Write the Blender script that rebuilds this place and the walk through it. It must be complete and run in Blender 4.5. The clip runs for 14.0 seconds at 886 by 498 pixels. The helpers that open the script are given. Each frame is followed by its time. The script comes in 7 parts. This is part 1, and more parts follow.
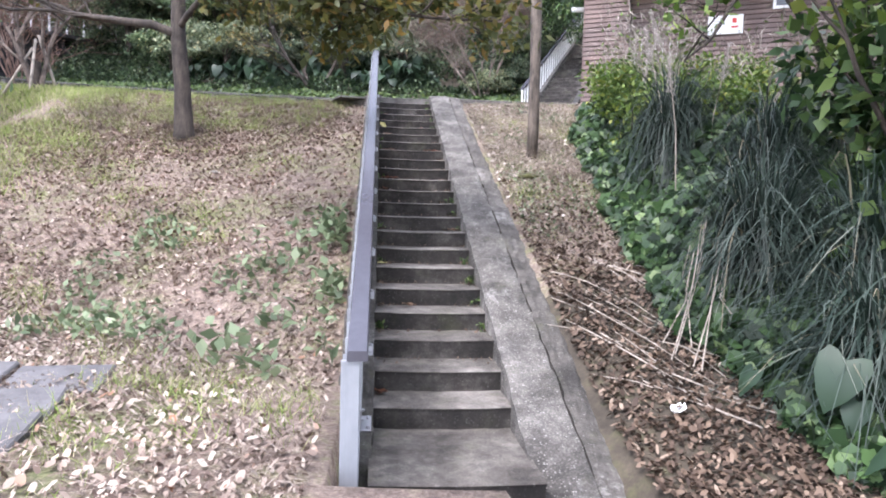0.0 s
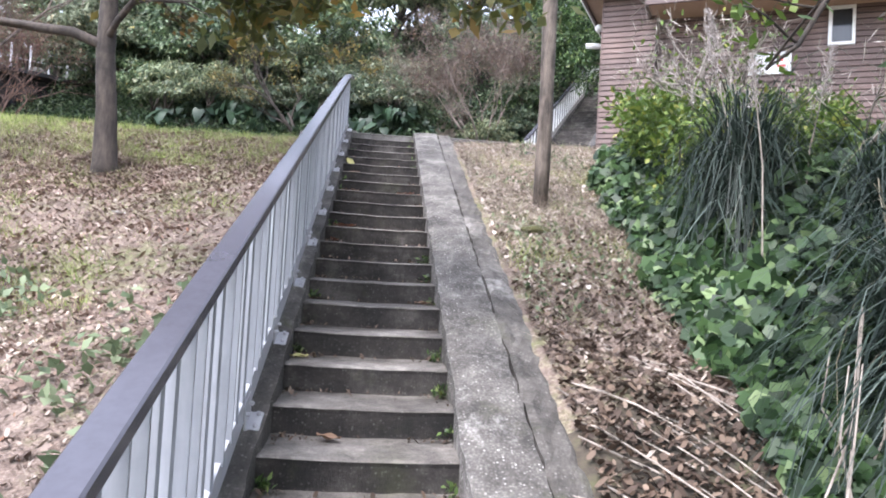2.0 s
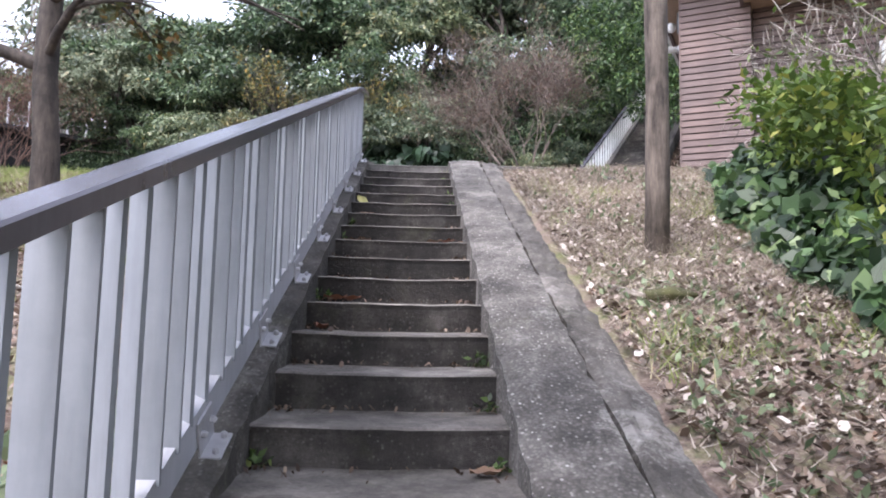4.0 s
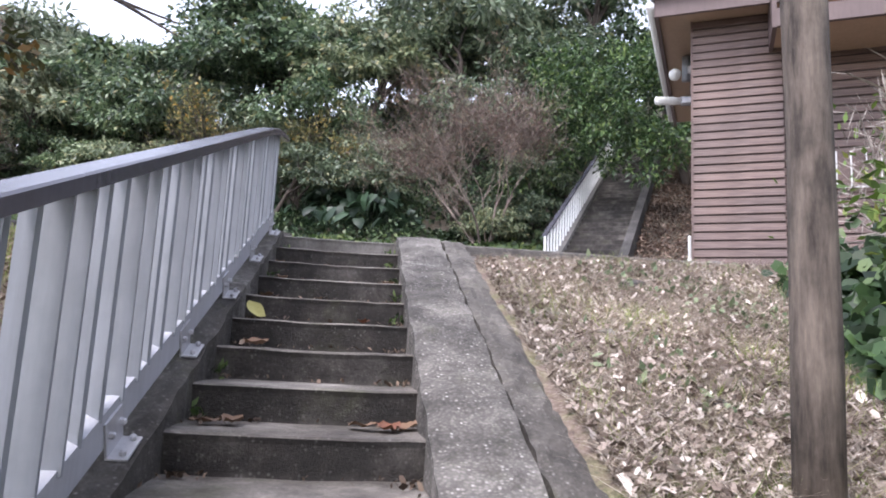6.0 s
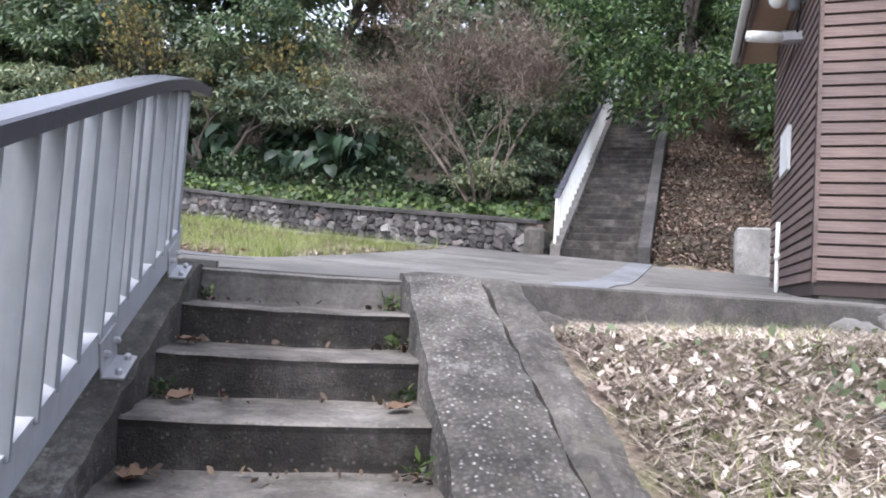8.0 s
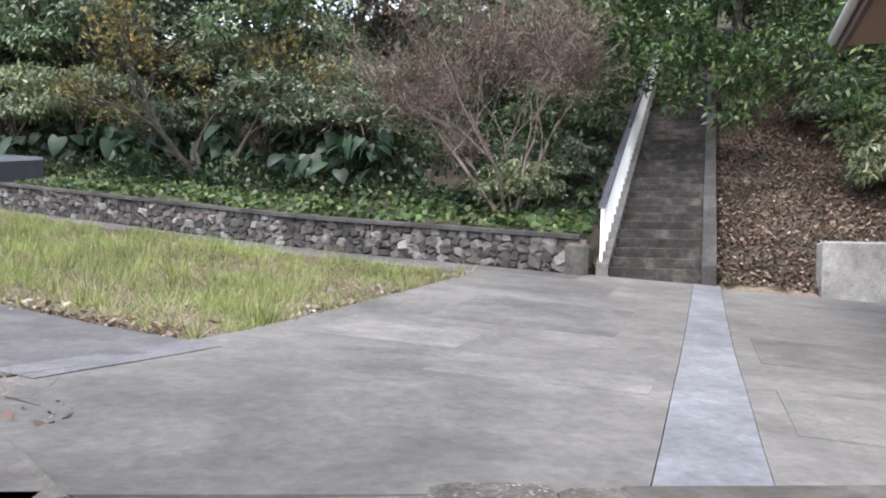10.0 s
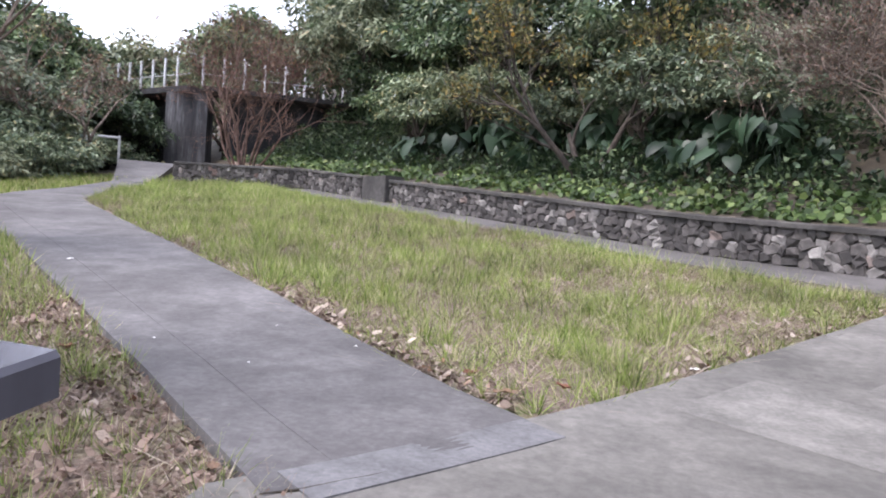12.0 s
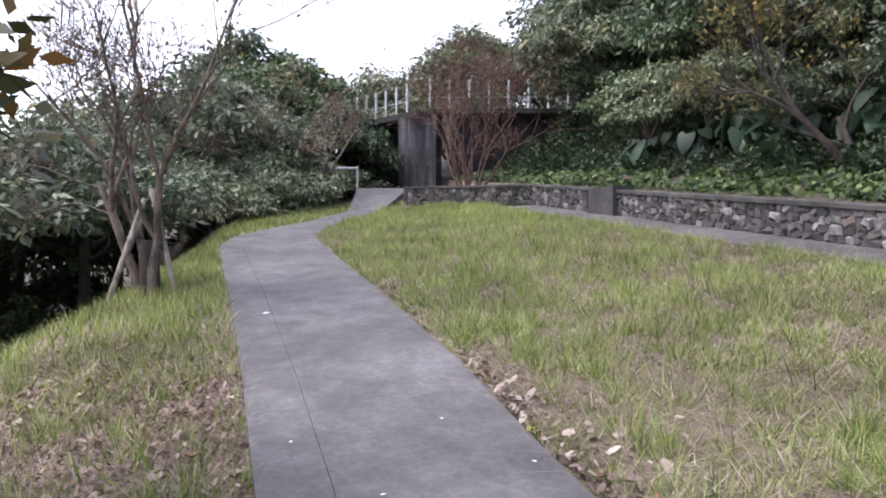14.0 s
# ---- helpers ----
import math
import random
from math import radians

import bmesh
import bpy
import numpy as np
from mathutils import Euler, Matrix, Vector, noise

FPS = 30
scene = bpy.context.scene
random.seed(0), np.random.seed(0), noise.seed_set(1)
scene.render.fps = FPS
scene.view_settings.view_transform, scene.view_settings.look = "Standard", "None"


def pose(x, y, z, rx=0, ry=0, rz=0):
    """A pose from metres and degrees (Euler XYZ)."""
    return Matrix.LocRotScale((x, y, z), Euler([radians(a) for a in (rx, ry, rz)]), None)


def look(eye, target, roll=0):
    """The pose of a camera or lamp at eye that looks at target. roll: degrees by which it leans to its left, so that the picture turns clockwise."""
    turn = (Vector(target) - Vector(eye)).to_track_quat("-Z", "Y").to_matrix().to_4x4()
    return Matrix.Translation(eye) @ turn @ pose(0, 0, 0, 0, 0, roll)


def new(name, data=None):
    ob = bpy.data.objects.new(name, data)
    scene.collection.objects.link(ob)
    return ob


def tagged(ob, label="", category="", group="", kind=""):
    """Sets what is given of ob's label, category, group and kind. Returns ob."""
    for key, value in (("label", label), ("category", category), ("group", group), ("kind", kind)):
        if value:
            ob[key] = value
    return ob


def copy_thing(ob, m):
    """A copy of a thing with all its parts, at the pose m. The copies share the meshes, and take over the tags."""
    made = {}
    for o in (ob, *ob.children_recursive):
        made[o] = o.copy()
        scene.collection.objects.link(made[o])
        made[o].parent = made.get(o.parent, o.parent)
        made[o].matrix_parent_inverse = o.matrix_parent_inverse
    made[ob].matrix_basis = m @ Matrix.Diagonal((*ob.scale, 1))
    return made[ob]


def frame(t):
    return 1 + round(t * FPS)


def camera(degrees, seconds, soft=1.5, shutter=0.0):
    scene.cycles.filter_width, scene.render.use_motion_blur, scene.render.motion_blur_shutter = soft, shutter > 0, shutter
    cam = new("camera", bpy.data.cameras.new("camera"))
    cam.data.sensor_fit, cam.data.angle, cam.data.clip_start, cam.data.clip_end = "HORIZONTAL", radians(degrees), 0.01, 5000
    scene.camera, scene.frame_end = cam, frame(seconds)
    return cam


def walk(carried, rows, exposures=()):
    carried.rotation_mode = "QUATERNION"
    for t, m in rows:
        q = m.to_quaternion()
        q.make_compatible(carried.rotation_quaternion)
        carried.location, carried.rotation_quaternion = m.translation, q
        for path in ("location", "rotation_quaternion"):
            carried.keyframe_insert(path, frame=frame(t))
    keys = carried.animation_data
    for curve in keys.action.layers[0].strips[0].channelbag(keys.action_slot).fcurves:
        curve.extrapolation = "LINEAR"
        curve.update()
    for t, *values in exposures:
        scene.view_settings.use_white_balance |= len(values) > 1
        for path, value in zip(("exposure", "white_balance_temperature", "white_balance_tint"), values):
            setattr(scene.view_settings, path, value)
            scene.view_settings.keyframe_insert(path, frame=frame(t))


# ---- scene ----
cam = camera(65.1, 14.0, soft=1.9)
METRES, EYE, TILT, LEAN, TURN = 15.0, 1.72, 1.5, 0.0, -5.5
ROWS = [
    (0.0, 0.0, 0.0, 0.0, 0.13, -4.79, -1.51),
    (0.5, 0.0105, 0.0392, -0.0042, -2.9, -2.6, -2.9),
    (1.0, 0.0178, 0.0822, -0.0024, -3.89, -1.24, -3.2),
    (1.5, 0.0171, 0.1283, -0.0004, -4.04, -1.17, -4.1),
    (2.0, 0.0162, 0.1731, -0.0029, 0.08, 0.27, -3.38),
    (2.5, 0.0146, 0.2206, -0.0024, 1.44, 2.38, -3.25),
    (5.0, -0.0021, 0.4323, 0.0331, 3.55, 4.09, 0.32),
    (5.5, -0.0052, 0.4703, 0.0477, -0.46, 4.26, -2.01),
    (6.0, -0.0036, 0.5086, 0.064, -1.44, 7.38, -2.91),
    (6.5, -0.0131, 0.5542, 0.0812, 0.28, 5.89, -0.99),
    (7.0, -0.0148, 0.5932, 0.087, -2.02, 5.88, 0.72),
    (7.5, -0.0174, 0.6332, 0.1032, -1.1, 1.64, -3.33),
    (8.0, -0.0254, 0.6726, 0.1204, -3.91, 1.86, -3.65),
    (10.5, -0.0289, 0.8072, 0.167, -0.81, 0.23, -0.88),
    (11.0, -0.0331, 0.8284, 0.1719, 11.21, 1.11, -0.0),
    (11.5, -0.039, 0.8468, 0.1784, 19.18, 0.18, -2.17),
    (12.0, -0.0415, 0.869, 0.1854, 28.4, -2.53, -2.78),
    (12.5, -0.0468, 0.8896, 0.1931, 40.22, -1.88, -0.74),
    (13.0, -0.058, 0.9098, 0.1968, 47.62, -1.66, 1.08),
    (13.5, -0.064, 0.9274, 0.2007, 50.4, -1.46, 0.5),
    (14.0, -0.0708, 0.9489, 0.2055, 48.03, -2.39, 1.07),
]
walk(cam, [(t, pose(0, 0, EYE, TILT, LEAN, TURN) @ pose(METRES * x, METRES * y, METRES * z, 90 + pitch, roll, yaw)) for t, x, y, z, yaw, pitch, roll in ROWS], exposures=((0.0, 2.48, 6250, 18), (1.5, 2.64, 6300, 16), (2.5, 2.55, 6300, 17), (5.0, 2.22, 6400, 20), (8.0, 2.13, 6350, 15), (10.5, 2.08, 6600, 13), (11.2, 2.1, 6550, 16), (12.5, 1.87, 6550, 19), (14.0, 1.75, 6500, 20)))

# ---- light ----
world = bpy.data.worlds.new("overcast")
scene.world = world
world.use_nodes = True
wn = world.node_tree
for nd in list(wn.nodes):
    wn.nodes.remove(nd)
sky = wn.nodes.new("ShaderNodeTexSky")
sky.sky_type = "NISHITA"
sky.sun_disc = False
sky.sun_elevation, sky.sun_rotation = radians(58), radians(221)
sky.dust_density, sky.air_density = 1.0, 1.0
soft_sky = wn.nodes.new("ShaderNodeHueSaturation")
soft_sky.inputs["Saturation"].default_value = 0.46
bg = wn.nodes.new("ShaderNodeBackground")
bg.inputs["Strength"].default_value = 0.15
wout = wn.nodes.new("ShaderNodeOutputWorld")
wn.links.new(sky.outputs[0], soft_sky.inputs["Color"])
wn.links.new(soft_sky.outputs[0], bg.inputs["Color"])
wn.links.new(bg.outputs[0], wout.inputs[0])
sun_data = bpy.data.lights.new("sun", "SUN")
sun_data.energy, sun_data.angle, sun_data.color = 1.0, radians(25), (1.0, 0.975, 0.95)
sun = new("sun", sun_data)
sun.matrix_world = look((0, 0, 60), (23, 26, 0))

# ---- site numbers ----
random.seed(7)
RISE, TREAD, Y0, Z0, NTOP = 0.157, 0.40, 5.04, 0.53, 21      # step k has its nosing at Y0 + k * TREAD, Z0 + k * RISE
SLOPE = RISE / TREAD
U = Vector((0.476, 0.88, 0)).normalized()                     # the second axis system: building, far stairs, lawn edge
V = Vector((U.y, -U.x, 0))
PATH_L = [(-0.92, 14.97), (-1.44, 15.29), (-2.31, 15.83), (-3.92, 16.75), (-6.9, 18.4), (-9.0, 19.52), (-12.0, 21.15), (-13.3, 22.2), (-14.1, 23.5), (-14.8, 25.3), (-16.6, 28.2)]
PATH_R = [(-0.27, 16.24), (-0.8, 16.53), (-1.66, 17.08), (-3.07, 18.03), (-5.6, 19.57), (-7.93, 20.93), (-10.9, 22.7), (-11.95, 23.45), (-12.7, 24.3), (-13.5, 25.5), (-15.3, 28.4)]
WALL_A, WALL_B = Vector((4.2, 21.75, 0)), Vector((-7.5, 28.9, 0))
WALL_C, WALL_D, WALL_E = Vector((-8.5, 29.5, 0)), Vector((-11.8, 31.6, 0)), Vector((-16.4, 30.6, 0))
FAR_A = Vector((4.5, 21.5, 0))                                # foot of the far stairs, rail side
FAR_SLOPE = 0.56


def softplus(v, w=0.5):
    return w * np.log1p(np.exp(np.clip(np.asarray(v, float) / w, -30, 30)))


def smooth(a, b, v):
    s = np.clip((np.asarray(v, float) - a) / (b - a), 0, 1)
    return s * s * (3 - 2 * s)


def plateau(x, y):
    """Height of the upper level."""
    x, y = np.asarray(x, float), np.asarray(y, float)
    return 3.79 + 0.06 * smooth(13.7, 15.2, y) + 0.11 * softplus(np.minimum(y, 60) - 16.0, 0.7) + 0.036 * np.clip(-x, 0, 40)


def nosing(y):
    return Z0 + (np.asarray(y, float) - Y0) * SLOPE


def wall_behind(x, y):
    """Metres behind the stone wall (negative in front of it)."""
    d1 = (WALL_B - WALL_A).normalized()
    n1 = Vector((-d1.y, d1.x, 0)) * -1
    if n1.y < 0:
        n1 = -n1
    return (np.asarray(x, float) - WALL_A.x) * n1.x + (np.asarray(y, float) - WALL_A.y) * n1.y


def wobble(x, y, s, seed=0.0):
    x, y = np.asarray(x, float), np.asarray(y, float)
    return (np.sin(x * s * 1.7 + 1.3 * np.sin(y * s * 1.1 + seed) + seed) * np.cos(y * s * 1.5 + np.sin(x * s * 0.9 - seed)) + 0.5 * np.sin(x * s * 3.9 + y * s * 3.1 + seed * 2)) / 1.5


def land(x, y):
    """Height of the ground everywhere."""
    x, y = np.asarray(x, float), np.asarray(y, float)
    top = plateau(x, y)
    # embankment that falls away from the footpath
    d = (x + 0.95) * -0.47 + (y - 14.95) * -0.883
    shoulder = np.interp(-x, [-1.0, 3.0, 7.0, 9.5, 13.0, 16.0], [0.55, 0.6, 1.55, 1.05, 0.1, -0.4])
    fall = 0.45 + 0.75 * smooth(-6.5, -10.0, x)
    bank = top - fall * softplus(d - shoulder, 0.25)
    low = 0.12 + 0.03 * (y - 3)
    left = low + softplus(bank - low, 0.25) + 0.035 * wobble(x, y, 0.9)
    # slope beside the stairs
    right = nosing(y) + 0.07 + 0.06 * np.clip(x - 1.5, 0, 4) + 0.03 * wobble(x, y, 1.1, 2.0)
    right = 0.2 + softplus(right - 0.2, 0.15)
    right = np.minimum(right, 3.6 + 0.03 * np.clip(x - 1.5, 0, 5))
    upper = (y > 13.5) & (x > -0.2)
    h = np.where(x < 0.6, left, right)
    under = (x > -0.2) & (x < 1.3) & (y > 3.15) & (y < 13.5)
    h = np.where(under, np.minimum(nosing(y) - 0.45, h - 0.25), h)
    h = np.where((x >= 1.3) & (x < 1.5) & (y > 3.1) & (y < 13.5), np.minimum(h, nosing(y) + 0.015), h)
    h = np.where(upper, top - 0.02, h)
    # hill behind the wall and beside the far stairs
    wb = wall_behind(x, y)
    rise = 0.56 + 0.1 * np.clip(wb, 0, 1.6) + 0.62 * softplus(wb - 2.2, 0.5)
    hill = top + np.minimum(rise, 8 + 0.08 * wb) + 0.12 * wobble(x, y, 0.5, 1.0) * smooth(0.5, 3, wb)
    hill = np.where(wb > 0.12, hill, top - 0.02)
    a = (x - FAR_A.x) * U.x + (y - FAR_A.y) * U.y
    b = (x - FAR_A.x) * V.x + (y - FAR_A.y) * V.y
    zone = smooth(-0.5, -0.2, b)
    base = float(plateau(FAR_A.x, FAR_A.y))
    side = base + FAR_SLOPE * np.clip(a - 0.2, 0, 24) + 0.05 * wobble(x, y, 1.3) - 0.02
    side = np.where((b > -0.15) & (b < 1.5), side - 0.4, side)
    side = np.where(a < 0.1, top - 0.02, side)
    far = np.where(y > 14, np.where(zone > 0.5, np.where(a > 0.1, side, h), np.where(wb > 0.12, hill, h)), h)
    return far


# ---- mesh helpers ----
def obj(name, data, parent=None, label="", category="", group="", kind=""):
    ob = new(name, data)
    if parent is not None:
        ob.parent = parent
    return tagged(ob, label, category, group, kind)


def mesh_of(name, verts, faces, material=None, smooth_faces=False):
    me = bpy.data.meshes.new(name)
    me.from_pydata([tuple(map(float, v)) for v in verts], [], faces)
    me.update()
    if material is not None:
        me.materials.append(material)
    if smooth_faces:
        me.polygons.foreach_set("use_smooth", [True] * len(me.polygons))
    return me


def quads_mesh(name, co, nper, material):
    """A mesh of many small separate faces of nper corners each, from an (n * nper, 3) array."""
    n = len(co) // nper
    me = bpy.data.meshes.new(name)
    me.vertices.add(len(co))
    me.vertices.foreach_set("co", np.ascontiguousarray(co, dtype=np.float32).ravel())
    me.loops.add(len(co))
    me.loops.foreach_set("vertex_index", np.arange(len(co), dtype=np.int32))
    me.polygons.add(n)
    me.polygons.foreach_set("loop_start", np.arange(0, len(co), nper, dtype=np.int32))
    me.materials.append(material)
    me.update(calc_edges=True)
    return me


def bm_mesh(name, bm, material, smooth_faces=False):
    me = bpy.data.meshes.new(name)
    bm.to_mesh(me)
    bm.free()
    me.materials.append(material)
    if smooth_faces:
        me.polygons.foreach_set("use_smooth", [True] * len(me.polygons))
    return me


def part(name, bm, material, parent, label="", smooth_faces=False):
    return obj(name, bm_mesh(name, bm, material, smooth_faces), parent, label)


def box(bm, x0, x1, y0, y1, z0, z1, bevel=0.0, m=None):
    """A box in bm, with bevelled edges, turned by m."""
    made = bmesh.ops.create_cube(bm, size=1.0)["verts"]
    for v in made:
        v.co = Vector((x0 + (v.co.x + 0.5) * (x1 - x0), y0 + (v.co.y + 0.5) * (y1 - y0), z0 + (v.co.z + 0.5) * (z1 - z0)))
        if m is not None:
            v.co = m @ v.co
    if bevel > 0:
        edges = list({e for v in made for e in v.link_edges})
        bmesh.ops.bevel(bm, geom=edges, offset=bevel, segments=1, affect="EDGES")
    return bm


def boxed(x0, x1, y0, y1, z0, z1, bevel=0.0, m=None):
    return box(bmesh.new(), x0, x1, y0, y1, z0, z1, bevel, m)


def tube(points, radii, sides=8, cap=True):
    """Vertices and faces of a tapering tube along points."""
    verts, faces = [], []
    pts = [Vector(p) for p in points]
    for i, p in enumerate(pts):
        d = (pts[min(i + 1, len(pts) - 1)] - pts[max(i - 1, 0)]).normalized()
        a = d.cross(Vector((0.31, 0.87, 0.39))).normalized()
        b = d.cross(a)
        for k in range(sides):
            w = 2 * math.pi * k / sides
            verts.append(p + (a * math.cos(w) + b * math.sin(w)) * radii[i])
    for i in range(len(pts) - 1):
        for k in range(sides):
            faces.append((i * sides + k, i * sides + (k + 1) % sides, (i + 1) * sides + (k + 1) % sides, (i + 1) * sides + k))
    if cap:
        faces.append(tuple(range(sides))[::-1])
        faces.append(tuple(range((len(pts) - 1) * sides, len(pts) * sides)))
    return verts, faces


def join_tubes(tubes):
    verts, faces = [], []
    for v, f in tubes:
        o = len(verts)
        verts += v
        faces += [tuple(i + o for i in q) for q in f]
    return verts, faces


# ---- materials ----
def material(name):
    m = bpy.data.materials.new(name)
    m.use_nodes = True
    nt = m.node_tree
    return m, nt, nt.nodes["Principled BSDF"]


def noise_tex(nt, scale, detail=6.0, rough=0.6, coords=None, stretch=None):
    tex = nt.nodes.new("ShaderNodeTexNoise")
    tex.inputs["Scale"].default_value, tex.inputs["Detail"].default_value, tex.inputs["Roughness"].default_value = scale, detail, rough
    src = coords
    if src is None:
        src = nt.nodes.new("ShaderNodeNewGeometry").outputs["Position"]
    if stretch:
        mp = nt.nodes.new("ShaderNodeMapping")
        mp.inputs["Scale"].default_value = stretch
        nt.links.new(src, mp.inputs[0])
        src = mp.outputs[0]
    nt.links.new(src, tex.inputs["Vector"])
    return tex.outputs["Fac"]


def ramp(nt, fac, stops):
    r = nt.nodes.new("ShaderNodeValToRGB")
    els = r.color_ramp.elements
    while len(els) < len(stops):
        els.new(0.5)
    for e, (p, c) in zip(els, stops):
        e.position, e.color = p, (*c, 1.0) if len(c) == 3 else c
    nt.links.new(fac, r.inputs[0])
    return r.outputs[0]


def mix(nt, fac, a, b, mode="MIX"):
    n = nt.nodes.new("ShaderNodeMix")
    n.data_type, n.blend_type = "RGBA", mode
    for sock, val in ((n.inputs[0], fac), (n.inputs[6], a), (n.inputs[7], b)):
        if isinstance(val, (int, float)):
            sock.default_value = val
        elif isinstance(val, tuple):
            sock.default_value = (*val, 1.0)
        else:
            nt.links.new(val, sock)
    return n.outputs[2]


def bump(nt, bsdf, height, strength=0.4, dist=0.01):
    b = nt.nodes.new("ShaderNodeBump")
    b.inputs["Strength"].default_value, b.inputs["Distance"].default_value = strength, dist
    nt.links.new(height, b.inputs["Height"])
    nt.links.new(b.outputs[0], bsdf.inputs["Normal"])


def grey3(v, t=(1, 1, 1)):
    return (v * t[0], v * t[1], v * t[2])


def concrete(name, dark, mid, light, scale=1.0, moss=0.0, rough=0.9, relief=0.5, lichen=0.0, pebbles=0.0):
    m, nt, b = material(name)
    big = noise_tex(nt, 1.3 * scale, 8, 0.65)
    fine = noise_tex(nt, 45 * scale, 5, 0.7)
    blot = noise_tex(nt, 6 * scale, 7, 0.7)
    c = ramp(nt, big, [(0.32, dark), (0.5, mid), (0.7, light)])
    c = mix(nt, 0.55, c, ramp(nt, blot, [(0.35, grey3(0.45)), (0.52, grey3(0.85)), (0.68, grey3(1.35))]), "MULTIPLY")
    c = mix(nt, 0.5, c, ramp(nt, fine, [(0.3, grey3(0.55)), (0.5, grey3(1.0)), (0.72, grey3(1.5))]), "MULTIPLY")
    if pebbles > 0:
        vor = nt.nodes.new("ShaderNodeTexVoronoi")
        vor.inputs["Scale"].default_value = 62
        nt.links.new(nt.nodes.new("ShaderNodeNewGeometry").outputs["Position"], vor.inputs["Vector"])
        sep = nt.nodes.new("ShaderNodeSeparateColor")
        nt.links.new(vor.outputs["Color"], sep.inputs[0])
        core = ramp(nt, vor.outputs["Distance"], [(0.3, grey3(1)), (0.42, grey3(0))])
        c = mix(nt, 0.8 * pebbles, c, ramp(nt, vor.outputs["Distance"], [(0.25, grey3(1.15)), (0.6, grey3(0.55))]), "MULTIPLY")
        c = mix(nt, mix(nt, 1.0, core, ramp(nt, sep.outputs[0], [(0.62, grey3(0)), (0.8, grey3(pebbles))]), "MULTIPLY"), c, ramp(nt, sep.outputs[1], [(0.0, (0.1, 0.09, 0.08)), (0.6, (0.24, 0.225, 0.205)), (1.0, (0.46, 0.445, 0.42))]))
        stain = noise_tex(nt, 2.2, 9, 0.75)
        c = mix(nt, 0.75, c, ramp(nt, stain, [(0.38, grey3(0.34)), (0.5, grey3(0.9)), (0.66, grey3(1.45))]), "MULTIPLY")
    if moss > 0:
        pat = ramp(nt, noise_tex(nt, 2.6, 8, 0.75), [(0.55, grey3(0)), (0.68, grey3(moss))])
        c = mix(nt, pat, c, (0.075, 0.085, 0.03))
    if lichen > 0:
        spots_f = noise_tex(nt, 8.5, 10, 0.85)
        patch = noise_tex(nt, 0.9, 3, 0.5)
        both = nt.nodes.new("ShaderNodeMath")
        both.operation = "MULTIPLY"
        nt.links.new(spots_f, both.inputs[0])
        nt.links.new(patch, both.inputs[1])
        c = mix(nt, ramp(nt, both.outputs[0], [(0.295, grey3(0)), (0.37, grey3(lichen))]), c, (0.44, 0.425, 0.4))
    nt.links.new(c, b.inputs["Base Color"])
    b.inputs["Roughness"].default_value = rough
    add = nt.nodes.new("ShaderNodeMath")
    add.operation = "ADD"
    nt.links.new(fine, add.inputs[0])
    nt.links.new(blot, add.inputs[1])
    bump(nt, b, add.outputs[0], relief, 0.012)
    return m


def island_leaf(name, stops, rough=0.55, trans=0.25, spec=0.4, tone=None):
    """Leaves that differ from one to the next."""
    m, nt, b = material(name)
    geo = nt.nodes.new("ShaderNodeNewGeometry")
    c = ramp(nt, geo.outputs["Random Per Island"], stops)
    patch = noise_tex(nt, 0.8, 3, 0.6, coords=geo.outputs["Position"])
    c = mix(nt, 0.7, c, ramp(nt, patch, [(0.35, grey3(0.6)), (0.65, grey3(1.25))]), "MULTIPLY")
    if tone is not None:                                        # each tree has a tone of its own
        info = nt.nodes.new("ShaderNodeObjectInfo")
        c = mix(nt, 1.0, c, ramp(nt, info.outputs["Random"], tone), "MULTIPLY")
    nt.links.new(c, b.inputs["Base Color"])
    b.inputs["Roughness"].default_value = rough
    b.inputs["Specular IOR Level"].default_value = spec
    if trans > 0:
        tr = nt.nodes.new("ShaderNodeBsdfTranslucent")
        nt.links.new(c, tr.inputs["Color"])
        mx = nt.nodes.new("ShaderNodeMixShader")
        mx.inputs[0].default_value = trans
        nt.links.new(b.outputs[0], mx.inputs[1])
        nt.links.new(tr.outputs[0], mx.inputs[2])
        nt.links.new(mx.outputs[0], nt.nodes["Material Output"].inputs[0])
    return m


def painted(name, colour, rough=0.45, wear=0.15, metal=0.0):
    m, nt, b = material(name)
    n = noise_tex(nt, 3.5, 8, 0.7)
    s = noise_tex(nt, 30, 4, 0.6, stretch=(1, 1, 0.12))
    c = mix(nt, wear, colour, ramp(nt, n, [(0.4, grey3(0.25)), (0.6, grey3(0.75))]), "MULTIPLY")
    c = mix(nt, 0.25, c, ramp(nt, s, [(0.35, grey3(0.7)), (0.6, grey3(1.15))]), "MULTIPLY")
    nt.links.new(c, b.inputs["Base Color"])
    b.inputs["Roughness"].default_value, b.inputs["Metallic"].default_value = rough, metal
    bump(nt, b, n, 0.1, 0.002)
    return m


def bark(name, dark, light, scale=14, stretch=(1, 1, 0.2)):
    m, nt, b = material(name)
    n = noise_tex(nt, scale, 8, 0.7, stretch=stretch)
    p = noise_tex(nt, 4, 5, 0.6)
    c = ramp(nt, n, [(0.32, dark), (0.68, light)])
    c = mix(nt, 0.8, c, ramp(nt, p, [(0.36, grey3(0.3)), (0.5, grey3(0.95)), (0.66, grey3(1.25))]), "MULTIPLY")
    nt.links.new(c, b.inputs["Base Color"])
    b.inputs["Roughness"].default_value = 0.9
    bump(nt, b, n, 0.7, 0.02)
    return m


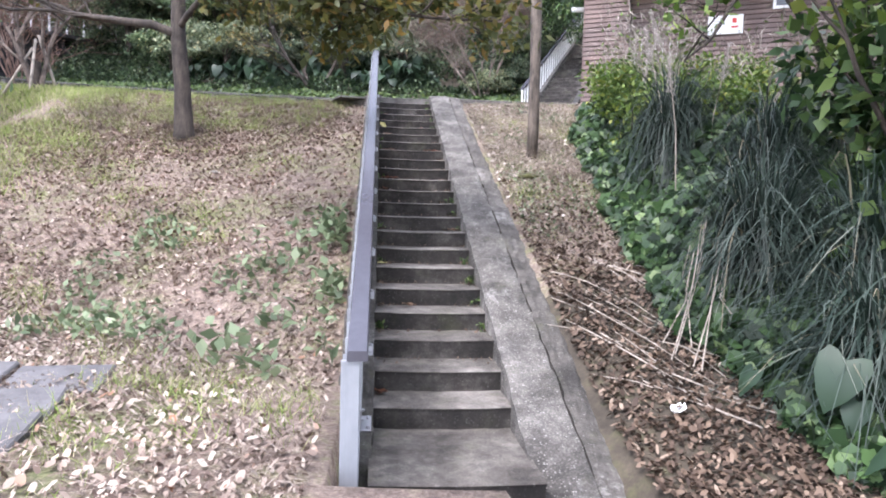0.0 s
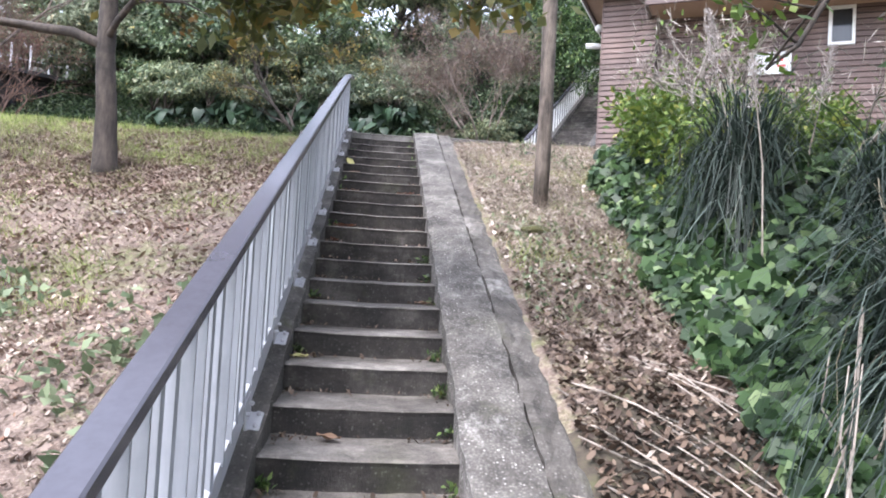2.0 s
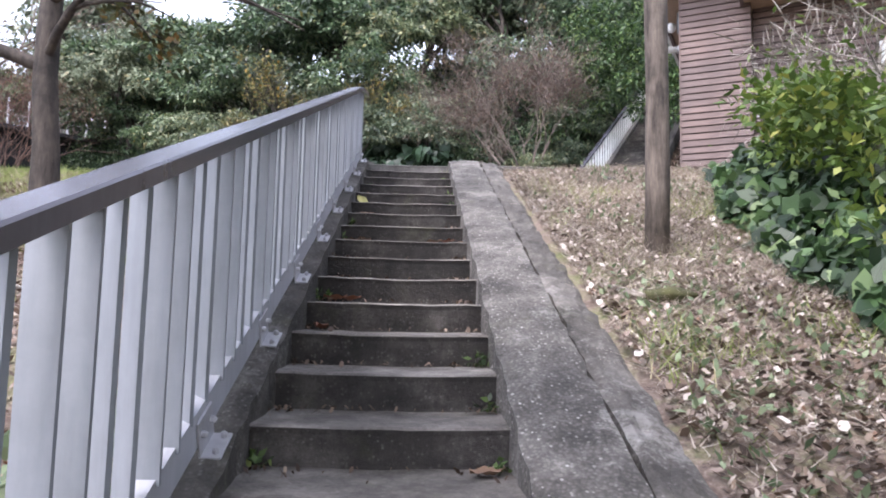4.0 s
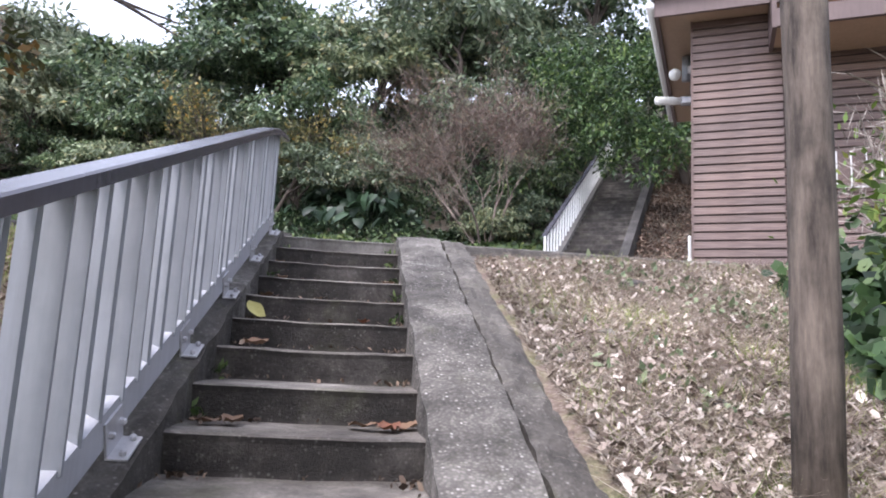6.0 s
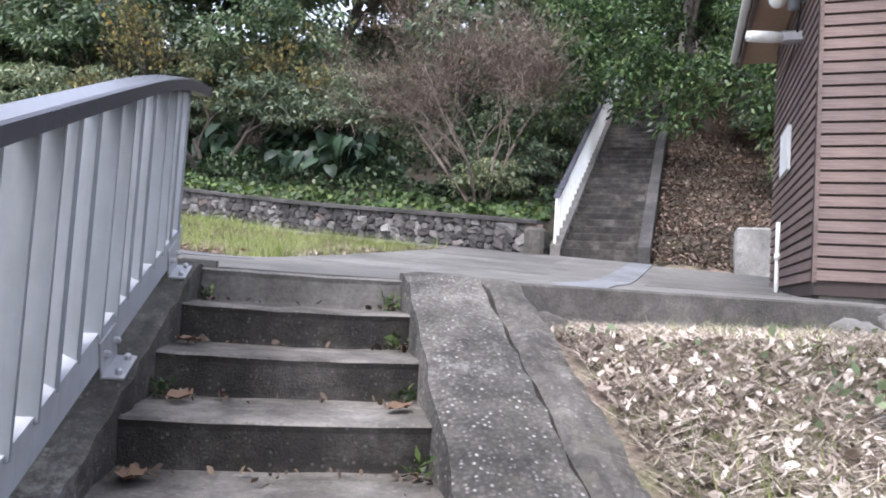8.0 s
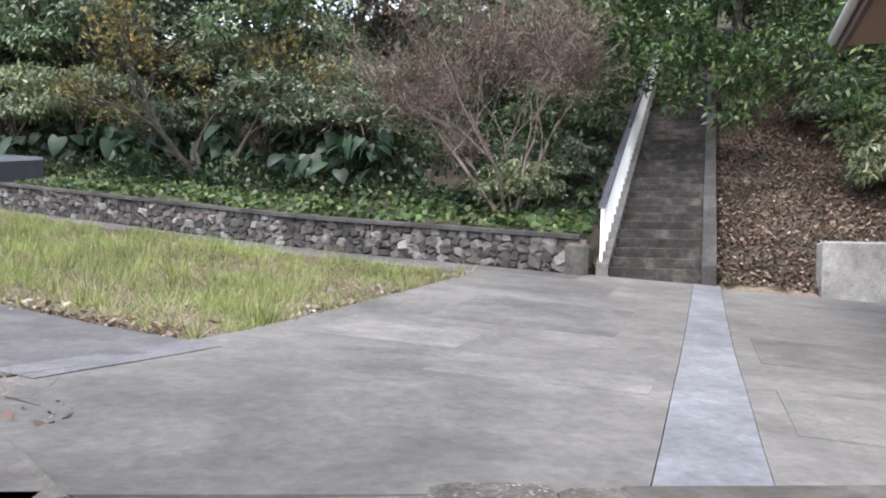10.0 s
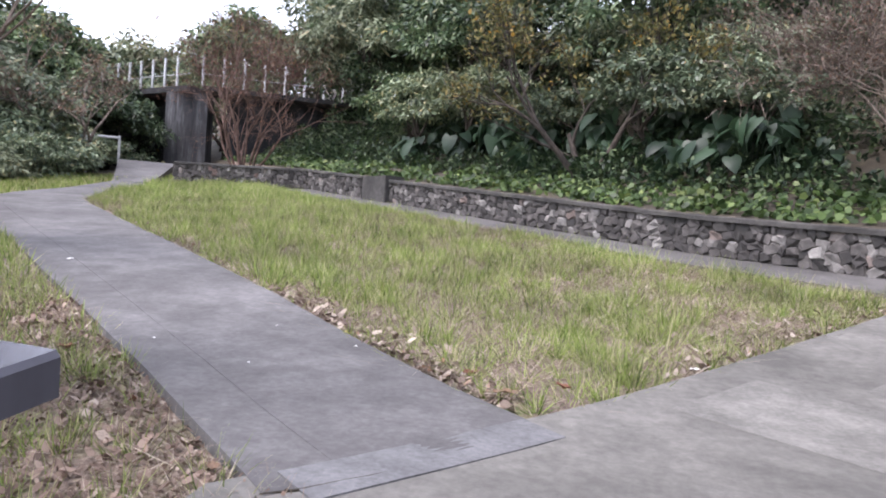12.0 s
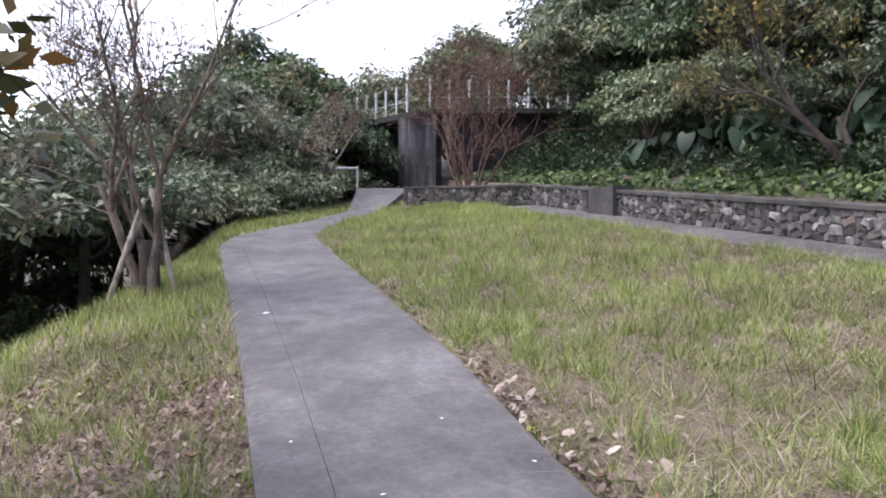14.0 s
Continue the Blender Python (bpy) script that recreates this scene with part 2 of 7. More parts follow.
M_STEP = concrete("stair_concrete", (0.06, 0.052, 0.045), (0.15, 0.135, 0.118), (0.29, 0.268, 0.24), 1.6, 0.3, 0.9, 0.8, 0.0, 0.22)
M_CHEEK = concrete("cheek_concrete", (0.06, 0.055, 0.049), (0.145, 0.134, 0.12), (0.27, 0.253, 0.232), 1.2, 0.22, 0.92, 1.0, 0.42, 0.85)
M_SIDE = concrete("cheek_mortar", (0.055, 0.05, 0.044), (0.11, 0.1, 0.088), (0.2, 0.184, 0.165), 1.3, 0.4, 0.92, 0.9, 0.4, 0.35)
# Riser concrete: dark stains, plus the shade of upright faces painted in.
M_RISER = concrete("stained_shade_riser_concrete", (0.012, 0.01, 0.009), (0.035, 0.03, 0.026), (0.11, 0.1, 0.09), 2.2, 0.2, 0.85, 0.7, 0.0, 0.14)
M_MORTAR = concrete("wall_mortar", (0.032, 0.029, 0.027), (0.068, 0.063, 0.059), (0.115, 0.108, 0.1), 2.0, 0.2)
M_PLAZA = concrete("plaza_concrete", (0.092, 0.088, 0.081), (0.138, 0.132, 0.122), (0.186, 0.179, 0.166), 0.35, 0.0, 0.85, 0.25)
M_PATH = concrete("path_concrete", (0.074, 0.071, 0.073), (0.112, 0.108, 0.11), (0.16, 0.155, 0.158), 0.5, 0.0, 0.88, 0.3)
M_STRIP = concrete("band_concrete", (0.135, 0.139, 0.15), (0.175, 0.181, 0.195), (0.22, 0.226, 0.24), 0.5, 0.0, 0.8, 0.2)
M_LEDGE = concrete("ledge_concrete", (0.08, 0.073, 0.066), (0.15, 0.14, 0.127), (0.23, 0.215, 0.2), 1.0, 0.2)
M_COPING = concrete("coping_concrete", (0.022, 0.021, 0.02), (0.05, 0.047, 0.045), (0.1, 0.095, 0.09), 1.0, 0.3)
M_RAIL = painted("rail_paint", (0.245, 0.26, 0.285), 0.36, 0.25)
M_CAP = painted("rail_cap", (0.068, 0.067, 0.083), 0.25, 0.2)
M_CHANNEL = painted("rail_channel", (0.42, 0.43, 0.46), 0.4, 0.25)
M_BASE = painted("rail_base_metal", (0.5, 0.5, 0.52), 0.4, 0.3, 0.4)
M_WHITE = painted("white_plastic", (0.75, 0.75, 0.73), 0.5, 0.1)
M_BARK = bark("bark", (0.016, 0.012, 0.01), (0.074, 0.058, 0.046))
M_POLE = bark("pole_timber", (0.014, 0.01, 0.008), (0.185, 0.15, 0.122), 16, (1, 1, 0.16))
M_TWIG = bark("bare_twigs", (0.075, 0.056, 0.046), (0.235, 0.186, 0.158), 20)
M_RUSTBARK = bark("russet_twigs", (0.07, 0.042, 0.034), (0.2, 0.125, 0.1), 20)
M_PALETWIG = bark("pale_twigs", (0.17, 0.145, 0.125), (0.42, 0.375, 0.33), 20)
M_STAKE = bark("stake_timber", (0.2, 0.17, 0.14), (0.42, 0.37, 0.32), 12, (1, 1, 0.1))


def ground_material():
    m, nt, b = material("ground_soil")
    pos = nt.nodes.new("ShaderNodeNewGeometry").outputs["Position"]
    big = noise_tex(nt, 0.7, 7, 0.65, pos)
    med = noise_tex(nt, 7, 8, 0.7, pos)
    fine = noise_tex(nt, 38, 6, 0.75, pos)
    soil = ramp(nt, fine, [(0.3, (0.085, 0.06, 0.048)), (0.5, (0.215, 0.165, 0.138)), (0.7, (0.38, 0.31, 0.265))])
    soil = mix(nt, 0.85, soil, ramp(nt, med, [(0.34, (0.5, 0.45, 0.42)), (0.48, (0.95, 0.93, 0.9)), (0.64, (1.35, 1.33, 1.28))]), "MULTIPLY")
    grass = ramp(nt, fine, [(0.3, (0.06, 0.07, 0.025)), (0.55, (0.17, 0.18, 0.08)), (0.75, (0.34, 0.3, 0.18))])
    gm = nt.nodes.new("ShaderNodeMath")
    gm.operation = "ADD"
    nt.links.new(big, gm.inputs[0])
    nt.links.new(med, gm.inputs[1])
    half = nt.nodes.new("ShaderNodeMath")
    half.operation = "MULTIPLY"
    half.inputs[1].default_value = 0.5
    nt.links.new(gm.outputs[0], half.inputs[0])
    sel = ramp(nt, half.outputs[0], [(0.48, grey3(0)), (0.6, grey3(1))])
    nt.links.new(mix(nt, sel, soil, grass), b.inputs["Base Color"])
    b.inputs["Roughness"].default_value = 0.95
    bump(nt, b, fine, 0.8, 0.03)
    return m


M_GROUND = ground_material()
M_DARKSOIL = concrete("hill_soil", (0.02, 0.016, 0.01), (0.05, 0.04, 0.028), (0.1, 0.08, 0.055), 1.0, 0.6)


def board_material():
    m, nt, b = material("mauve_boards")
    info = nt.nodes.new("ShaderNodeObjectInfo")
    tc = nt.nodes.new("ShaderNodeTexCoord")
    g = noise_tex(nt, 9, 8, 0.7, coords=tc.outputs["Object"], stretch=(0.35, 6, 6))
    p = noise_tex(nt, 1.3, 5, 0.6)
    c = ramp(nt, g, [(0.3, (0.088, 0.06, 0.053)), (0.5, (0.145, 0.103, 0.092)), (0.72, (0.215, 0.162, 0.146))])
    c = mix(nt, 0.6, c, ramp(nt, info.outputs["Random"], [(0.0, grey3(0.72)), (1.0, grey3(1.15))]), "MULTIPLY")
    c = mix(nt, 0.5, c, ramp(nt, p, [(0.35, (0.7, 0.72, 0.75)), (0.65, (1.2, 1.12, 1.05))]), "MULTIPLY")
    nt.links.new(c, b.inputs["Base Color"])
    b.inputs["Roughness"].default_value = 0.75
    bump(nt, b, g, 0.3, 0.004)
    return m


M_BOARD = board_material()


def stone_material():
    m, nt, b = material("rubble_stone")
    info = nt.nodes.new("ShaderNodeObjectInfo")
    n = noise_tex(nt, 9, 8, 0.7)
    c = ramp(nt, info.outputs["Random"], [(0.0, (0.028, 0.026, 0.025)), (0.45, (0.055, 0.05, 0.048)), (0.78, (0.092, 0.084, 0.08)), (0.95, (0.2, 0.19, 0.18)), (1.0, (0.11, 0.075, 0.064))])
    c = mix(nt, 0.75, c, ramp(nt, n, [(0.3, grey3(0.4)), (0.5, grey3(0.95)), (0.7, grey3(1.7))]), "MULTIPLY")
    nt.links.new(c, b.inputs["Base Color"])
    b.inputs["Roughness"].default_value = 0.9
    bump(nt, b, n, 0.8, 0.02)
    return m


M_STONE = stone_material()
M_FOREST = island_leaf("forest_leaves", [(0.0, (0.012, 0.026, 0.013)), (0.35, (0.042, 0.078, 0.038)), (0.7, (0.115, 0.175, 0.09)), (0.96, (0.22, 0.28, 0.16)), (1.0, (0.27, 0.22, 0.06))], 0.42, 0.25, 0.5, [(0.0, (0.6, 0.62, 0.62)), (0.4, (1.0, 1.0, 1.0)), (0.75, (1.15, 1.12, 1.0)), (1.0, (1.35, 1.25, 1.2))])
# Darker copy of forest leaves: the gloom below the crowns is in the colour.
M_UNDER = island_leaf("shaded_undergrowth_leaves", [(0.0, (0.008, 0.018, 0.009)), (0.4, (0.024, 0.048, 0.022)), (0.75, (0.065, 0.105, 0.05)), (1.0, (0.14, 0.185, 0.09))], 0.5, 0.2)
M_FOREST2 = island_leaf("forest_leaves_pale", [(0.0, (0.03, 0.05, 0.03)), (0.5, (0.11, 0.15, 0.09)), (0.9, (0.22, 0.27, 0.17)), (1.0, (0.27, 0.24, 0.12))], 0.42, 0.25, 0.5, [(0.0, (0.7, 0.72, 0.7)), (0.5, (1.1, 1.1, 1.1)), (0.8, (1.45, 1.3, 1.15)), (1.0, (1.7, 1.65, 1.75))])
M_FOREST3 = island_leaf("forest_leaves_grey", [(0.0, (0.05, 0.07, 0.045)), (0.5, (0.14, 0.175, 0.115)), (0.9, (0.26, 0.3, 0.21)), (1.0, (0.32, 0.29, 0.17))], 0.5, 0.25, 0.3, [(0.0, (0.7, 0.72, 0.7)), (0.5, (1.1, 1.1, 1.1)), (0.85, (1.4, 1.25, 1.15)), (1.0, (1.5, 1.5, 1.5))])
M_AUTUMN = island_leaf("autumn_leaves", [(0.0, (0.025, 0.032, 0.01)), (0.5, (0.055, 0.06, 0.018)), (0.8, (0.1, 0.08, 0.022)), (1.0, (0.19, 0.1, 0.03))])
M_BOUGH = island_leaf("bough_leaves", [(0.0, (0.035, 0.045, 0.013)), (0.5, (0.085, 0.1, 0.03)), (0.85, (0.15, 0.14, 0.04)), (1.0, (0.25, 0.15, 0.04))], 0.5, 0.5)
M_BRIGHT = island_leaf("bright_leaves", [(0.0, (0.05, 0.09, 0.02)), (0.5, (0.1, 0.17, 0.03)), (0.85, (0.17, 0.24, 0.05)), (1.0, (0.3, 0.3, 0.06))])
M_IVY = island_leaf("ground_cover_leaves", [(0.0, (0.008, 0.02, 0.008)), (0.5, (0.028, 0.06, 0.021)), (0.85, (0.068, 0.125, 0.044)), (1.0, (0.19, 0.26, 0.115))], 0.45)
M_PAMPAS = island_leaf("pampas_blades", [(0.0, (0.008, 0.018, 0.012)), (0.5, (0.02, 0.036, 0.027)), (0.84, (0.05, 0.075, 0.058)), (0.97, (0.12, 0.15, 0.13)), (1.0, (0.24, 0.21, 0.14))], 0.55)
M_HERB = island_leaf("herb_leaves", [(0.0, (0.018, 0.036, 0.012)), (0.5, (0.05, 0.09, 0.025)), (0.9, (0.11, 0.165, 0.05)), (1.0, (0.2, 0.24, 0.08))], 0.5)
M_GRASS = island_leaf("lawn_blades", [(0.0, (0.05, 0.08, 0.018)), (0.35, (0.19, 0.27, 0.055)), (0.7, (0.34, 0.42, 0.125)), (0.84, (0.46, 0.45, 0.22)), (1.0, (0.54, 0.47, 0.31))], 0.5, 0.4)
M_DRY = island_leaf("dry_leaves", [(0.0, (0.09, 0.06, 0.047)), (0.3, (0.2, 0.146, 0.117)), (0.65, (0.34, 0.275, 0.225)), (0.95, (0.46, 0.395, 0.335)), (1.0, (0.25, 0.12, 0.065))], 0.7, 0.1)
M_CANOPY = island_leaf("canopy_leaves", [(0.0, (0.01, 0.026, 0.009)), (0.5, (0.036, 0.075, 0.026)), (0.85, (0.1, 0.165, 0.052)), (1.0, (0.22, 0.28, 0.1))], 0.4)
M_WEED = island_leaf("weed_leaves", [(0.0, (0.07, 0.1, 0.05)), (0.6, (0.16, 0.21, 0.115)), (1.0, (0.27, 0.32, 0.19))], 0.55)
M_WETLEAF = island_leaf("damp_brown_leaves", [(0.0, (0.035, 0.022, 0.015)), (0.5, (0.09, 0.06, 0.042)), (0.9, (0.17, 0.12, 0.085)), (1.0, (0.26, 0.2, 0.15))], 0.75, 0.05)
M_BROWNLEAF = island_leaf("brown_leaves", [(0.0, (0.09, 0.06, 0.046)), (0.5, (0.165, 0.112, 0.086)), (0.9, (0.27, 0.195, 0.155)), (1.0, (0.42, 0.34, 0.28))], 0.75, 0.1)
M_PALELEAF = island_leaf("pale_dry_leaves", [(0.0, (0.075, 0.055, 0.042)), (0.35, (0.27, 0.215, 0.178)), (0.7, (0.5, 0.43, 0.375)), (1.0, (0.68, 0.62, 0.56))], 0.65, 0.15)
M_BROWNTREE = island_leaf("brown_twig_leaves", [(0.0, (0.1, 0.06, 0.045)), (0.6, (0.2, 0.125, 0.095)), (1.0, (0.27, 0.19, 0.13))], 0.8, 0.2)
M_RUSSET = island_leaf("russet_twig_leaves", [(0.0, (0.1, 0.05, 0.035)), (0.6, (0.22, 0.115, 0.08)), (1.0, (0.3, 0.17, 0.11))], 0.8, 0.2)
M_YELLOWING = island_leaf("yellowing_leaves", [(0.0, (0.06, 0.07, 0.025)), (0.6, (0.16, 0.155, 0.06)), (0.93, (0.3, 0.24, 0.09)), (1.0, (0.5, 0.28, 0.05))], 0.5, 0.3)
M_TARO = island_leaf("large_leaves", [(0.0, (0.014, 0.03, 0.018)), (0.6, (0.026, 0.052, 0.029)), (1.0, (0.05, 0.088, 0.044))], 0.45, 0.25, 0.4, [(0.0, (0.5, 0.52, 0.5)), (0.5, (1.0, 1.0, 1.0)), (1.0, (1.4, 1.35, 1.25))])

def verge(x, y):
    """Metres (along y) below the lower edge of the footpath."""
    return np.interp(-np.asarray(x, float), [-p[0] for p in PATH_L], [p[1] for p in PATH_L]) - y


# ---- ground ----
def axis_steps(core, res, far):
    a, b = core
    inner = list(np.arange(a, b + 1e-6, res))
    out, s, v = [], res, b
    while v < far:
        s *= 1.35
        v += s
        out.append(v)
    low, s, v = [], res, a
    while v > -far:
        s *= 1.35
        v -= s
        low.append(v)
    return np.array(low[::-1] + inner + out)


gx, gy = axis_steps((-26, 14), 0.2, 900), axis_steps((-3, 46), 0.2, 900)
GX, GY = np.meshgrid(gx, gy)
GZ = land(GX, GY)
nx, ny = len(gx), len(gy)
idx = np.arange(nx * ny).reshape(ny, nx)
gf = np.stack([idx[:-1, :-1], idx[:-1, 1:], idx[1:, 1:], idx[1:, :-1]], -1).reshape(-1, 4)
gme = bpy.data.meshes.new("ground")
gme.from_pydata(np.stack([GX, GY, GZ], -1).reshape(-1, 3).tolist(), [], gf.tolist())
gme.materials.append(M_GROUND)
gme.materials.append(M_DARKSOIL)
mx_, my_ = (GX[:-1, :-1] + GX[1:, 1:]) / 2, (GY[:-1, :-1] + GY[1:, 1:]) / 2
# Darker soil behind the wall, in the drop and along the bank.
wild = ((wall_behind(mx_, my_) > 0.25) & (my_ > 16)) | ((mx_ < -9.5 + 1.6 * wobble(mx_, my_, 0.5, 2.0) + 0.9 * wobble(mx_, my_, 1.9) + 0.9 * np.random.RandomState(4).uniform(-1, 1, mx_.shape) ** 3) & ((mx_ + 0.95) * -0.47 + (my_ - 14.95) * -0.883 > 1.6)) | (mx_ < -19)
dark_bank = (mx_ > 1.3) & (mx_ < 8.8 + 1.2 * wobble(mx_, my_, 0.9, 5.0)) & (my_ > -3.2 + 0.9 * wobble(mx_, my_, 1.1, 7.0)) & (my_ < 6.6 + 0.9 * wobble(mx_, my_, 1.3, 2.0))
wild = wild | dark_bank
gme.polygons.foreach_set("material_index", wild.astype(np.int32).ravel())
gme.polygons.foreach_set("use_smooth", [True] * len(gme.polygons))
obj("ground", gme, None, "leaf-strewn soil and patchy grass on a sloping hillside", "ground", kind="structure")


# ---- paved sheets ----
def sheet(name, outline, lift, thick, mat, label, category, res=None):
    """A paved slab over an outline of (x, y), following the upper level."""
    bm = bmesh.new()
    top = [bm.verts.new((x, y, float(plateau(x, y)) + lift)) for x, y in outline]
    bm.faces.new(top)
    ext = bmesh.ops.extrude_face_region(bm, geom=list(bm.faces))
    for v in [g for g in ext["geom"] if isinstance(g, bmesh.types.BMVert)]:
        v.co.z -= thick
    bmesh.ops.recalc_face_normals(bm, faces=list(bm.faces))
    return obj(name, bm_mesh(name, bm, mat), None, label, category, kind="structure")


def ribbon(name, left, right, lift, thick, mat, label, category, cuts=4):
    """A paved strip between two edge lines."""
    L, R = [], []
    for i in range(len(left) - 1):
        for k in range(cuts):
            s = k / cuts
            L.append((left[i][0] * (1 - s) + left[i + 1][0] * s, left[i][1] * (1 - s) + left[i + 1][1] * s))
            R.append((right[i][0] * (1 - s) + right[i + 1][0] * s, right[i][1] * (1 - s) + right[i + 1][1] * s))
    L.append(left[-1])
    R.append(right[-1])
    verts, faces = [], []
    for (a, b), (c, d) in zip(L, R):
        za, zb = float(plateau(a, b)) + lift, float(plateau(c, d)) + lift
        verts += [(a, b, za), (c, d, zb), (c, d, zb - thick), (a, b, za - thick)]
    n = len(L)
    for i in range(n - 1):
        p, q = 4 * i, 4 * (i + 1)
        for k in range(4):
            faces.append((p + k, q + k, q + (k + 1) % 4, p + (k + 1) % 4))
    faces += [(0, 1, 2, 3), (4 * n - 1, 4 * n - 2, 4 * n - 3, 4 * n - 4)]
    bm = bmesh.new()
    vs = [bm.verts.new(v) for v in verts]
    for f in faces:
        bm.faces.new([vs[i] for i in f])
    bmesh.ops.recalc_face_normals(bm, faces=list(bm.faces))
    return obj(name, bm_mesh(name, bm, mat), None, label, category, kind="structure")


def uv(a, b, o=FAR_A):
    p = o + U * a + V * b
    return (p.x, p.y)


# footpath of cast slabs with open joints
path = obj("pavement_path", None, None, "grey concrete footpath curving up beside the lawn", "footpath", kind="structure")


def lerp2(p, q, s):
    return (p[0] + (q[0] - p[0]) * s, p[1] + (q[1] - p[1]) * s)


left_line = [(-0.78, 14.88)] + PATH_L
right_line = [(-0.12, 16.12)] + PATH_R
for i in range(len(left_line) - 1):
    for s0, s1 in ((0.0, 0.2375), (0.24, 1.0)):
        ends = []
        for j in (i, i + 1):
            ends.append((lerp2(left_line[j], right_line[j], s0), lerp2(left_line[j], right_line[j], s1)))
        gap = 0.004 if i in (6, 8) else 0.0
        l1, r1 = lerp2(ends[0][0], ends[1][0], 1 - gap), lerp2(ends[0][1], ends[1][1], 1 - gap)
        slab = ribbon("slab", [ends[0][0], l1], [ends[0][1], r1], 0.042, 0.2, M_PATH, "", "", 5)
        slab.parent = path
        del slab["kind"]
# forecourt, laid as columns along U
LAWN = [(-0.27, 16.22), (2.13, 20.85)]


def front_a(b, y=13.64):
    """Along-U coordinate at which the line of the ledge is met."""
    return (y - FAR_A.y - V.y * b) / U.y


def columns(name, bs, a_far, lift, mat, label, category, a_near=front_a, cuts=14):
    bm = bmesh.new()
    grid = []
    for b in bs:
        lo = a_near(b)
        hi = a_far(b) if callable(a_far) else a_far
        grid.append([bm.verts.new((*uv(lo + (hi - lo) * i / cuts, b), float(plateau(*uv(lo + (hi - lo) * i / cuts, b))) + lift)) for i in range(cuts + 1)])
    for i in range(len(grid) - 1):
        for k in range(cuts):
            bm.faces.new([grid[i][k], grid[i + 1][k], grid[i + 1][k + 1], grid[i][k + 1]])
    for f in bm.faces:
        f.normal_update()
    if sum(f.normal.z for f in bm.faces) < 0:
        bmesh.ops.reverse_faces(bm, faces=list(bm.faces))
    ext = bmesh.ops.extrude_face_region(bm, geom=list(bm.faces))
    for v in [g for g in ext["geom"] if isinstance(g, bmesh.types.BMVert)]:
        v.co.z -= 0.03
    bmesh.ops.recalc_face_normals(bm, faces=list(bm.faces))
    return obj(name, bm_mesh(name, bm, mat), None, label, category, kind="structure")


lawn_b = (LAWN[0][0] - FAR_A.x) * V.x + (LAWN[0][1] - FAR_A.y) * V.y
west_b = lawn_b + 0.75


def near_edge(b):
    return front_a(b) if b > west_b else front_a(west_b) + (west_b - b) * 1.3


def far_edge(b):
    p = WALL_A
    d = (WALL_B - WALL_A).normalized()
    n = Vector((d.y, -d.x, 0))
    q = FAR_A + V * b
    return min(0.02, ((p - q).dot(n)) / U.dot(n) - 0.9) if b < -0.3 else 0.02


columns("pavement_forecourt", list(np.linspace(lawn_b, -0.31, 6)) + [-0.29, 0.4, 0.9, 1.195], far_edge, 0.04, M_PLAZA, "worn grey concrete forecourt at the head of the stairs", "forecourt", near_edge)
columns("pavement_band", [1.2, 1.55], 0.0, 0.044, M_STRIP, "pale bluish concrete band leading to the far stairs", "paving band")
columns("pavement_apron", [1.555, 3.4, 5.0, 7.5], -0.3, 0.036, M_PLAZA, "grey concrete apron beside the timber building", "forecourt")
ribbon("pavement_threshold", [(-0.86, 15.06), (-0.27, 16.22)], [(-0.62, 14.93), (-0.03, 16.09)], 0.046, 0.05, concrete("threshold_concrete", (0.1, 0.1, 0.105), (0.145, 0.145, 0.152), (0.185, 0.185, 0.192), 0.8, 0.0, 0.85, 0.3), "pale concrete strip where the footpath meets the forecourt", "paving band")
# repaired patches in the forecourt
M_PATCH = concrete("patch_concrete", (0.108, 0.103, 0.095), (0.156, 0.15, 0.139), (0.2, 0.193, 0.179), 0.8, 0.0, 0.85, 0.3)
M_PATCH2 = concrete("dark_patch_concrete", (0.082, 0.078, 0.072), (0.118, 0.113, 0.105), (0.158, 0.152, 0.142), 0.8, 0.0, 0.85, 0.3)
for k, (a0, a1, b0, b1) in enumerate(((-6.1, -5.2, -1.4, -0.2), (-4.9, -3.3, -0.9, 0.7), (-6.9, -6.2, -0.1, 1.1), (-2.6, -0.9, -1.2, 0.3), (-7.3, -6.4, 1.7, 3.2), (-5.4, -4.2, 1.7, 2.9))):
    columns("pavement_patch", [b0, b1], a1, 0.0415, (M_PATCH, M_PATCH2)[k % 2], "slightly different concrete patch in the forecourt", "paving patch", lambda b, a0=a0: a0, 4)
# cracks where footpath and forecourt meet
for line in ([(-0.8, 14.86), (-0.76, 14.79), (-0.74, 14.7), (-0.66, 14.64), (-0.55, 14.6), (-0.42, 14.52)], [(-0.8, 14.88), (-0.7, 14.99), (-0.62, 15.13), (-0.56, 15.22), (-0.51, 15.34), (-0.47, 15.4)]):
    v, f = tube([(x, y, float(plateau(x, y)) + 0.0395 + (0.003 if x < -0.7 else 0)) for x, y in line], [0.004, 0.008, 0.007, 0.008, 0.006, 0.003], 5)
    obj("pavement_crack", mesh_of("pavement_crack", v, f, M_DARKSOIL), None, "dark soil-filled crack in the concrete", "crack", kind="structure")
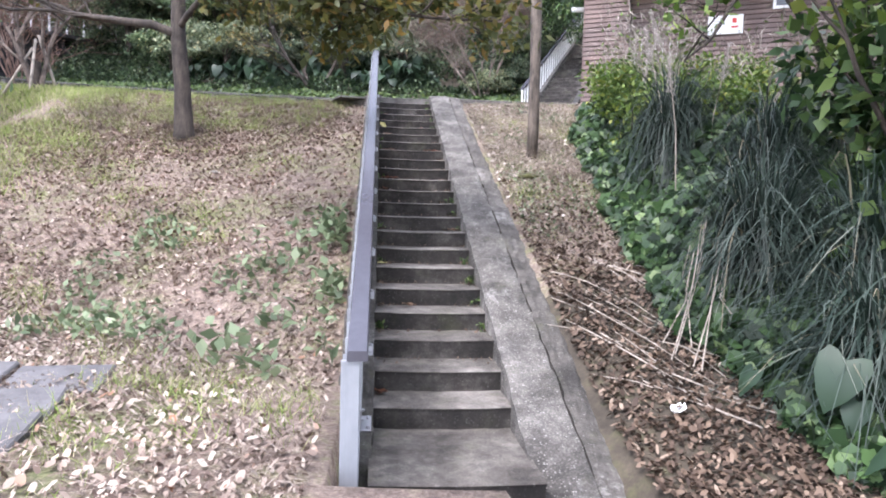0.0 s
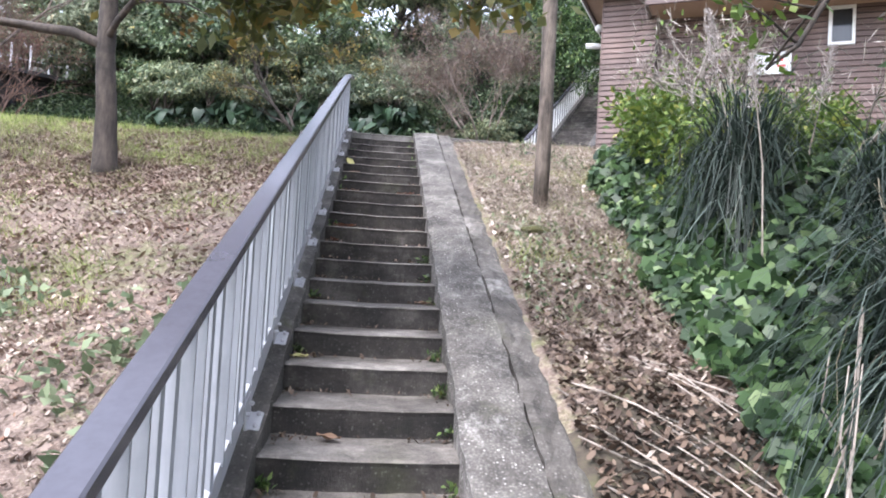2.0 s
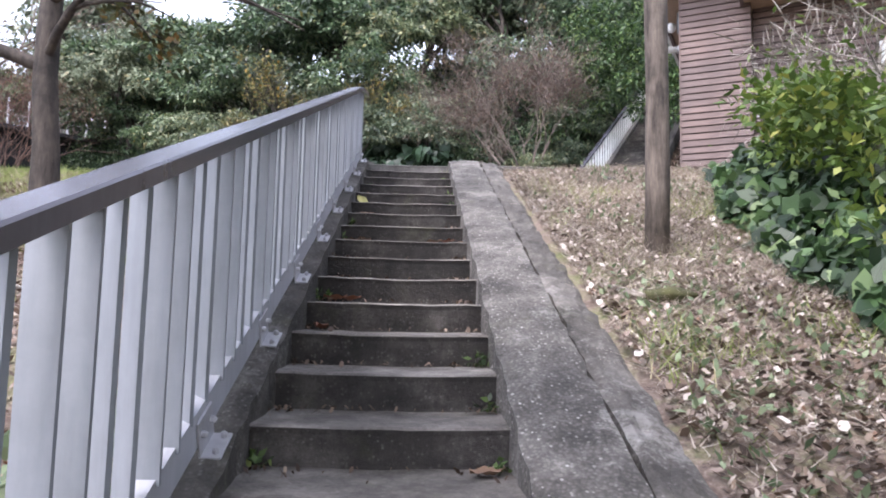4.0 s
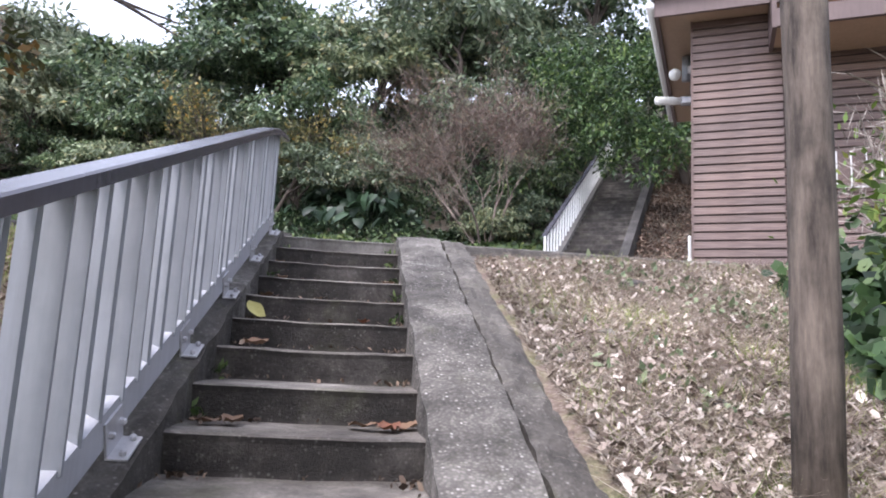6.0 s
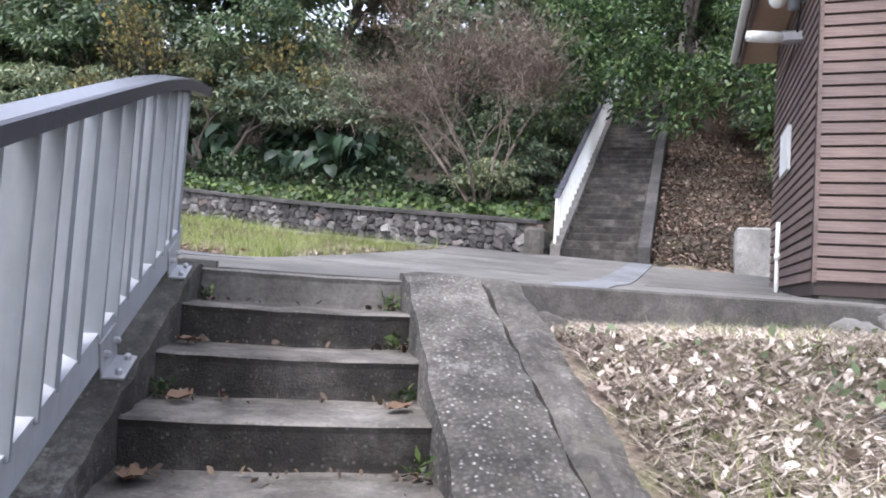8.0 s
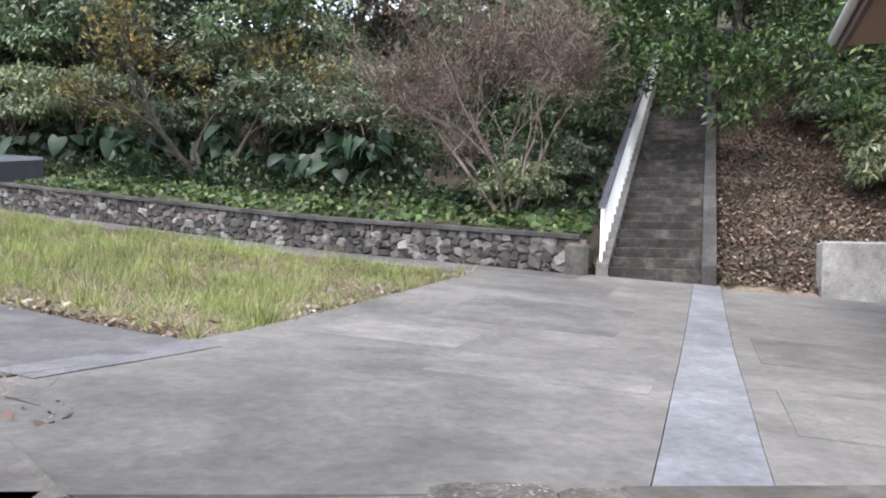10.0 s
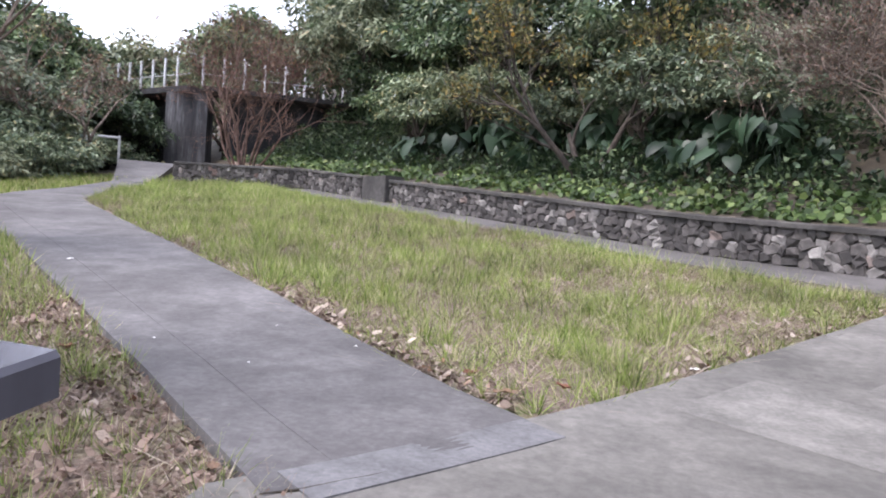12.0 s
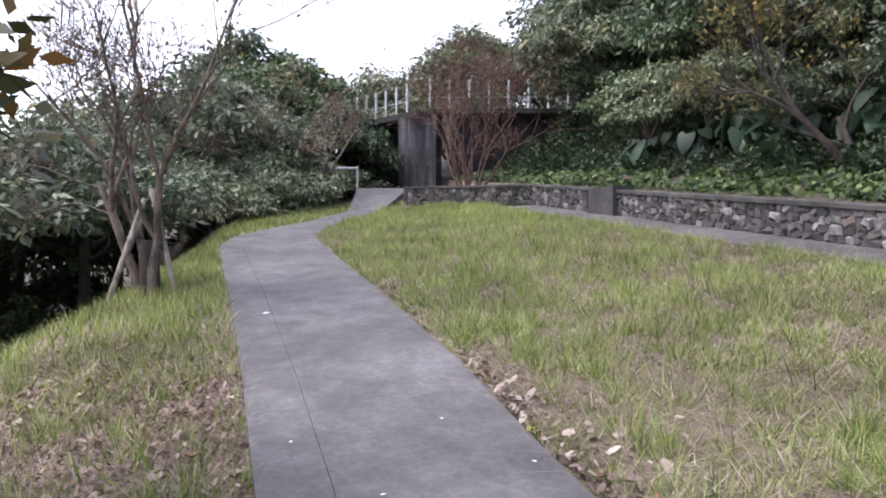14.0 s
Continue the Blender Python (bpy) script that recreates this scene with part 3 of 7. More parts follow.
# gutter walk in front of the stone wall
wd = (WALL_B - WALL_A).normalized()
wn_ = Vector((wd.y, -wd.x, 0))
if wn_.y > 0:
    wn_ = -wn_
gl = [((WALL_A + wd * s + wn_ * 1.25).x, (WALL_A + wd * s + wn_ * 1.25).y) for s in np.linspace(-0.5, 18.6, 16)]
gr = [((WALL_A + wd * s).x, (WALL_A + wd * s).y) for s in np.linspace(-0.5, 18.6, 16)]
ribbon("pavement_gutter", gl, gr, 0.035, 0.2, concrete("gutter_concrete", (0.055, 0.051, 0.05), (0.095, 0.089, 0.087), (0.14, 0.132, 0.128), 0.6, 0.1, 0.8), "dark concrete walk along the foot of the stone wall", "footpath", 1)

# ---- the stairs ----
stairs = obj("staircase", None, None, "weathered concrete outdoor stairs with stained treads", "stairs")
for k in range(-3, NTOP + 1):
    y = Y0 + k * TREAD if k > -2 else Y0 - TREAD - 0.94 - (0 if k == -2 else 0.6)
    y1 = (Y0 + (k + 1) * TREAD if k >= -2 else Y0 - TREAD - 0.94) + (0.05 if k < NTOP else -0.16)
    z = Z0 + k * RISE
    bm = bmesh.new()
    n = 10
    jag = [random.uniform(-0.006, 0.006) for _ in range(n + 1)]
    prof = [(0.0, -0.36), (0.022, -RISE + 0.01), (0.012, -0.03), (0.004, -0.008), (0.018, 0.0)]
    depth = y1 - y
    vs = []
    for i in range(n + 1):
        x = -0.02 + 0.99 * i / n
        sag = 0.008 * math.sin(math.pi * i / n) + jag[i] * 0.5
        vs.append([bm.verts.new((x, y + py + jag[i], z + pz - (sag if pz > -0.1 else 0))) for py, pz in prof] + [bm.verts.new((x, y + depth, z - sag + 0.004)), bm.verts.new((x, y + depth, z - 0.36))])
    for i in range(n):
        for j in range(6):
            bm.faces.new([vs[i][j], vs[i + 1][j], vs[i + 1][j + 1], vs[i][j + 1]])
    bmesh.ops.recalc_face_normals(bm, faces=list(bm.faces))
    # Upright faces get the riser colour, which holds their shade and stains.
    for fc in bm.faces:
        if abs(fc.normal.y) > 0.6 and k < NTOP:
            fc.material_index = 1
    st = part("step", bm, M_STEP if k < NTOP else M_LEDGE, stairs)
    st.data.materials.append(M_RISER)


def sloped(name, x0, x1, y0, y1, lift0, lift1, thick, mat, parent, n=40, rough=0.006, level_end=None):
    """A sloping concrete kerb parallel to the stairs; lift is its height over the line of the nosings at x0 and at x1."""
    bm = bmesh.new()
    rows = []
    m = 5
    for i in range(n + 1):
        y = y0 + (y1 - y0) * i / n
        base = float(nosing(y))
        ring = []
        for j in range(m + 1):
            s = j / m
            z = base + lift0 + (lift1 - lift0) * s + random.uniform(-rough, rough)
            if level_end is not None:
                z = min(z, level_end)
            edge = -0.012 if j in (0, m) else 0
            ring.append(bm.verts.new((x0 + (x1 - x0) * s + (random.uniform(-rough, rough) if j in (0, m) else 0), y, z + edge)))
        ring.append(bm.verts.new((x1, y, base - thick)))
        ring.append(bm.verts.new((x0, y, base - thick)))
        rows.append(ring)
    c = len(rows[0])
    for i in range(n):
        for j in range(c):
            bm.faces.new([rows[i][j], rows[i][(j + 1) % c], rows[i + 1][(j + 1) % c], rows[i + 1][j]])
    bm.faces.new(rows[0][::-1])
    bm.faces.new(rows[-1])
    bmesh.ops.recalc_face_normals(bm, faces=list(bm.faces))
    return part(name, bm, mat, parent)


sloped("cheek", 0.95, 1.3, 2.9, 13.62, 0.09, 0.10, 0.6, M_CHEEK, stairs, 120, 0.009, 3.87)
sloped("cheek_edging", 1.317, 1.52, 2.9, 13.6, 0.088, 0.055, 0.6, M_SIDE, stairs, 120, 0.011, 3.86)
M_KERB = concrete("mossy_kerb_concrete", (0.025, 0.022, 0.018), (0.065, 0.058, 0.05), (0.15, 0.138, 0.122), 1.8, 0.5, 0.92, 1.0, 0.3, 0.3)
sloped("cheek", -0.24, 0.0, 2.9, 13.62, 0.06, 0.07, 0.6, M_KERB, stairs, 110, 0.009, 3.85)

# ledge that holds the upper level
bm = bmesh.new()
box(bm, 1.52, 12.0, 13.45, 13.66, 3.2, 3.85, 0.012)
obj("ledge", bm_mesh("ledge", bm, concrete("stained_ledge_concrete", (0.045, 0.041, 0.037), (0.1, 0.092, 0.084), (0.18, 0.168, 0.155), 1.4, 0.4, 0.9, 0.8)), None, "low stained concrete ledge edging the forecourt", "ledge", kind="structure")
lm = Matrix.Translation((-0.02, 13.5, 0)) @ Matrix.Rotation(math.atan2(14.93 - 13.5, -0.98), 4, "Z")
bm = bmesh.new()
box(bm, 0, 1.75, -0.08, 0.1, 3.3, 3.85, 0.012, lm)
obj("ledge_west", bm_mesh("ledge_west", bm, M_LEDGE), None, "stained concrete kerb closing the forecourt corner", "ledge", kind="structure")

# ---- rail beside the stairs ----
RAIL_X, BAR_X = -0.078, -0.11


def rail_z(y):
    """Top of the handrail."""
    return 1.102 + (y - 3.44) * 0.3695 - 0.217 * float(softplus(y - 12.95, 0.2))


def swept(rings):
    """A closed solid through rings of corners."""
    bm = bmesh.new()
    rows = [[bm.verts.new(p) for p in ring] for ring in rings]
    c = len(rows[0])
    for a, b in zip(rows, rows[1:]):
        for j in range(c):
            bm.faces.new([a[j], a[(j + 1) % c], b[(j + 1) % c], b[j]])
    bm.faces.new(rows[0][::-1])
    bm.faces.new(rows[-1])
    bmesh.ops.recalc_face_normals(bm, faces=list(bm.faces))
    return bm


def railing(y_start, y_end):
    root = obj("stair_railing", None, None, "grey-blue painted metal stair railing with a dark cap", "railing")
    ys = np.linspace(y_start, y_end, 49)
    cap = ((-0.05, -0.05), (-0.05, -0.007), (-0.043, 0.0), (0.043, 0.0), (0.05, -0.007), (0.05, -0.05))
    part("handrail", swept([[(RAIL_X + dx, y, rail_z(y) + dz) for dx, dz in cap] for y in ys]), M_CAP, root, "dark brown-grey flat metal handrail cap")

    def foot(y):
        return min(float(nosing(y)) + 0.232, 4.02)

    chan = ((-0.03, -0.12), (-0.03, 0.0), (0.03, 0.0), (0.03, -0.12))
    part("bottom_rail", swept([[(BAR_X + dx, y, foot(y) + dz) for dx, dz in chan] for y in np.linspace(y_start + 0.05, y_end - 0.17, 49)]), M_CHANNEL, root, "pale metal bottom rail")
    blade = bm_mesh("baluster", boxed(-0.039, 0.039, -0.007, 0.007, 0, 1.0, 0.0), M_RAIL)
    turns = (0, 36, 36, 0)
    y, i = y_start + 0.05, 0
    while y < y_end - 0.16:
        z0 = foot(y) - 0.02
        b = obj("baluster", blade, root)
        b.matrix_local = Matrix.Translation((BAR_X, y, z0)) @ Matrix.Rotation(-radians(turns[i % 4]), 4, "Z") @ Matrix.Diagonal((1, 1, rail_z(y) - 0.045 - z0, 1))
        y += 0.142
        i += 1
    # end post at the foot of the stairs, bolted to the cap
    z0 = float(nosing(y_start)) - 0.12
    part("end_post", boxed(BAR_X - 0.046, BAR_X + 0.046, y_start + 0.012, y_start + 0.055, z0, rail_z(y_start) - 0.05, 0.004), M_RAIL, root)
    # angle brackets bolted to the kerb
    plate = bmesh.new()
    box(plate, -0.008, 0.062, -0.075, 0.075, 0.0, 0.01, 0.002)
    box(plate, -0.008, 0.0, -0.075, 0.075, 0.01, 0.125, 0.002)
    plate_me = bm_mesh("bracket", plate, M_BASE)
    bolt_me = mesh_of("bolt", *tube([(0, 0, 0), (0, 0, 0.016), (0, 0, 0.022)], [0.012, 0.012, 0.006], 6), M_BASE)
    y = y_end - 0.3
    while y > y_start:
        br = obj("bracket", plate_me, root, "galvanised bracket bolted to the kerb")
        br.matrix_local = Matrix.Translation((BAR_X + 0.038, y, min(float(nosing(y)) + 0.066, 3.85))) @ Matrix.Rotation(math.atan(SLOPE) if y < 13.3 else 0, 4, "X")
        for dy in (-0.048, 0.048):
            obj("bolt", bolt_me, br).location = (0.04, dy, 0.008)
            side = obj("bolt", bolt_me, br)
            side.matrix_local = Matrix.Translation((-0.002, dy, 0.075)) @ Matrix.Rotation(radians(90), 4, "Y")
        y -= 0.8
    return root


railing(3.27, 13.48)
# ---- timber pole ----
pole_z = float(land(2.12, 9.7))
v, f = tube([(2.155 + 0.012 * math.sin(i), 9.7, pole_z - 0.2 + i * 0.7) for i in range(10)], [0.079 - 0.001 * i + 0.003 * math.sin(2.3 * i) for i in range(10)], 16)
obj("timber_pole", mesh_of("timber_pole", v, f, M_POLE, True), None, "weathered grey-brown round timber pole", "pole")

# ---- timber building ----
BLD = Vector((4.4, 15.0, 0))
BM = Matrix(((U.x, V.x, 0, BLD.x), (U.y, V.y, 0, BLD.y), (0, 0, 1, 0), (0, 0, 0, 1)))   # local x along U, y along V
# Dark core: the shadow between the boards is put into its colour.
M_CORE = painted("shadowed_timber", (0.05, 0.036, 0.033), 0.9, 0.2)
M_SOFFIT = painted("soffit_board", (0.36, 0.25, 0.17), 0.7, 0.15)
M_TRIM = painted("dark_trim", (0.12, 0.085, 0.08), 0.7, 0.2)
M_ROOF = painted("roof_sheet", (0.1, 0.1, 0.105), 0.6, 0.2)
M_GLASS = painted("dark_window_glass", (0.03, 0.035, 0.04), 0.08, 0.05)
hut = obj("timber_building", None, None, "building clad in mauve-brown horizontal boards", "building")
HB, HT, PITCH = 4.0315, 7.0, 0.0985


def wall_with_boards(x0, x1, y0, y1, face, name):
    """A wall core in hut coordinates with overlapping boards on its outer face ('front' looks along -x, 'side' along -y)."""
    core = part(name, boxed(x0, x1, y0, y1, HB - 0.1, HT, 0, BM), M_CORE, hut)
    length = (y1 - y0) if face == "front" else (x1 - x0)
    prof = [(0.0, 0.016), (0.0, PITCH - 0.002), (0.013, PITCH - 0.002), (0.023, 0.020), (0.021, 0.016)]
    n = len(prof)
    verts = [(0.0, -o, z) for o, z in prof] + [(length, -o, z) for o, z in prof]
    faces = [(i, (i + 1) % n, n + (i + 1) % n, n + i) for i in range(n)] + [tuple(range(n))[::-1], tuple(range(n, 2 * n))]
    me = mesh_of("board", verts, faces, M_BOARD)
    bm2 = bmesh.new()
    bm2.from_mesh(me)
    bmesh.ops.recalc_face_normals(bm2, faces=list(bm2.faces))
    bm2.to_mesh(me)
    bm2.free()
    z = HB
    while z + PITCH < HT:
        b = obj("board", me, core)
        if face == "front":
            b.matrix_local = BM @ Matrix(((0, 1, 0, x0), (1, 0, 0, y0), (0, 0, 1, z), (0, 0, 0, 1)))
        else:
            b.matrix_local = BM @ Matrix.Translation((x0, y0, z))
        z += PITCH
    return core


wall_with_boards(0.0, 0.16, 0.0, 0.96, "front", "wall")
wall_with_boards(0.16, 3.0, 0.02, 0.18, "side", "wall")
wall_with_boards(0.26, 0.42, 0.97, 8.2, "front", "wall")
part("wall", boxed(2.9, 3.0, 0.18, 8.2, HB - 0.1, HT, 0, BM), M_CORE, hut)
part("wall", boxed(0.42, 2.9, 8.1, 8.2, HB - 0.1, HT, 0, BM), M_CORE, hut)
part("corner_board", boxed(-0.03, 0.01, -0.012, 0.012, HB, HT, 0.002, BM), M_BOARD, hut)
part("foundation", boxed(0.03, 2.96, 0.04, 8.1, 3.4, HB + 0.02, 0.0, BM), M_LEDGE, hut, "stained concrete foundation")
# roof with deep eaves
bm = bmesh.new()
box(bm, -0.35, 3.55, -0.36, 8.6, HT, HT + 0.03, 0.0, BM)
part("soffit", bm, M_SOFFIT, hut, "tan eave soffit boards")
bm = bmesh.new()
box(bm, -0.38, 3.58, -0.4, -0.362, HT - 0.06, HT + 0.16, 0.004, BM)
part("fascia", bm, M_TRIM, hut)
bm = bmesh.new()
box(bm, -0.38, -0.352, -0.36, 8.6, HT - 0.06, HT + 0.16, 0.004, BM)
part("fascia", bm, M_TRIM, hut)
bm = bmesh.new()
box(bm, -0.45, 3.65, -0.44, 8.65, HT + 0.165, HT + 0.22, 0.006, BM)
part("roof", bm, M_ROOF, hut)
gut = tube([BM @ Vector((x, -0.45, HT + 0.08)) for x in (-0.4, 1.5, 3.6)], [0.05] * 3, 10)
obj("gutter", mesh_of("gutter", *gut, M_WHITE, True), hut, "white plastic roof gutter")
# lower eave over the recessed front
part("porch_soffit", boxed(-0.62, 0.24, 0.87, 8.3, 6.56, 6.59, 0.0, BM), M_SOFFIT, hut, "tan eave soffit boards")
part("porch_end_board", boxed(-0.64, 0.24, 0.83, 0.868, 6.52, 6.99, 0.004, BM), M_TRIM, hut)
part("porch_fascia", boxed(-0.66, -0.622, 0.87, 8.3, 6.52, 6.72, 0.004, BM), M_TRIM, hut)
# window with a white frame
win = obj("window", None, hut)
for y0, y1, z0, z1 in ((3.72, 3.77, 5.88, 6.54), (4.07, 4.11, 5.88, 6.54), (3.77, 4.07, 5.88, 5.93), (3.77, 4.07, 6.49, 6.54)):
    part("frame", boxed(0.2, 0.29, y0, y1, z0, z1, 0.004, BM), M_WHITE, win)
part("pane", boxed(0.236, 0.242, 3.77, 4.07, 5.93, 6.49, 0, BM), M_GLASS, win)
# white guard bars
guard = obj("window_guard", None, hut, "white metal bars fixed across an opening")
part("panel", boxed(0.22, 0.236, 1.03, 2.1, 4.9, 5.36, 0.003, BM), M_BOARD, guard)
for i in range(8):
    v, f = tube([BM @ Vector((0.2, 1.06 + 0.145 * i, z)) for z in (4.96, 5.1, 5.36)], [0.009] * 3, 6)
    obj("bar", mesh_of("bar", v, f, M_WHITE), guard)
v, f = tube([BM @ Vector((0.2, y, 4.95)) for y in (1.0, 1.5, 2.12)], [0.01] * 3, 6)
obj("bar", mesh_of("bar", v, f, M_WHITE), guard)
# notices and fittings on the walls
M_RED = painted("red_print", (0.55, 0.06, 0.05), 0.6, 0.05)
notice = obj("notice_board", bm_mesh("notice_board", boxed(0.205, 0.235, 2.52, 3.18, 5.45, 5.82, 0.003, BM), M_WHITE), None, "white notice plate with faint red print on the boards", "sign")
for k, (y0, y1, z0, z1) in enumerate(((2.98, 3.06, 5.66, 5.76), (2.96, 3.1, 5.56, 5.6), (2.6, 2.86, 5.7, 5.72), (2.6, 2.86, 5.64, 5.66))):
    part("print", boxed(0.2035, 0.205, y0, y1, z0, z1, 0, BM), M_RED if k < 2 else M_BASE, notice)
obj("wall_notice", bm_mesh("wall_notice", boxed(1.5, 2.05, -0.035, -0.008, 5.22, 5.68, 0.004, BM), M_WHITE), None, "white notice sheet fixed to the side boards", "sign")
flood = obj("floodlight", None, None, "white tubular floodlight on the building corner", "wall lamp")
v, f = tube([BM @ Vector((1.05, -0.16 - 0.02 * i * 0, 6.42)) + Vector((-0.36, 0.02, -0.02)) * (i / 3.0) for i in range(4)], [0.045, 0.055, 0.055, 0.05], 12)
obj("lamp_tube", mesh_of("lamp_tube", v, f, M_WHITE, True), flood)
part("mount", boxed(1.0, 1.1, -0.17, 0.0, 6.38, 6.46, 0.01, BM), M_BASE, flood)
camv = obj("security_camera", None, None, "pale dome camera with a grey housing under the eave", "camera")
bm = bmesh.new()
bmesh.ops.create_uvsphere(bm, u_segments=14, v_segments=8, radius=0.08, matrix=Matrix.Translation(BM @ Vector((0.85, -0.24, 6.72))))
part("dome", bm, M_WHITE, camv, "", True)
v, f = tube([BM @ Vector((0.85, -0.1, 6.62)), BM @ Vector((0.85, -0.1, 6.95))], [0.055, 0.055], 12)
obj("housing", mesh_of("housing", v, f, M_RAIL, True), camv)
part("mount", boxed(0.8, 0.9, -0.1, 0.0, 6.7, 6.8, 0.006, BM), M_BASE, camv)
M_CABLE = painted("black_cable", (0.015, 0.015, 0.016), 0.5, 0.1)
v, f = tube([BM @ Vector(p) for p in ((0.85, -0.04, 6.66), (0.95, -0.05, 6.5), (1.05, -0.04, 6.42), (1.5, -0.035, 6.35), (2.3, -0.03, 6.3))], [0.012] * 5, 6)
obj("power_cable", mesh_of("power_cable", v, f, M_CABLE), None, "black cable sagging along the side boards", "cable")
v, f = tube([BM @ Vector((1.55, -0.09, z)) for z in (3.8, 4.1, 4.4, 4.68)], [0.022] * 4, 8)
v2, f2 = tube([BM @ Vector((1.55, -0.09, z)) for z in (4.3, 4.36)], [0.032] * 2, 8)
obj("water_pipe", mesh_of("water_pipe", *join_tubes([(v, f), (v2, f2)]), M_WHITE, True), None, "white plastic standpipe beside the building", "pipe")
bz = float(plateau(6.8, 20.0))
bm = boxed(-0.35, 0.42, -0.25, 0.35, -0.1, 0.78, 0.03, Matrix.Translation((7.35, 20.15, bz)) @ Matrix.Rotation(-0.5, 4, "Z"))
obj("concrete_block", bm_mesh("concrete_block", bm, concrete("pale_block_concrete", (0.2, 0.195, 0.185), (0.3, 0.292, 0.28), (0.4, 0.39, 0.375), 0.8, 0.2)), None, "pale concrete block beside the leaf-covered bank", "block")

# ---- far stairs ----
FZ = float(plateau(FAR_A.x, FAR_A.y)) + 0.02
FM = Matrix(((U.x, V.x, 0, FAR_A.x), (U.y, V.y, 0, FAR_A.y), (0, 0, 1, FZ), (0, 0, 0, 1)))
far_stairs = obj("staircase", None, None, "long shaded concrete stairs climbing the wooded hill", "stairs")
NF = 46
# A darker, mossier concrete than the near stairs.
M_FARSTEP = concrete("far_stair_concrete", (0.045, 0.04, 0.035), (0.1, 0.09, 0.078), (0.18, 0.165, 0.145), 1.4, 0.5, 0.85, 0.8, 0.0, 0.15)
step_me = bm_mesh("far_step", boxed(0, 0.6, 0.02, 1.3, -0.3, 0.0, 0.01), M_FARSTEP)
# Far risers too: their shade against the treads is in the colour.
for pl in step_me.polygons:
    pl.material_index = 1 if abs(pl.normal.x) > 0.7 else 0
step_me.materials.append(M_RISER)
for k in range(NF):
    s = obj("step", step_me, far_stairs)
    s.matrix_local = FM @ Matrix.Translation((0.285 * k, 0, 0.16 * (k + 1)))


def far_kerb(b0, b1, lift, mat=M_LEDGE):
    L = 0.285 * NF
    H = 0.16 * NF
    verts = []
    for a, z in ((-0.05, 0.0), (L, H)):
        verts += [FM @ Vector((a, b0, z + lift)), FM @ Vector((a, b1, z + lift)), FM @ Vector((a, b1, z - 0.5)), FM @ Vector((a, b0, z - 0.5))]
    return mesh_of("kerb", verts, [(0, 1, 5, 4), (1, 2, 6, 5), (2, 3, 7, 6), (3, 0, 4, 7), (3, 2, 1, 0), (4, 5, 6, 7)], mat)


obj("kerb", far_kerb(-0.16, 0.018, 0.2), far_stairs)
obj("kerb", far_kerb(1.302, 1.5, 0.22, M_COPING), far_stairs)
far_rail = obj("stair_railing", None, None, "white-balustered metal railing with a dark cap on the far stairs", "railing")
sl = 0.16 / 0.285
verts = []
for a in (0.0, 11.5):
    z = 0.2 + a * sl + 0.82
    for db, dz in ((-0.05, 0), (0.05, 0), (0.05, 0.045), (-0.05, 0.045)):
        verts.append(FM @ Vector((a, -0.1 + db, z + dz)))
obj("handrail", mesh_of("handrail", verts, [(0, 1, 5, 4), (1, 2, 6, 5), (2, 3, 7, 6), (3, 0, 4, 7), (3, 2, 1, 0), (4, 5, 6, 7)], M_CAP), far_rail)
fb = bm_mesh("baluster", boxed(-0.02, 0.02, -0.02, 0.02, 0, 0.86, 0.0), M_WHITE)
for i in range(38):
    a = 0.03 + 0.3 * i
    b = obj("baluster", fb, far_rail)
    b.matrix_local = FM @ Matrix.Translation((a, -0.1, 0.17 + a * sl))

# ---- stone walls ----
def rock_mesh(seed, w=1.0):
    rnd = random.Random(seed)
    bm = bmesh.new()
    bmesh.ops.create_cube(bm, size=1.0)
    bmesh.ops.bevel(bm, geom=list(bm.edges), offset=0.2, segments=1, affect="EDGES")
    for v in bm.verts:
        v.co += Vector((rnd.uniform(-1, 1), rnd.uniform(-1, 1), rnd.uniform(-1, 1))) * 0.13
    me = bm_mesh("stone", bm, M_STONE)
    return me


ROCKS = [rock_mesh(i) for i in range(16)]


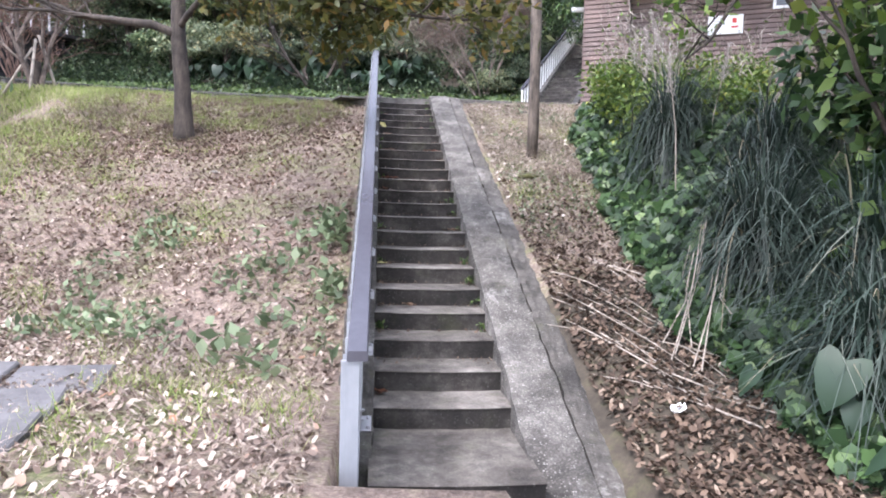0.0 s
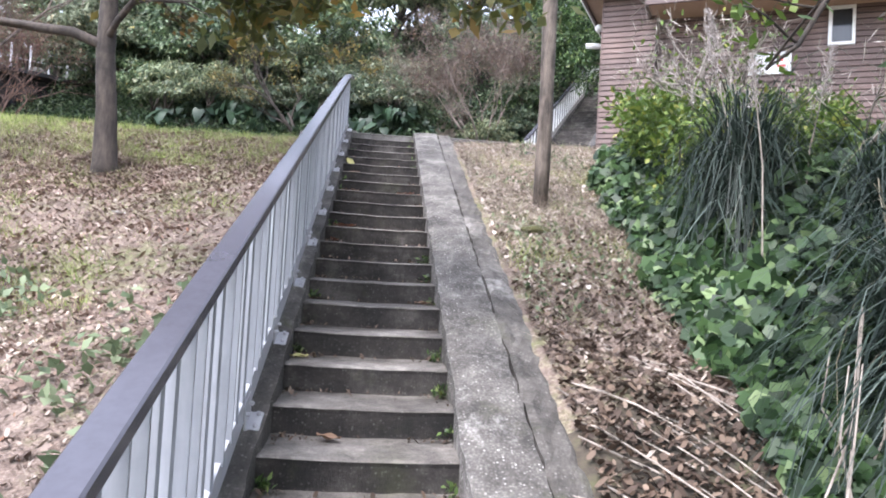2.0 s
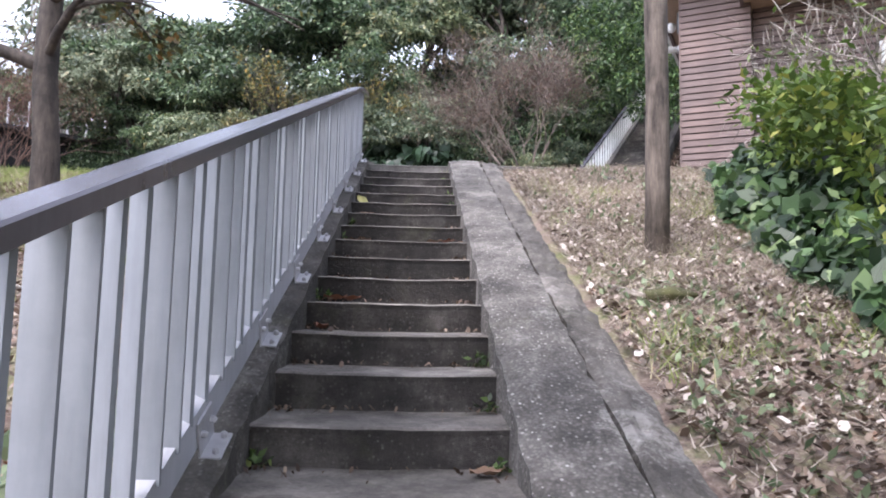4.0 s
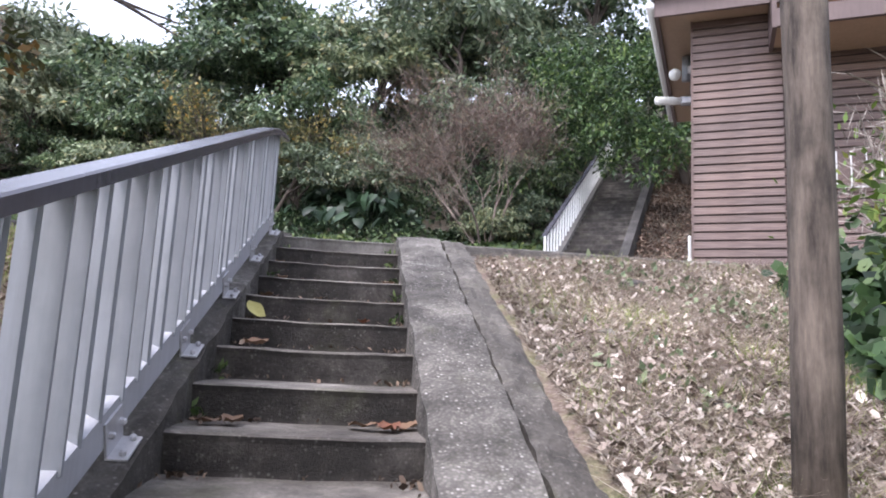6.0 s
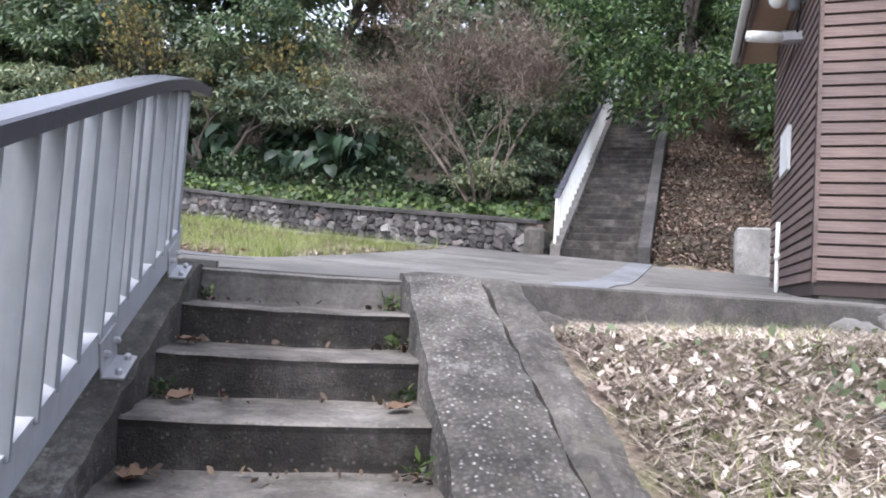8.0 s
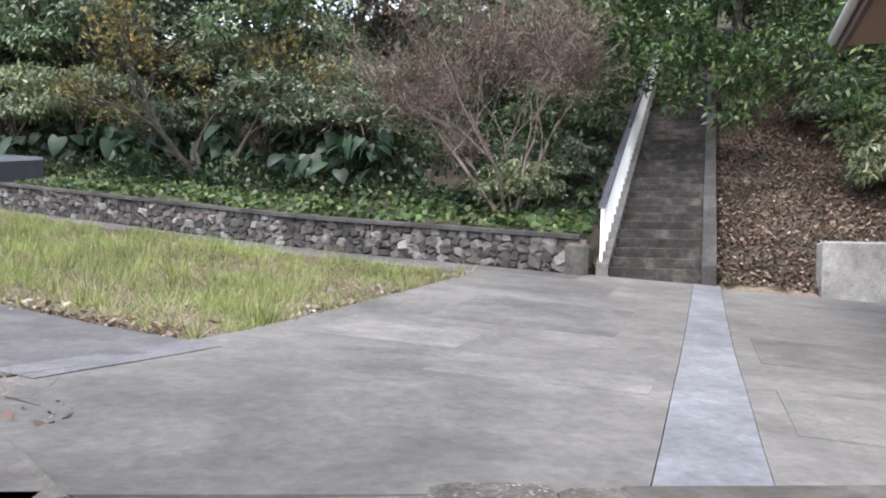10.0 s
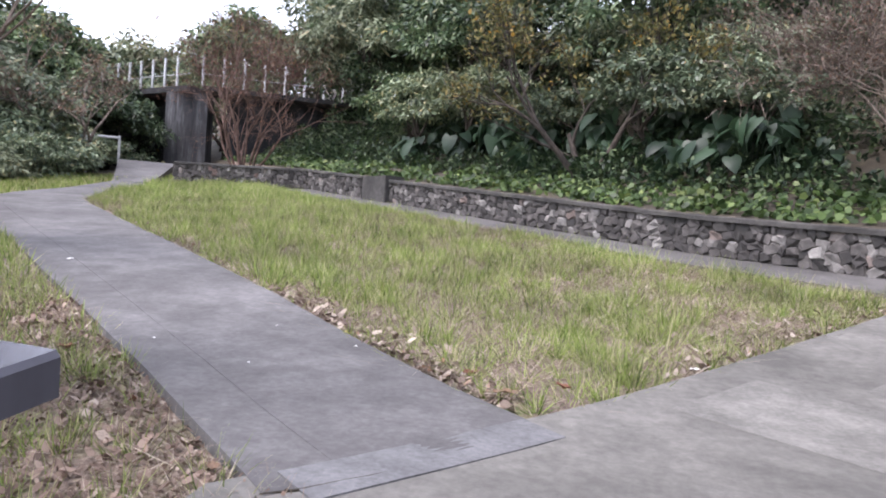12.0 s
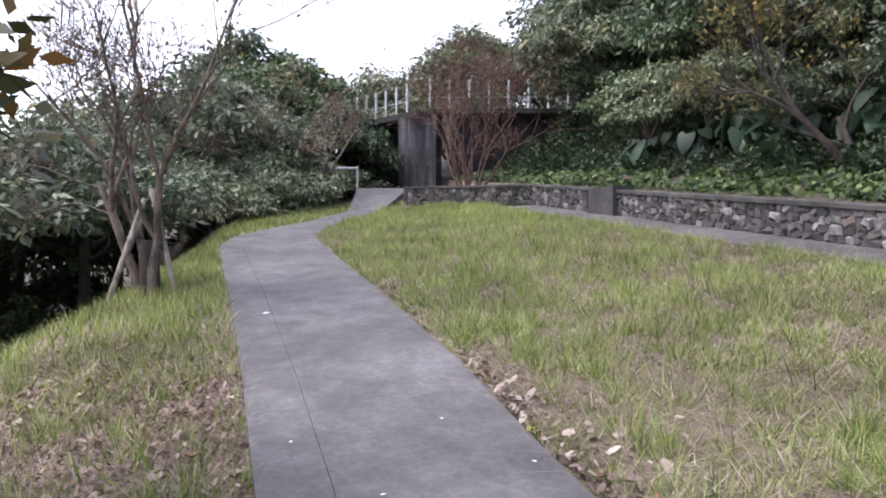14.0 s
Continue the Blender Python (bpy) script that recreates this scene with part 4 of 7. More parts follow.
def stone_wall(p, q, name, rnd, height=0.6):
    d = (q - p).normalized()
    length = (q - p).length
    n = Vector((d.y, -d.x, 0))
    if n.y > 0:
        n = -n
    core_v = []
    segs = 12
    for i in range(segs + 1):
        c = p + d * (length * i / segs)
        z = float(plateau(c.x, c.y))
        for off, dz in ((0.125, -0.25), (0.125, height - 0.06), (-0.2, height - 0.06), (-0.2, -0.25)):
            core_v.append((*(c + n * off).xy, z + dz))
    faces = [(4 * i + k, 4 * i + (k + 1) % 4, 4 * (i + 1) + (k + 1) % 4, 4 * (i + 1) + k) for i in range(segs) for k in range(4)]
    faces += [(0, 1, 2, 3), tuple(range(4 * segs, 4 * segs + 4))[::-1]]
    bm = bmesh.new()
    vs = [bm.verts.new(v) for v in core_v]
    for fc in faces:
        bm.faces.new([vs[i] for i in fc])
    bmesh.ops.recalc_face_normals(bm, faces=list(bm.faces))
    wall = obj(name, bm_mesh(name, bm, M_MORTAR), None, "low retaining wall of rubble stones set in mortar", "stone wall", kind="structure")
    cap_v = []
    for i in range(segs + 1):
        c = p + d * (length * i / segs)
        z = float(plateau(c.x, c.y)) + height
        for off, dz in ((0.22, -0.06), (0.22, 0.0), (0.2, 0.02), (-0.2, 0.02), (-0.22, -0.06)):
            cap_v.append((*(c + n * off).xy, z + dz))
    faces = [(5 * i + k, 5 * i + (k + 1) % 5, 5 * (i + 1) + (k + 1) % 5, 5 * (i + 1) + k) for i in range(segs) for k in range(5)]
    faces += [tuple(range(5)), tuple(range(5 * segs, 5 * segs + 5))[::-1]]
    bm = bmesh.new()
    vs = [bm.verts.new(v) for v in cap_v]
    for fc in faces:
        bm.faces.new([vs[i] for i in fc])
    bmesh.ops.recalc_face_normals(bm, faces=list(bm.faces))
    obj("coping", bm_mesh("coping", bm, M_COPING), wall, "dark weathered concrete coping")
    rot = math.atan2(d.y, d.x)
    z = 0.0
    rows = 4
    hs = [rnd.uniform(0.8, 1.2) for _ in range(rows)]
    tot = sum(hs)
    hs = [(height - 0.06) * h / tot for h in hs]
    for h in hs:
        s = -rnd.uniform(0, 0.15)
        while s < length - 0.05:
            w = rnd.uniform(0.13, 0.25) if rnd.random() < 0.8 else rnd.uniform(0.08, 0.13)
            c = p + d * min(s + w / 2, length - 0.05)
            st = obj("stone", rnd.choice(ROCKS), wall)
            hh = h * rnd.uniform(1.0, 1.5)
            st.matrix_local = Matrix.Translation((*(c + n * 0.1).xy, float(plateau(c.x, c.y)) + 0.02 + z + h / 2 + rnd.uniform(-0.02, 0.02))) @ Matrix.Rotation(rot, 4, "Z") @ Matrix.Rotation(rnd.uniform(-0.6, 0.6), 4, "Y") @ Matrix.Diagonal((w * 1.08, 0.13 + rnd.uniform(0, 0.06), hh, 1))
            s += w
        z += h
    return wall


rw = random.Random(5)
stone_wall(WALL_A, WALL_B, "wall_stone_near", rw)
stone_wall(WALL_C, WALL_D, "wall_stone_bend", rw, 0.62)
stone_wall(WALL_D, WALL_E, "wall_stone_far", rw, 0.62)
pc = (WALL_B + WALL_C) / 2
pm = Matrix.Translation((pc.x, pc.y, float(plateau(pc.x, pc.y)))) @ Matrix.Rotation(math.atan2(wd.y, wd.x), 4, "Z")
obj("wall_pier", bm_mesh("wall_pier", boxed(-0.6, 0.6, -0.25, 0.3, -0.2, 0.64, 0.02, pm), M_COPING), None, "dark concrete pier between two runs of stone wall", "pier", kind="structure")
em = Matrix.Translation((FAR_A.x - 0.22, FAR_A.y + 0.05, FZ)) @ Matrix.Rotation(math.atan2(U.y, U.x), 4, "Z")
obj("wall_end", bm_mesh("wall_end", boxed(-0.1, 0.5, 0.05, 0.4, -0.2, 0.5, 0.06, em), M_SIDE), None, "sloping concrete wall end at the foot of the far stairs", "wall end", kind="structure")

# ---- ramp and footbridge structure in the distance ----
ra, rb = [(-16.6, 28.2), (-17.8, 29.4), (-20.6, 32.0)], [(-15.3, 28.4), (-16.6, 30.2), (-19.2, 33.4)]
bm = bmesh.new()
top_z = [float(plateau(-16, 28.3)) + 0.05, 6.25, 6.9]
vs = [[bm.verts.new((*a, z)), bm.verts.new((*b, z)), bm.verts.new((*b, z - 0.7)), bm.verts.new((*a, z - 0.7))] for a, b, z in zip(ra, rb, top_z)]
for i in range(2):
    for k in range(4):
        bm.faces.new([vs[i][k], vs[i][(k + 1) % 4], vs[i + 1][(k + 1) % 4], vs[i + 1][k]])
bm.faces.new(vs[0])
bm.faces.new(vs[2][::-1])
bmesh.ops.recalc_face_normals(bm, faces=list(bm.faces))
obj("pavement_ramp", bm_mesh("pavement_ramp", bm, M_PATH), None, "concrete ramp rising towards the dark passage", "ramp", kind="structure")
M_PIER, pnt, pbs = material("streaked_concrete")
pstreak = noise_tex(pnt, 3.0, 7, 0.7, stretch=(1, 1, 0.1))
pnt.links.new(mix(pnt, 0.6, ramp(pnt, pstreak, [(0.36, (0.016, 0.016, 0.02)), (0.52, (0.045, 0.045, 0.05)), (0.68, (0.15, 0.15, 0.157))]), ramp(pnt, noise_tex(pnt, 1.2, 6, 0.7), [(0.35, grey3(0.4)), (0.65, grey3(1.3))]), "MULTIPLY"), pbs.inputs["Base Color"])
pbs.inputs["Roughness"].default_value = 0.9
# Near-black concrete: the gloom under and behind the deck is painted in.
M_GLOOM = concrete("gloom_concrete", (0.008, 0.008, 0.01), (0.018, 0.018, 0.021), (0.045, 0.045, 0.05), 0.6, 0.1)
bridge = obj("footbridge", None, None, "weathered concrete footbridge, gloom painted into it, with pale railing posts", "bridge")


def slab_between(a, b, z0, z1, thick, mat, name, parent):
    d = (Vector((*b, 0)) - Vector((*a, 0)))
    m = Matrix.Translation((*a, 0)) @ Matrix.Rotation(math.atan2(d.y, d.x), 4, "Z")
    return part(name, boxed(0, d.length, -thick / 2, thick / 2, z0, z1, 0.01, m), mat, parent)


B0, B1, B2 = (-21.0, 36.6), (-15.2, 41.6), (-29.0, 37.6)
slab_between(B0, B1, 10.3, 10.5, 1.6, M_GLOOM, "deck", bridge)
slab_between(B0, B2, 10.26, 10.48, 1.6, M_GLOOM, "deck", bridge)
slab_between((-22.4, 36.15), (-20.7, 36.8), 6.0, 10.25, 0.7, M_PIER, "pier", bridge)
# These walls close the passage; its darkness is put into their colour.
slab_between((-20.4, 37.5), (-14.6, 42.4), 6.0, 10.3, 0.4, M_GLOOM, "gloom_wall", bridge)
slab_between((-21.4, 37.3), (-29.4, 38.4), 5.5, 10.26, 0.4, M_GLOOM, "gloom_wall", bridge)
post_me = bm_mesh("post", boxed(-0.045, 0.045, -0.045, 0.045, 0, 1.25, 0.01), M_BASE)
for a, b, n in ((B0, B1, 10), (B0, B2, 11)):
    for i in range(n):
        s = i / (n - 1) if n > 1 else 0
        if b is B2 and i == 0:
            continue
        d = Vector((b[0] - a[0], b[1] - a[1], 0)).normalized()
        p = obj("post", post_me, bridge)
        nn = Vector((d.y, -d.x, 0))
        if nn.y > 0:
            nn = -nn
        p.location = (a[0] + (b[0] - a[0]) * s + nn.x * 0.7, a[1] + (b[1] - a[1]) * s + nn.y * 0.7, 10.5)
for a, b in ((B0, B1), (B0, B2)):
    d = Vector((b[0] - a[0], b[1] - a[1], 0)).normalized()
    nn = Vector((d.y, -d.x, 0))
    nn = -nn if nn.y > 0 else nn
    v, f = tube([(a[0] + nn.x * 0.7, a[1] + nn.y * 0.7, 11.0), (b[0] + nn.x * 0.7, b[1] + nn.y * 0.7, 11.0)], [0.02, 0.02], 6)
    obj("rail", mesh_of("rail", v, f, M_BASE), bridge)
gate = obj("barrier_frame", None, None, "pale metal barrier frame beside the ramp", "barrier")
gz = float(land(-20.5, 31.0))
for dx in (0, 0.75):
    v, f = tube([(-21.3 + dx, 31.2 + dx, gz - 0.2), (-21.3 + dx, 31.2 + dx, gz + 1.5)], [0.05, 0.05], 8)
    obj("post", mesh_of("post", v, f, M_BASE), gate)
v, f = tube([(-21.3, 31.2, gz + 1.42), (-20.55, 31.95, gz + 1.42)], [0.05, 0.05], 8)
obj("rail", mesh_of("rail", v, f, M_BASE), gate)

# ---- plants ----
def unit(a):
    return a / np.maximum(np.linalg.norm(a, axis=-1, keepdims=True), 1e-6)


def leaf_faces(rs, at, length, width, along=None, spread=1.0, droop=0.0, fold=0.15):
    """Kite-shaped leaves at the places given: an (n * 4, 3) array."""
    n = len(at)
    d = rs.normal(size=(n, 3)) * spread
    if along is not None:
        d = d + along
    d[:, 2] -= droop
    d = unit(d)
    up = rs.normal(size=(n, 3)) * 0.55 + (0, 0, 1)
    s = unit(np.cross(d, up))
    nrm = np.cross(s, d)
    L = (np.asarray(length) * rs.uniform(0.65, 1.3, n))[:, None]
    W = (np.asarray(width) * rs.uniform(0.7, 1.25, n))[:, None]
    base, tip = at, at + d * L
    mid = at + d * L * 0.42
    left, right = mid + s * W * 0.5 + nrm * W * fold, mid - s * W * 0.5 + nrm * W * fold
    return np.stack([base, right, tip, left], 1).reshape(-1, 3)


def blade_faces(rs, at, height, width, lean=0.35, away=0.0):
    """Grass blades: (n * 3, 3)."""
    n = len(at)
    ang = rs.uniform(0, 2 * np.pi, n)
    s = np.stack([np.cos(ang), np.sin(ang), np.zeros(n)], 1)
    h = (height * rs.uniform(0.5, 1.35, n))[:, None]
    t = np.stack([rs.normal(0, lean, n), rs.normal(0, lean, n), np.ones(n)], 1) * h + away
    w = np.asarray(width) * rs.uniform(0.7, 1.3, n)
    return np.stack([at - s * w[:, None] / 2, at + s * w[:, None] / 2, at + t], 1).reshape(-1, 3)


def clump_points(rs, centres, radii, per, squash=0.6):
    """Points gathered round clump centres, thinner towards the middle."""
    c = np.repeat(centres, per, 0)
    r = np.repeat(np.asarray(radii), per)[:, None]
    v = unit(rs.normal(size=(len(c), 3))) * (rs.uniform(0, 1, (len(c), 1)) ** 0.45)
    return c + v * r * (1.0, 1.0, squash), v


def grow(rnd, start, direction, length, radius, depth, spread=0.6, lift=0.25, kids=(2, 3), shrink=0.72, out=None, tips=None, sides=5):
    """Branching limbs: fills out with tubes and tips with the places of the last twigs."""
    pts, p, d = [Vector(start)], Vector(start), Vector(direction).normalized()
    k = 4
    for i in range(k):
        d = (d + Vector((rnd.gauss(0, 0.12), rnd.gauss(0, 0.12), rnd.gauss(0, 0.08) + lift * 0.1))).normalized()
        p = p + d * (length / k)
        pts.append(p.copy())
    end = radius * (0.62 if depth > 0 else 0.3)
    out.append(tube(pts, [radius + (end - radius) * i / k for i in range(k + 1)], sides, False))
    if depth <= 1:
        tips += [(pts[2].copy(), d.copy()), (pts[3].copy(), d.copy()), (pts[4].copy(), d.copy())]
    if depth == 0:
        return
    for _ in range(rnd.randint(*kids)):
        t = rnd.choice((2, 3, 4, 4))
        nd = (d + Vector((rnd.gauss(0, spread), rnd.gauss(0, spread), rnd.gauss(0, spread * 0.6) + lift))).normalized()
        grow(rnd, pts[t], nd, length * shrink * rnd.uniform(0.8, 1.15), end * 0.85, depth - 1, spread, lift, kids, shrink, out, tips, max(3, sides - 1))


def heart_leaves(rs, at, size, facing, loose):
    """Broad leaves, six corners each, that face roughly one way."""
    n = len(at)
    nr = unit(np.asarray(facing) + rs.normal(size=(n, 3)) * loose)
    d = unit(np.cross(nr, unit(rs.normal(size=(n, 3)))))
    d[:, 2] -= 0.3
    d = unit(d)
    w = np.cross(nr, d)
    L = np.asarray(size)[:, None]
    dip = nr * L * 0.12
    return np.stack([at - d * L * 0.36, at - d * L * 0.44 + w * L * 0.3 - dip, at + d * L * 0.08 + w * L * 0.43 - dip, at + d * L * 0.56, at + d * L * 0.08 - w * L * 0.43 - dip, at - d * L * 0.44 - w * L * 0.3 - dip], 1).reshape(-1, 3)


# forest trees: a few kinds, copied
def forest_tree(seed, height, radius, leaf, mat, count, flat=0.75, clumps=44):
    rs, rnd = np.random.RandomState(seed), random.Random(seed)
    root = obj("tree", None, None, "dense broadleaf evergreen tree on the wooded hill", "tree", "hillside trees")
    out, tips = [], []
    grow(rnd, (0, 0, -0.6), (rnd.uniform(-0.15, 0.15), rnd.uniform(-0.15, 0.15), 1), height * 0.42, height * 0.03, 2, 0.6, 0.3, (3, 4), 0.6, out, tips, 8)
    obj("trunk", mesh_of("trunk", *join_tubes(out), M_BARK, True), root)
    v = unit(rs.normal(size=(clumps, 3)))
    v[:, 2] = np.abs(v[:, 2]) * 1.35 - 0.75
    rr = rs.uniform(0.5, 1.05, (clumps, 1))
    c = v * rr * (radius, radius, radius * flat) + (0, 0, height * 0.64)
    pts, nrm = clump_points(rs, c, rs.uniform(0.16, 0.4, clumps) * radius, count // clumps, 0.24)
    pts[:, 2] -= 0.5 * (np.hypot(nrm[:, 0], nrm[:, 1]) ** 2) * 0.22 * radius
    co = leaf_faces(rs, pts, leaf * rs.uniform(0.6, 1.6, len(pts)), leaf * 0.5, nrm * (1.0, 1.0, 0.3), 0.45, 0.4)
    obj("crown", quads_mesh("crown", co, 4, mat), root)
    return root


KINDS = [forest_tree(11, 5.2, 2.5, 0.2, M_FOREST, 5600), forest_tree(12, 6.4, 2.9, 0.24, M_FOREST2, 6000, 0.6), forest_tree(13, 4.2, 2.2, 0.17, M_FOREST, 5600, 0.9),
         forest_tree(14, 7.2, 3.1, 0.26, M_FOREST, 6000, 0.7), forest_tree(15, 3.2, 1.8, 0.16, M_FOREST2, 4600, 0.8),
         forest_tree(16, 5.6, 2.7, 0.22, M_FOREST3, 6000, 0.6), forest_tree(17, 6.6, 3.0, 0.25, M_FOREST3, 6000, 0.65), forest_tree(18, 4.0, 2.2, 0.19, M_FOREST2, 5200, 0.7)]
spots = []
rt = random.Random(21)


def try_spot(x, y, gap):
    if all((x - a) ** 2 + (y - b) ** 2 > gap * gap for a, b in spots):
        spots.append((x, y))
        return True
    return False


def put_tree(kind, x, y, scale, sink=0.0):
    m = pose(x, y, float(land(x, y)) - 0.15 - sink, rt.uniform(-6, 6), rt.uniform(-6, 6), rt.uniform(0, 360)) @ Matrix.Diagonal((scale, scale, scale * rt.uniform(0.9, 1.1), 1))
    t = copy_thing(KINDS[kind], m.normalized())
    t.scale = (scale, scale, scale * rt.uniform(0.9, 1.1))
    return t


# along the foot of the hill and up its side
for row, (back, step, kinds, sc) in enumerate(((3.4, 2.5, (4, 2, 4), 0.85), (5.6, 2.9, (2, 0, 4), 1.0), (8.4, 3.3, (0, 1, 3), 1.1), (12.5, 3.9, (1, 3, 0), 1.25))):
    s = -1.5
    while s < 19:
        p = WALL_A + wd * s - wn_ * (back + rt.uniform(-0.5, 0.5))
        a = (p - FAR_A).dot(U)
        b = (p - FAR_A).dot(V)
        if b < -1.9 - 0.06 * a and not (s < 4.2 and row == 0 and s > 0.2) and try_spot(p.x, p.y, 1.6):
            put_tree(rt.choice(kinds), p.x, p.y, sc * rt.uniform(0.85, 1.15))
        s += step * rt.uniform(0.8, 1.2)
# beside and over the far stairs
for a, b, k, sc in ((9.5, -2.2, 0, 1.0), (11.5, 3.2, 3, 0.9), (8.5, 4.4, 0, 1.0), (13.5, 1.0, 3, 1.0), (6.0, 5.6, 2, 1.0), (9.2, 6.8, 3, 1.0), (14, 5.5, 1, 1.1), (16, -2.5, 3, 1.1), (4.5, 8.4, 2, 1.1), (12.5, -4.5, 1, 1.1), (3.0, 10.5, 0, 1.1)):
    put_tree(k, *uv(a, b), sc)
# far west: behind the lawn and round the bridge
for x, y, k, sc in ((-22.5, 19.0, 3, 1.1), (-23.0, 26.5, 0, 1.0), (-25.5, 23.2, 3, 1.2), (-26.5, 30.0, 1, 0.9), (-29.0, 27.0, 3, 1.2), (-24.0, 30.6, 4, 1.1), (-31.0, 33.5, 3, 1.1), (-26.6, 34.0, 0, 0.9),
                    (-30.0, 20.0, 1, 1.4), (-34.0, 28.0, 3, 1.4), (-24.0, 44.0, 3, 1.2), (-19.0, 46.5, 1, 1.3), (-30.0, 43.0, 0, 1.3), (-14.0, 46.0, 3, 1.2), (-36.0, 38.0, 3, 1.4),
                    (-12.8, 37.2, 0, 1.0), (-10.2, 38.8, 3, 1.1), (-14.0, 42.5, 0, 1.1), (-9.0, 36.2, 2, 1.1), (-21.8, 28.2, 2, 0.9), (-33.0, 23.0, 3, 1.5), (-38.0, 31.0, 3, 1.6), (-27.5, 17.0, 3, 1.4), (-42.0, 24.0, 3, 1.7),
                    (-36.0, 18.0, 1, 1.6), (-25.0, 13.0, 3, 1.3), (-40.0, 42.0, 3, 1.7), (-34.0, 47.0, 3, 1.6), (-27.0, 49.0, 1, 1.5), (-20.5, 51.0, 3, 1.6), (-28.5, 31.5, 0, 1.1), (-31.5, 38.0, 0, 1.3)):
    if try_spot(x, y, 0.5):
        put_tree((5, 6, 7, 6, 4)[k] if len(spots) % 2 else k, x, y, sc * rt.uniform(1.0, 1.25) * (0.86 if y > 40 else 1.0))


# spreading trees that stand in the drop and roof it over
def spreading_tree(seed, radius, thick, leaf, mat, count):
    """Crown of flat tiers above the origin, on a tall bare trunk below it."""
    rs, rnd = np.random.RandomState(seed), random.Random(seed)
    root = obj("tree", None, None, "spreading evergreen with tiered foliage above a bare trunk", "tree", "spreading trees")
    out, tips = [tube([(0.1, 0, -6.0), (0.0, 0.1, -3.0), (0.1, 0, -1.0), (0, 0, 0.2)], [0.22, 0.17, 0.14, 0.12], 8)], []
    for i in range(6):
        a = i * 1.05 + rnd.uniform(-0.3, 0.3)
        grow(rnd, (0.03, 0, rnd.uniform(-1.2, 0.1)), (math.cos(a), math.sin(a), rnd.uniform(0.3, 0.8)), radius * 0.42, 0.07, 2, 0.45, 0.12, (3, 4), 0.65, out, tips, 6)
    obj("trunk", mesh_of("trunk", *join_tubes(out), M_BARK, True), root)
    n = 95
    a, r = rs.uniform(0, 2 * np.pi, n), radius * np.sqrt(rs.uniform(0, 1, n))
    z = 0.1 + rs.uniform(0, 1, n) ** 0.8 * thick * (1 - 0.55 * (r / radius) ** 2)
    c = np.stack([np.cos(a) * r, np.sin(a) * r, z], 1)
    pts, nrm = clump_points(rs, c, rs.uniform(0.13, 0.3, n) * radius, count // n, 0.26)
    co = leaf_faces(rs, pts, leaf * rs.uniform(0.7, 1.5, len(pts)), leaf * 0.5, nrm * (1.0, 1.0, 0.4), 0.5, 0.35)
    obj("crown", quads_mesh("crown", co, 4, mat), root)
    return root


SPREAD = [spreading_tree(25, 2.6, 1.9, 0.2, M_FOREST3, 7500), spreading_tree(26, 3.0, 2.4, 0.2, M_FOREST2, 8000), spreading_tree(27, 2.3, 1.6, 0.18, M_FOREST3, 7000)]
for n, (x, y, base, sc) in enumerate(((-11.9, 15.2, 5.0, 0.9), (-14.6, 17.6, 5.1, 1.0), (-13.2, 12.6, 5.2, 1.0), (-17.6, 15.4, 5.4, 1.1), (-16.8, 20.4, 5.3, 0.9), (-19.4, 18.6, 5.6, 1.1), (-16.2, 11.0, 5.4, 1.1), (-20.6, 22.6, 5.6, 1.0), (-18.6, 24.6, 5.5, 0.8), (-21.4, 14.2, 5.8, 1.2), (-20.6, 27.2, 5.6, 0.9), (-12.4, 9.6, 5.4, 1.0), (-23.2, 24.4, 5.8, 1.1), (-11.6, 11.2, 4.6, 0.8))):
    t = SPREAD[n] if n < 3 else copy_thing(SPREAD[n % 3], Matrix())
    t.matrix_basis = pose(x, y, base, rt.uniform(-5, 5), rt.uniform(-5, 5), rt.uniform(0, 360))
    t.scale = (sc, sc, sc)
for kd in KINDS:                                                # the first of each kind stands in the wood as well
    i = KINDS.index(kd)
    x, y = ((9.5, 40.0), (2.0, 43.0), (14.0, 33.0), (-4.0, 44.0), (16.0, 28.0), (-33.0, 35.0), (-28.0, 46.0), (-35.0, 44.0))[i]
    kd.matrix_basis = pose(x, y, float(land(x, y)) - 0.1)

# low thicket closing the far side of the lawn and the bank beside the far stairs
for x, y, k, sc in ((-18.4, 26.6, 4, 0.7), (-19.8, 28.0, 4, 0.75), (-21.0, 29.6, 4, 0.8), (-22.4, 31.0, 4, 0.8), (-23.8, 32.6, 4, 0.9), (-25.4, 33.0, 2, 0.9), (-22.8, 33.6, 4, 0.7), (-24.6, 28.8, 0, 1.0), (-26.0, 35.4, 0, 1.1), (-24.4, 34.4, 2, 1.1),
                    (-30.0, 36.0, 3, 1.2), (-33.0, 41.0, 3, 1.3), (-27.0, 42.0, 1, 1.3), (-22.0, 42.0, 0, 1.2), (-18.0, 43.5, 1, 1.1), (-12.0, 40.0, 2, 1.2), (-13.4, 38.6, 0, 1.1), (-20.5, 44.5, 3, 1.35), (-17.0, 45.5, 3, 1.35), (-24.0, 41.6, 0, 1.3)):
    put_tree(k, x, y, sc * rt.uniform(0.95, 1.1) * (0.86 if y > 39.5 else 1.0), 0.5 * sc)
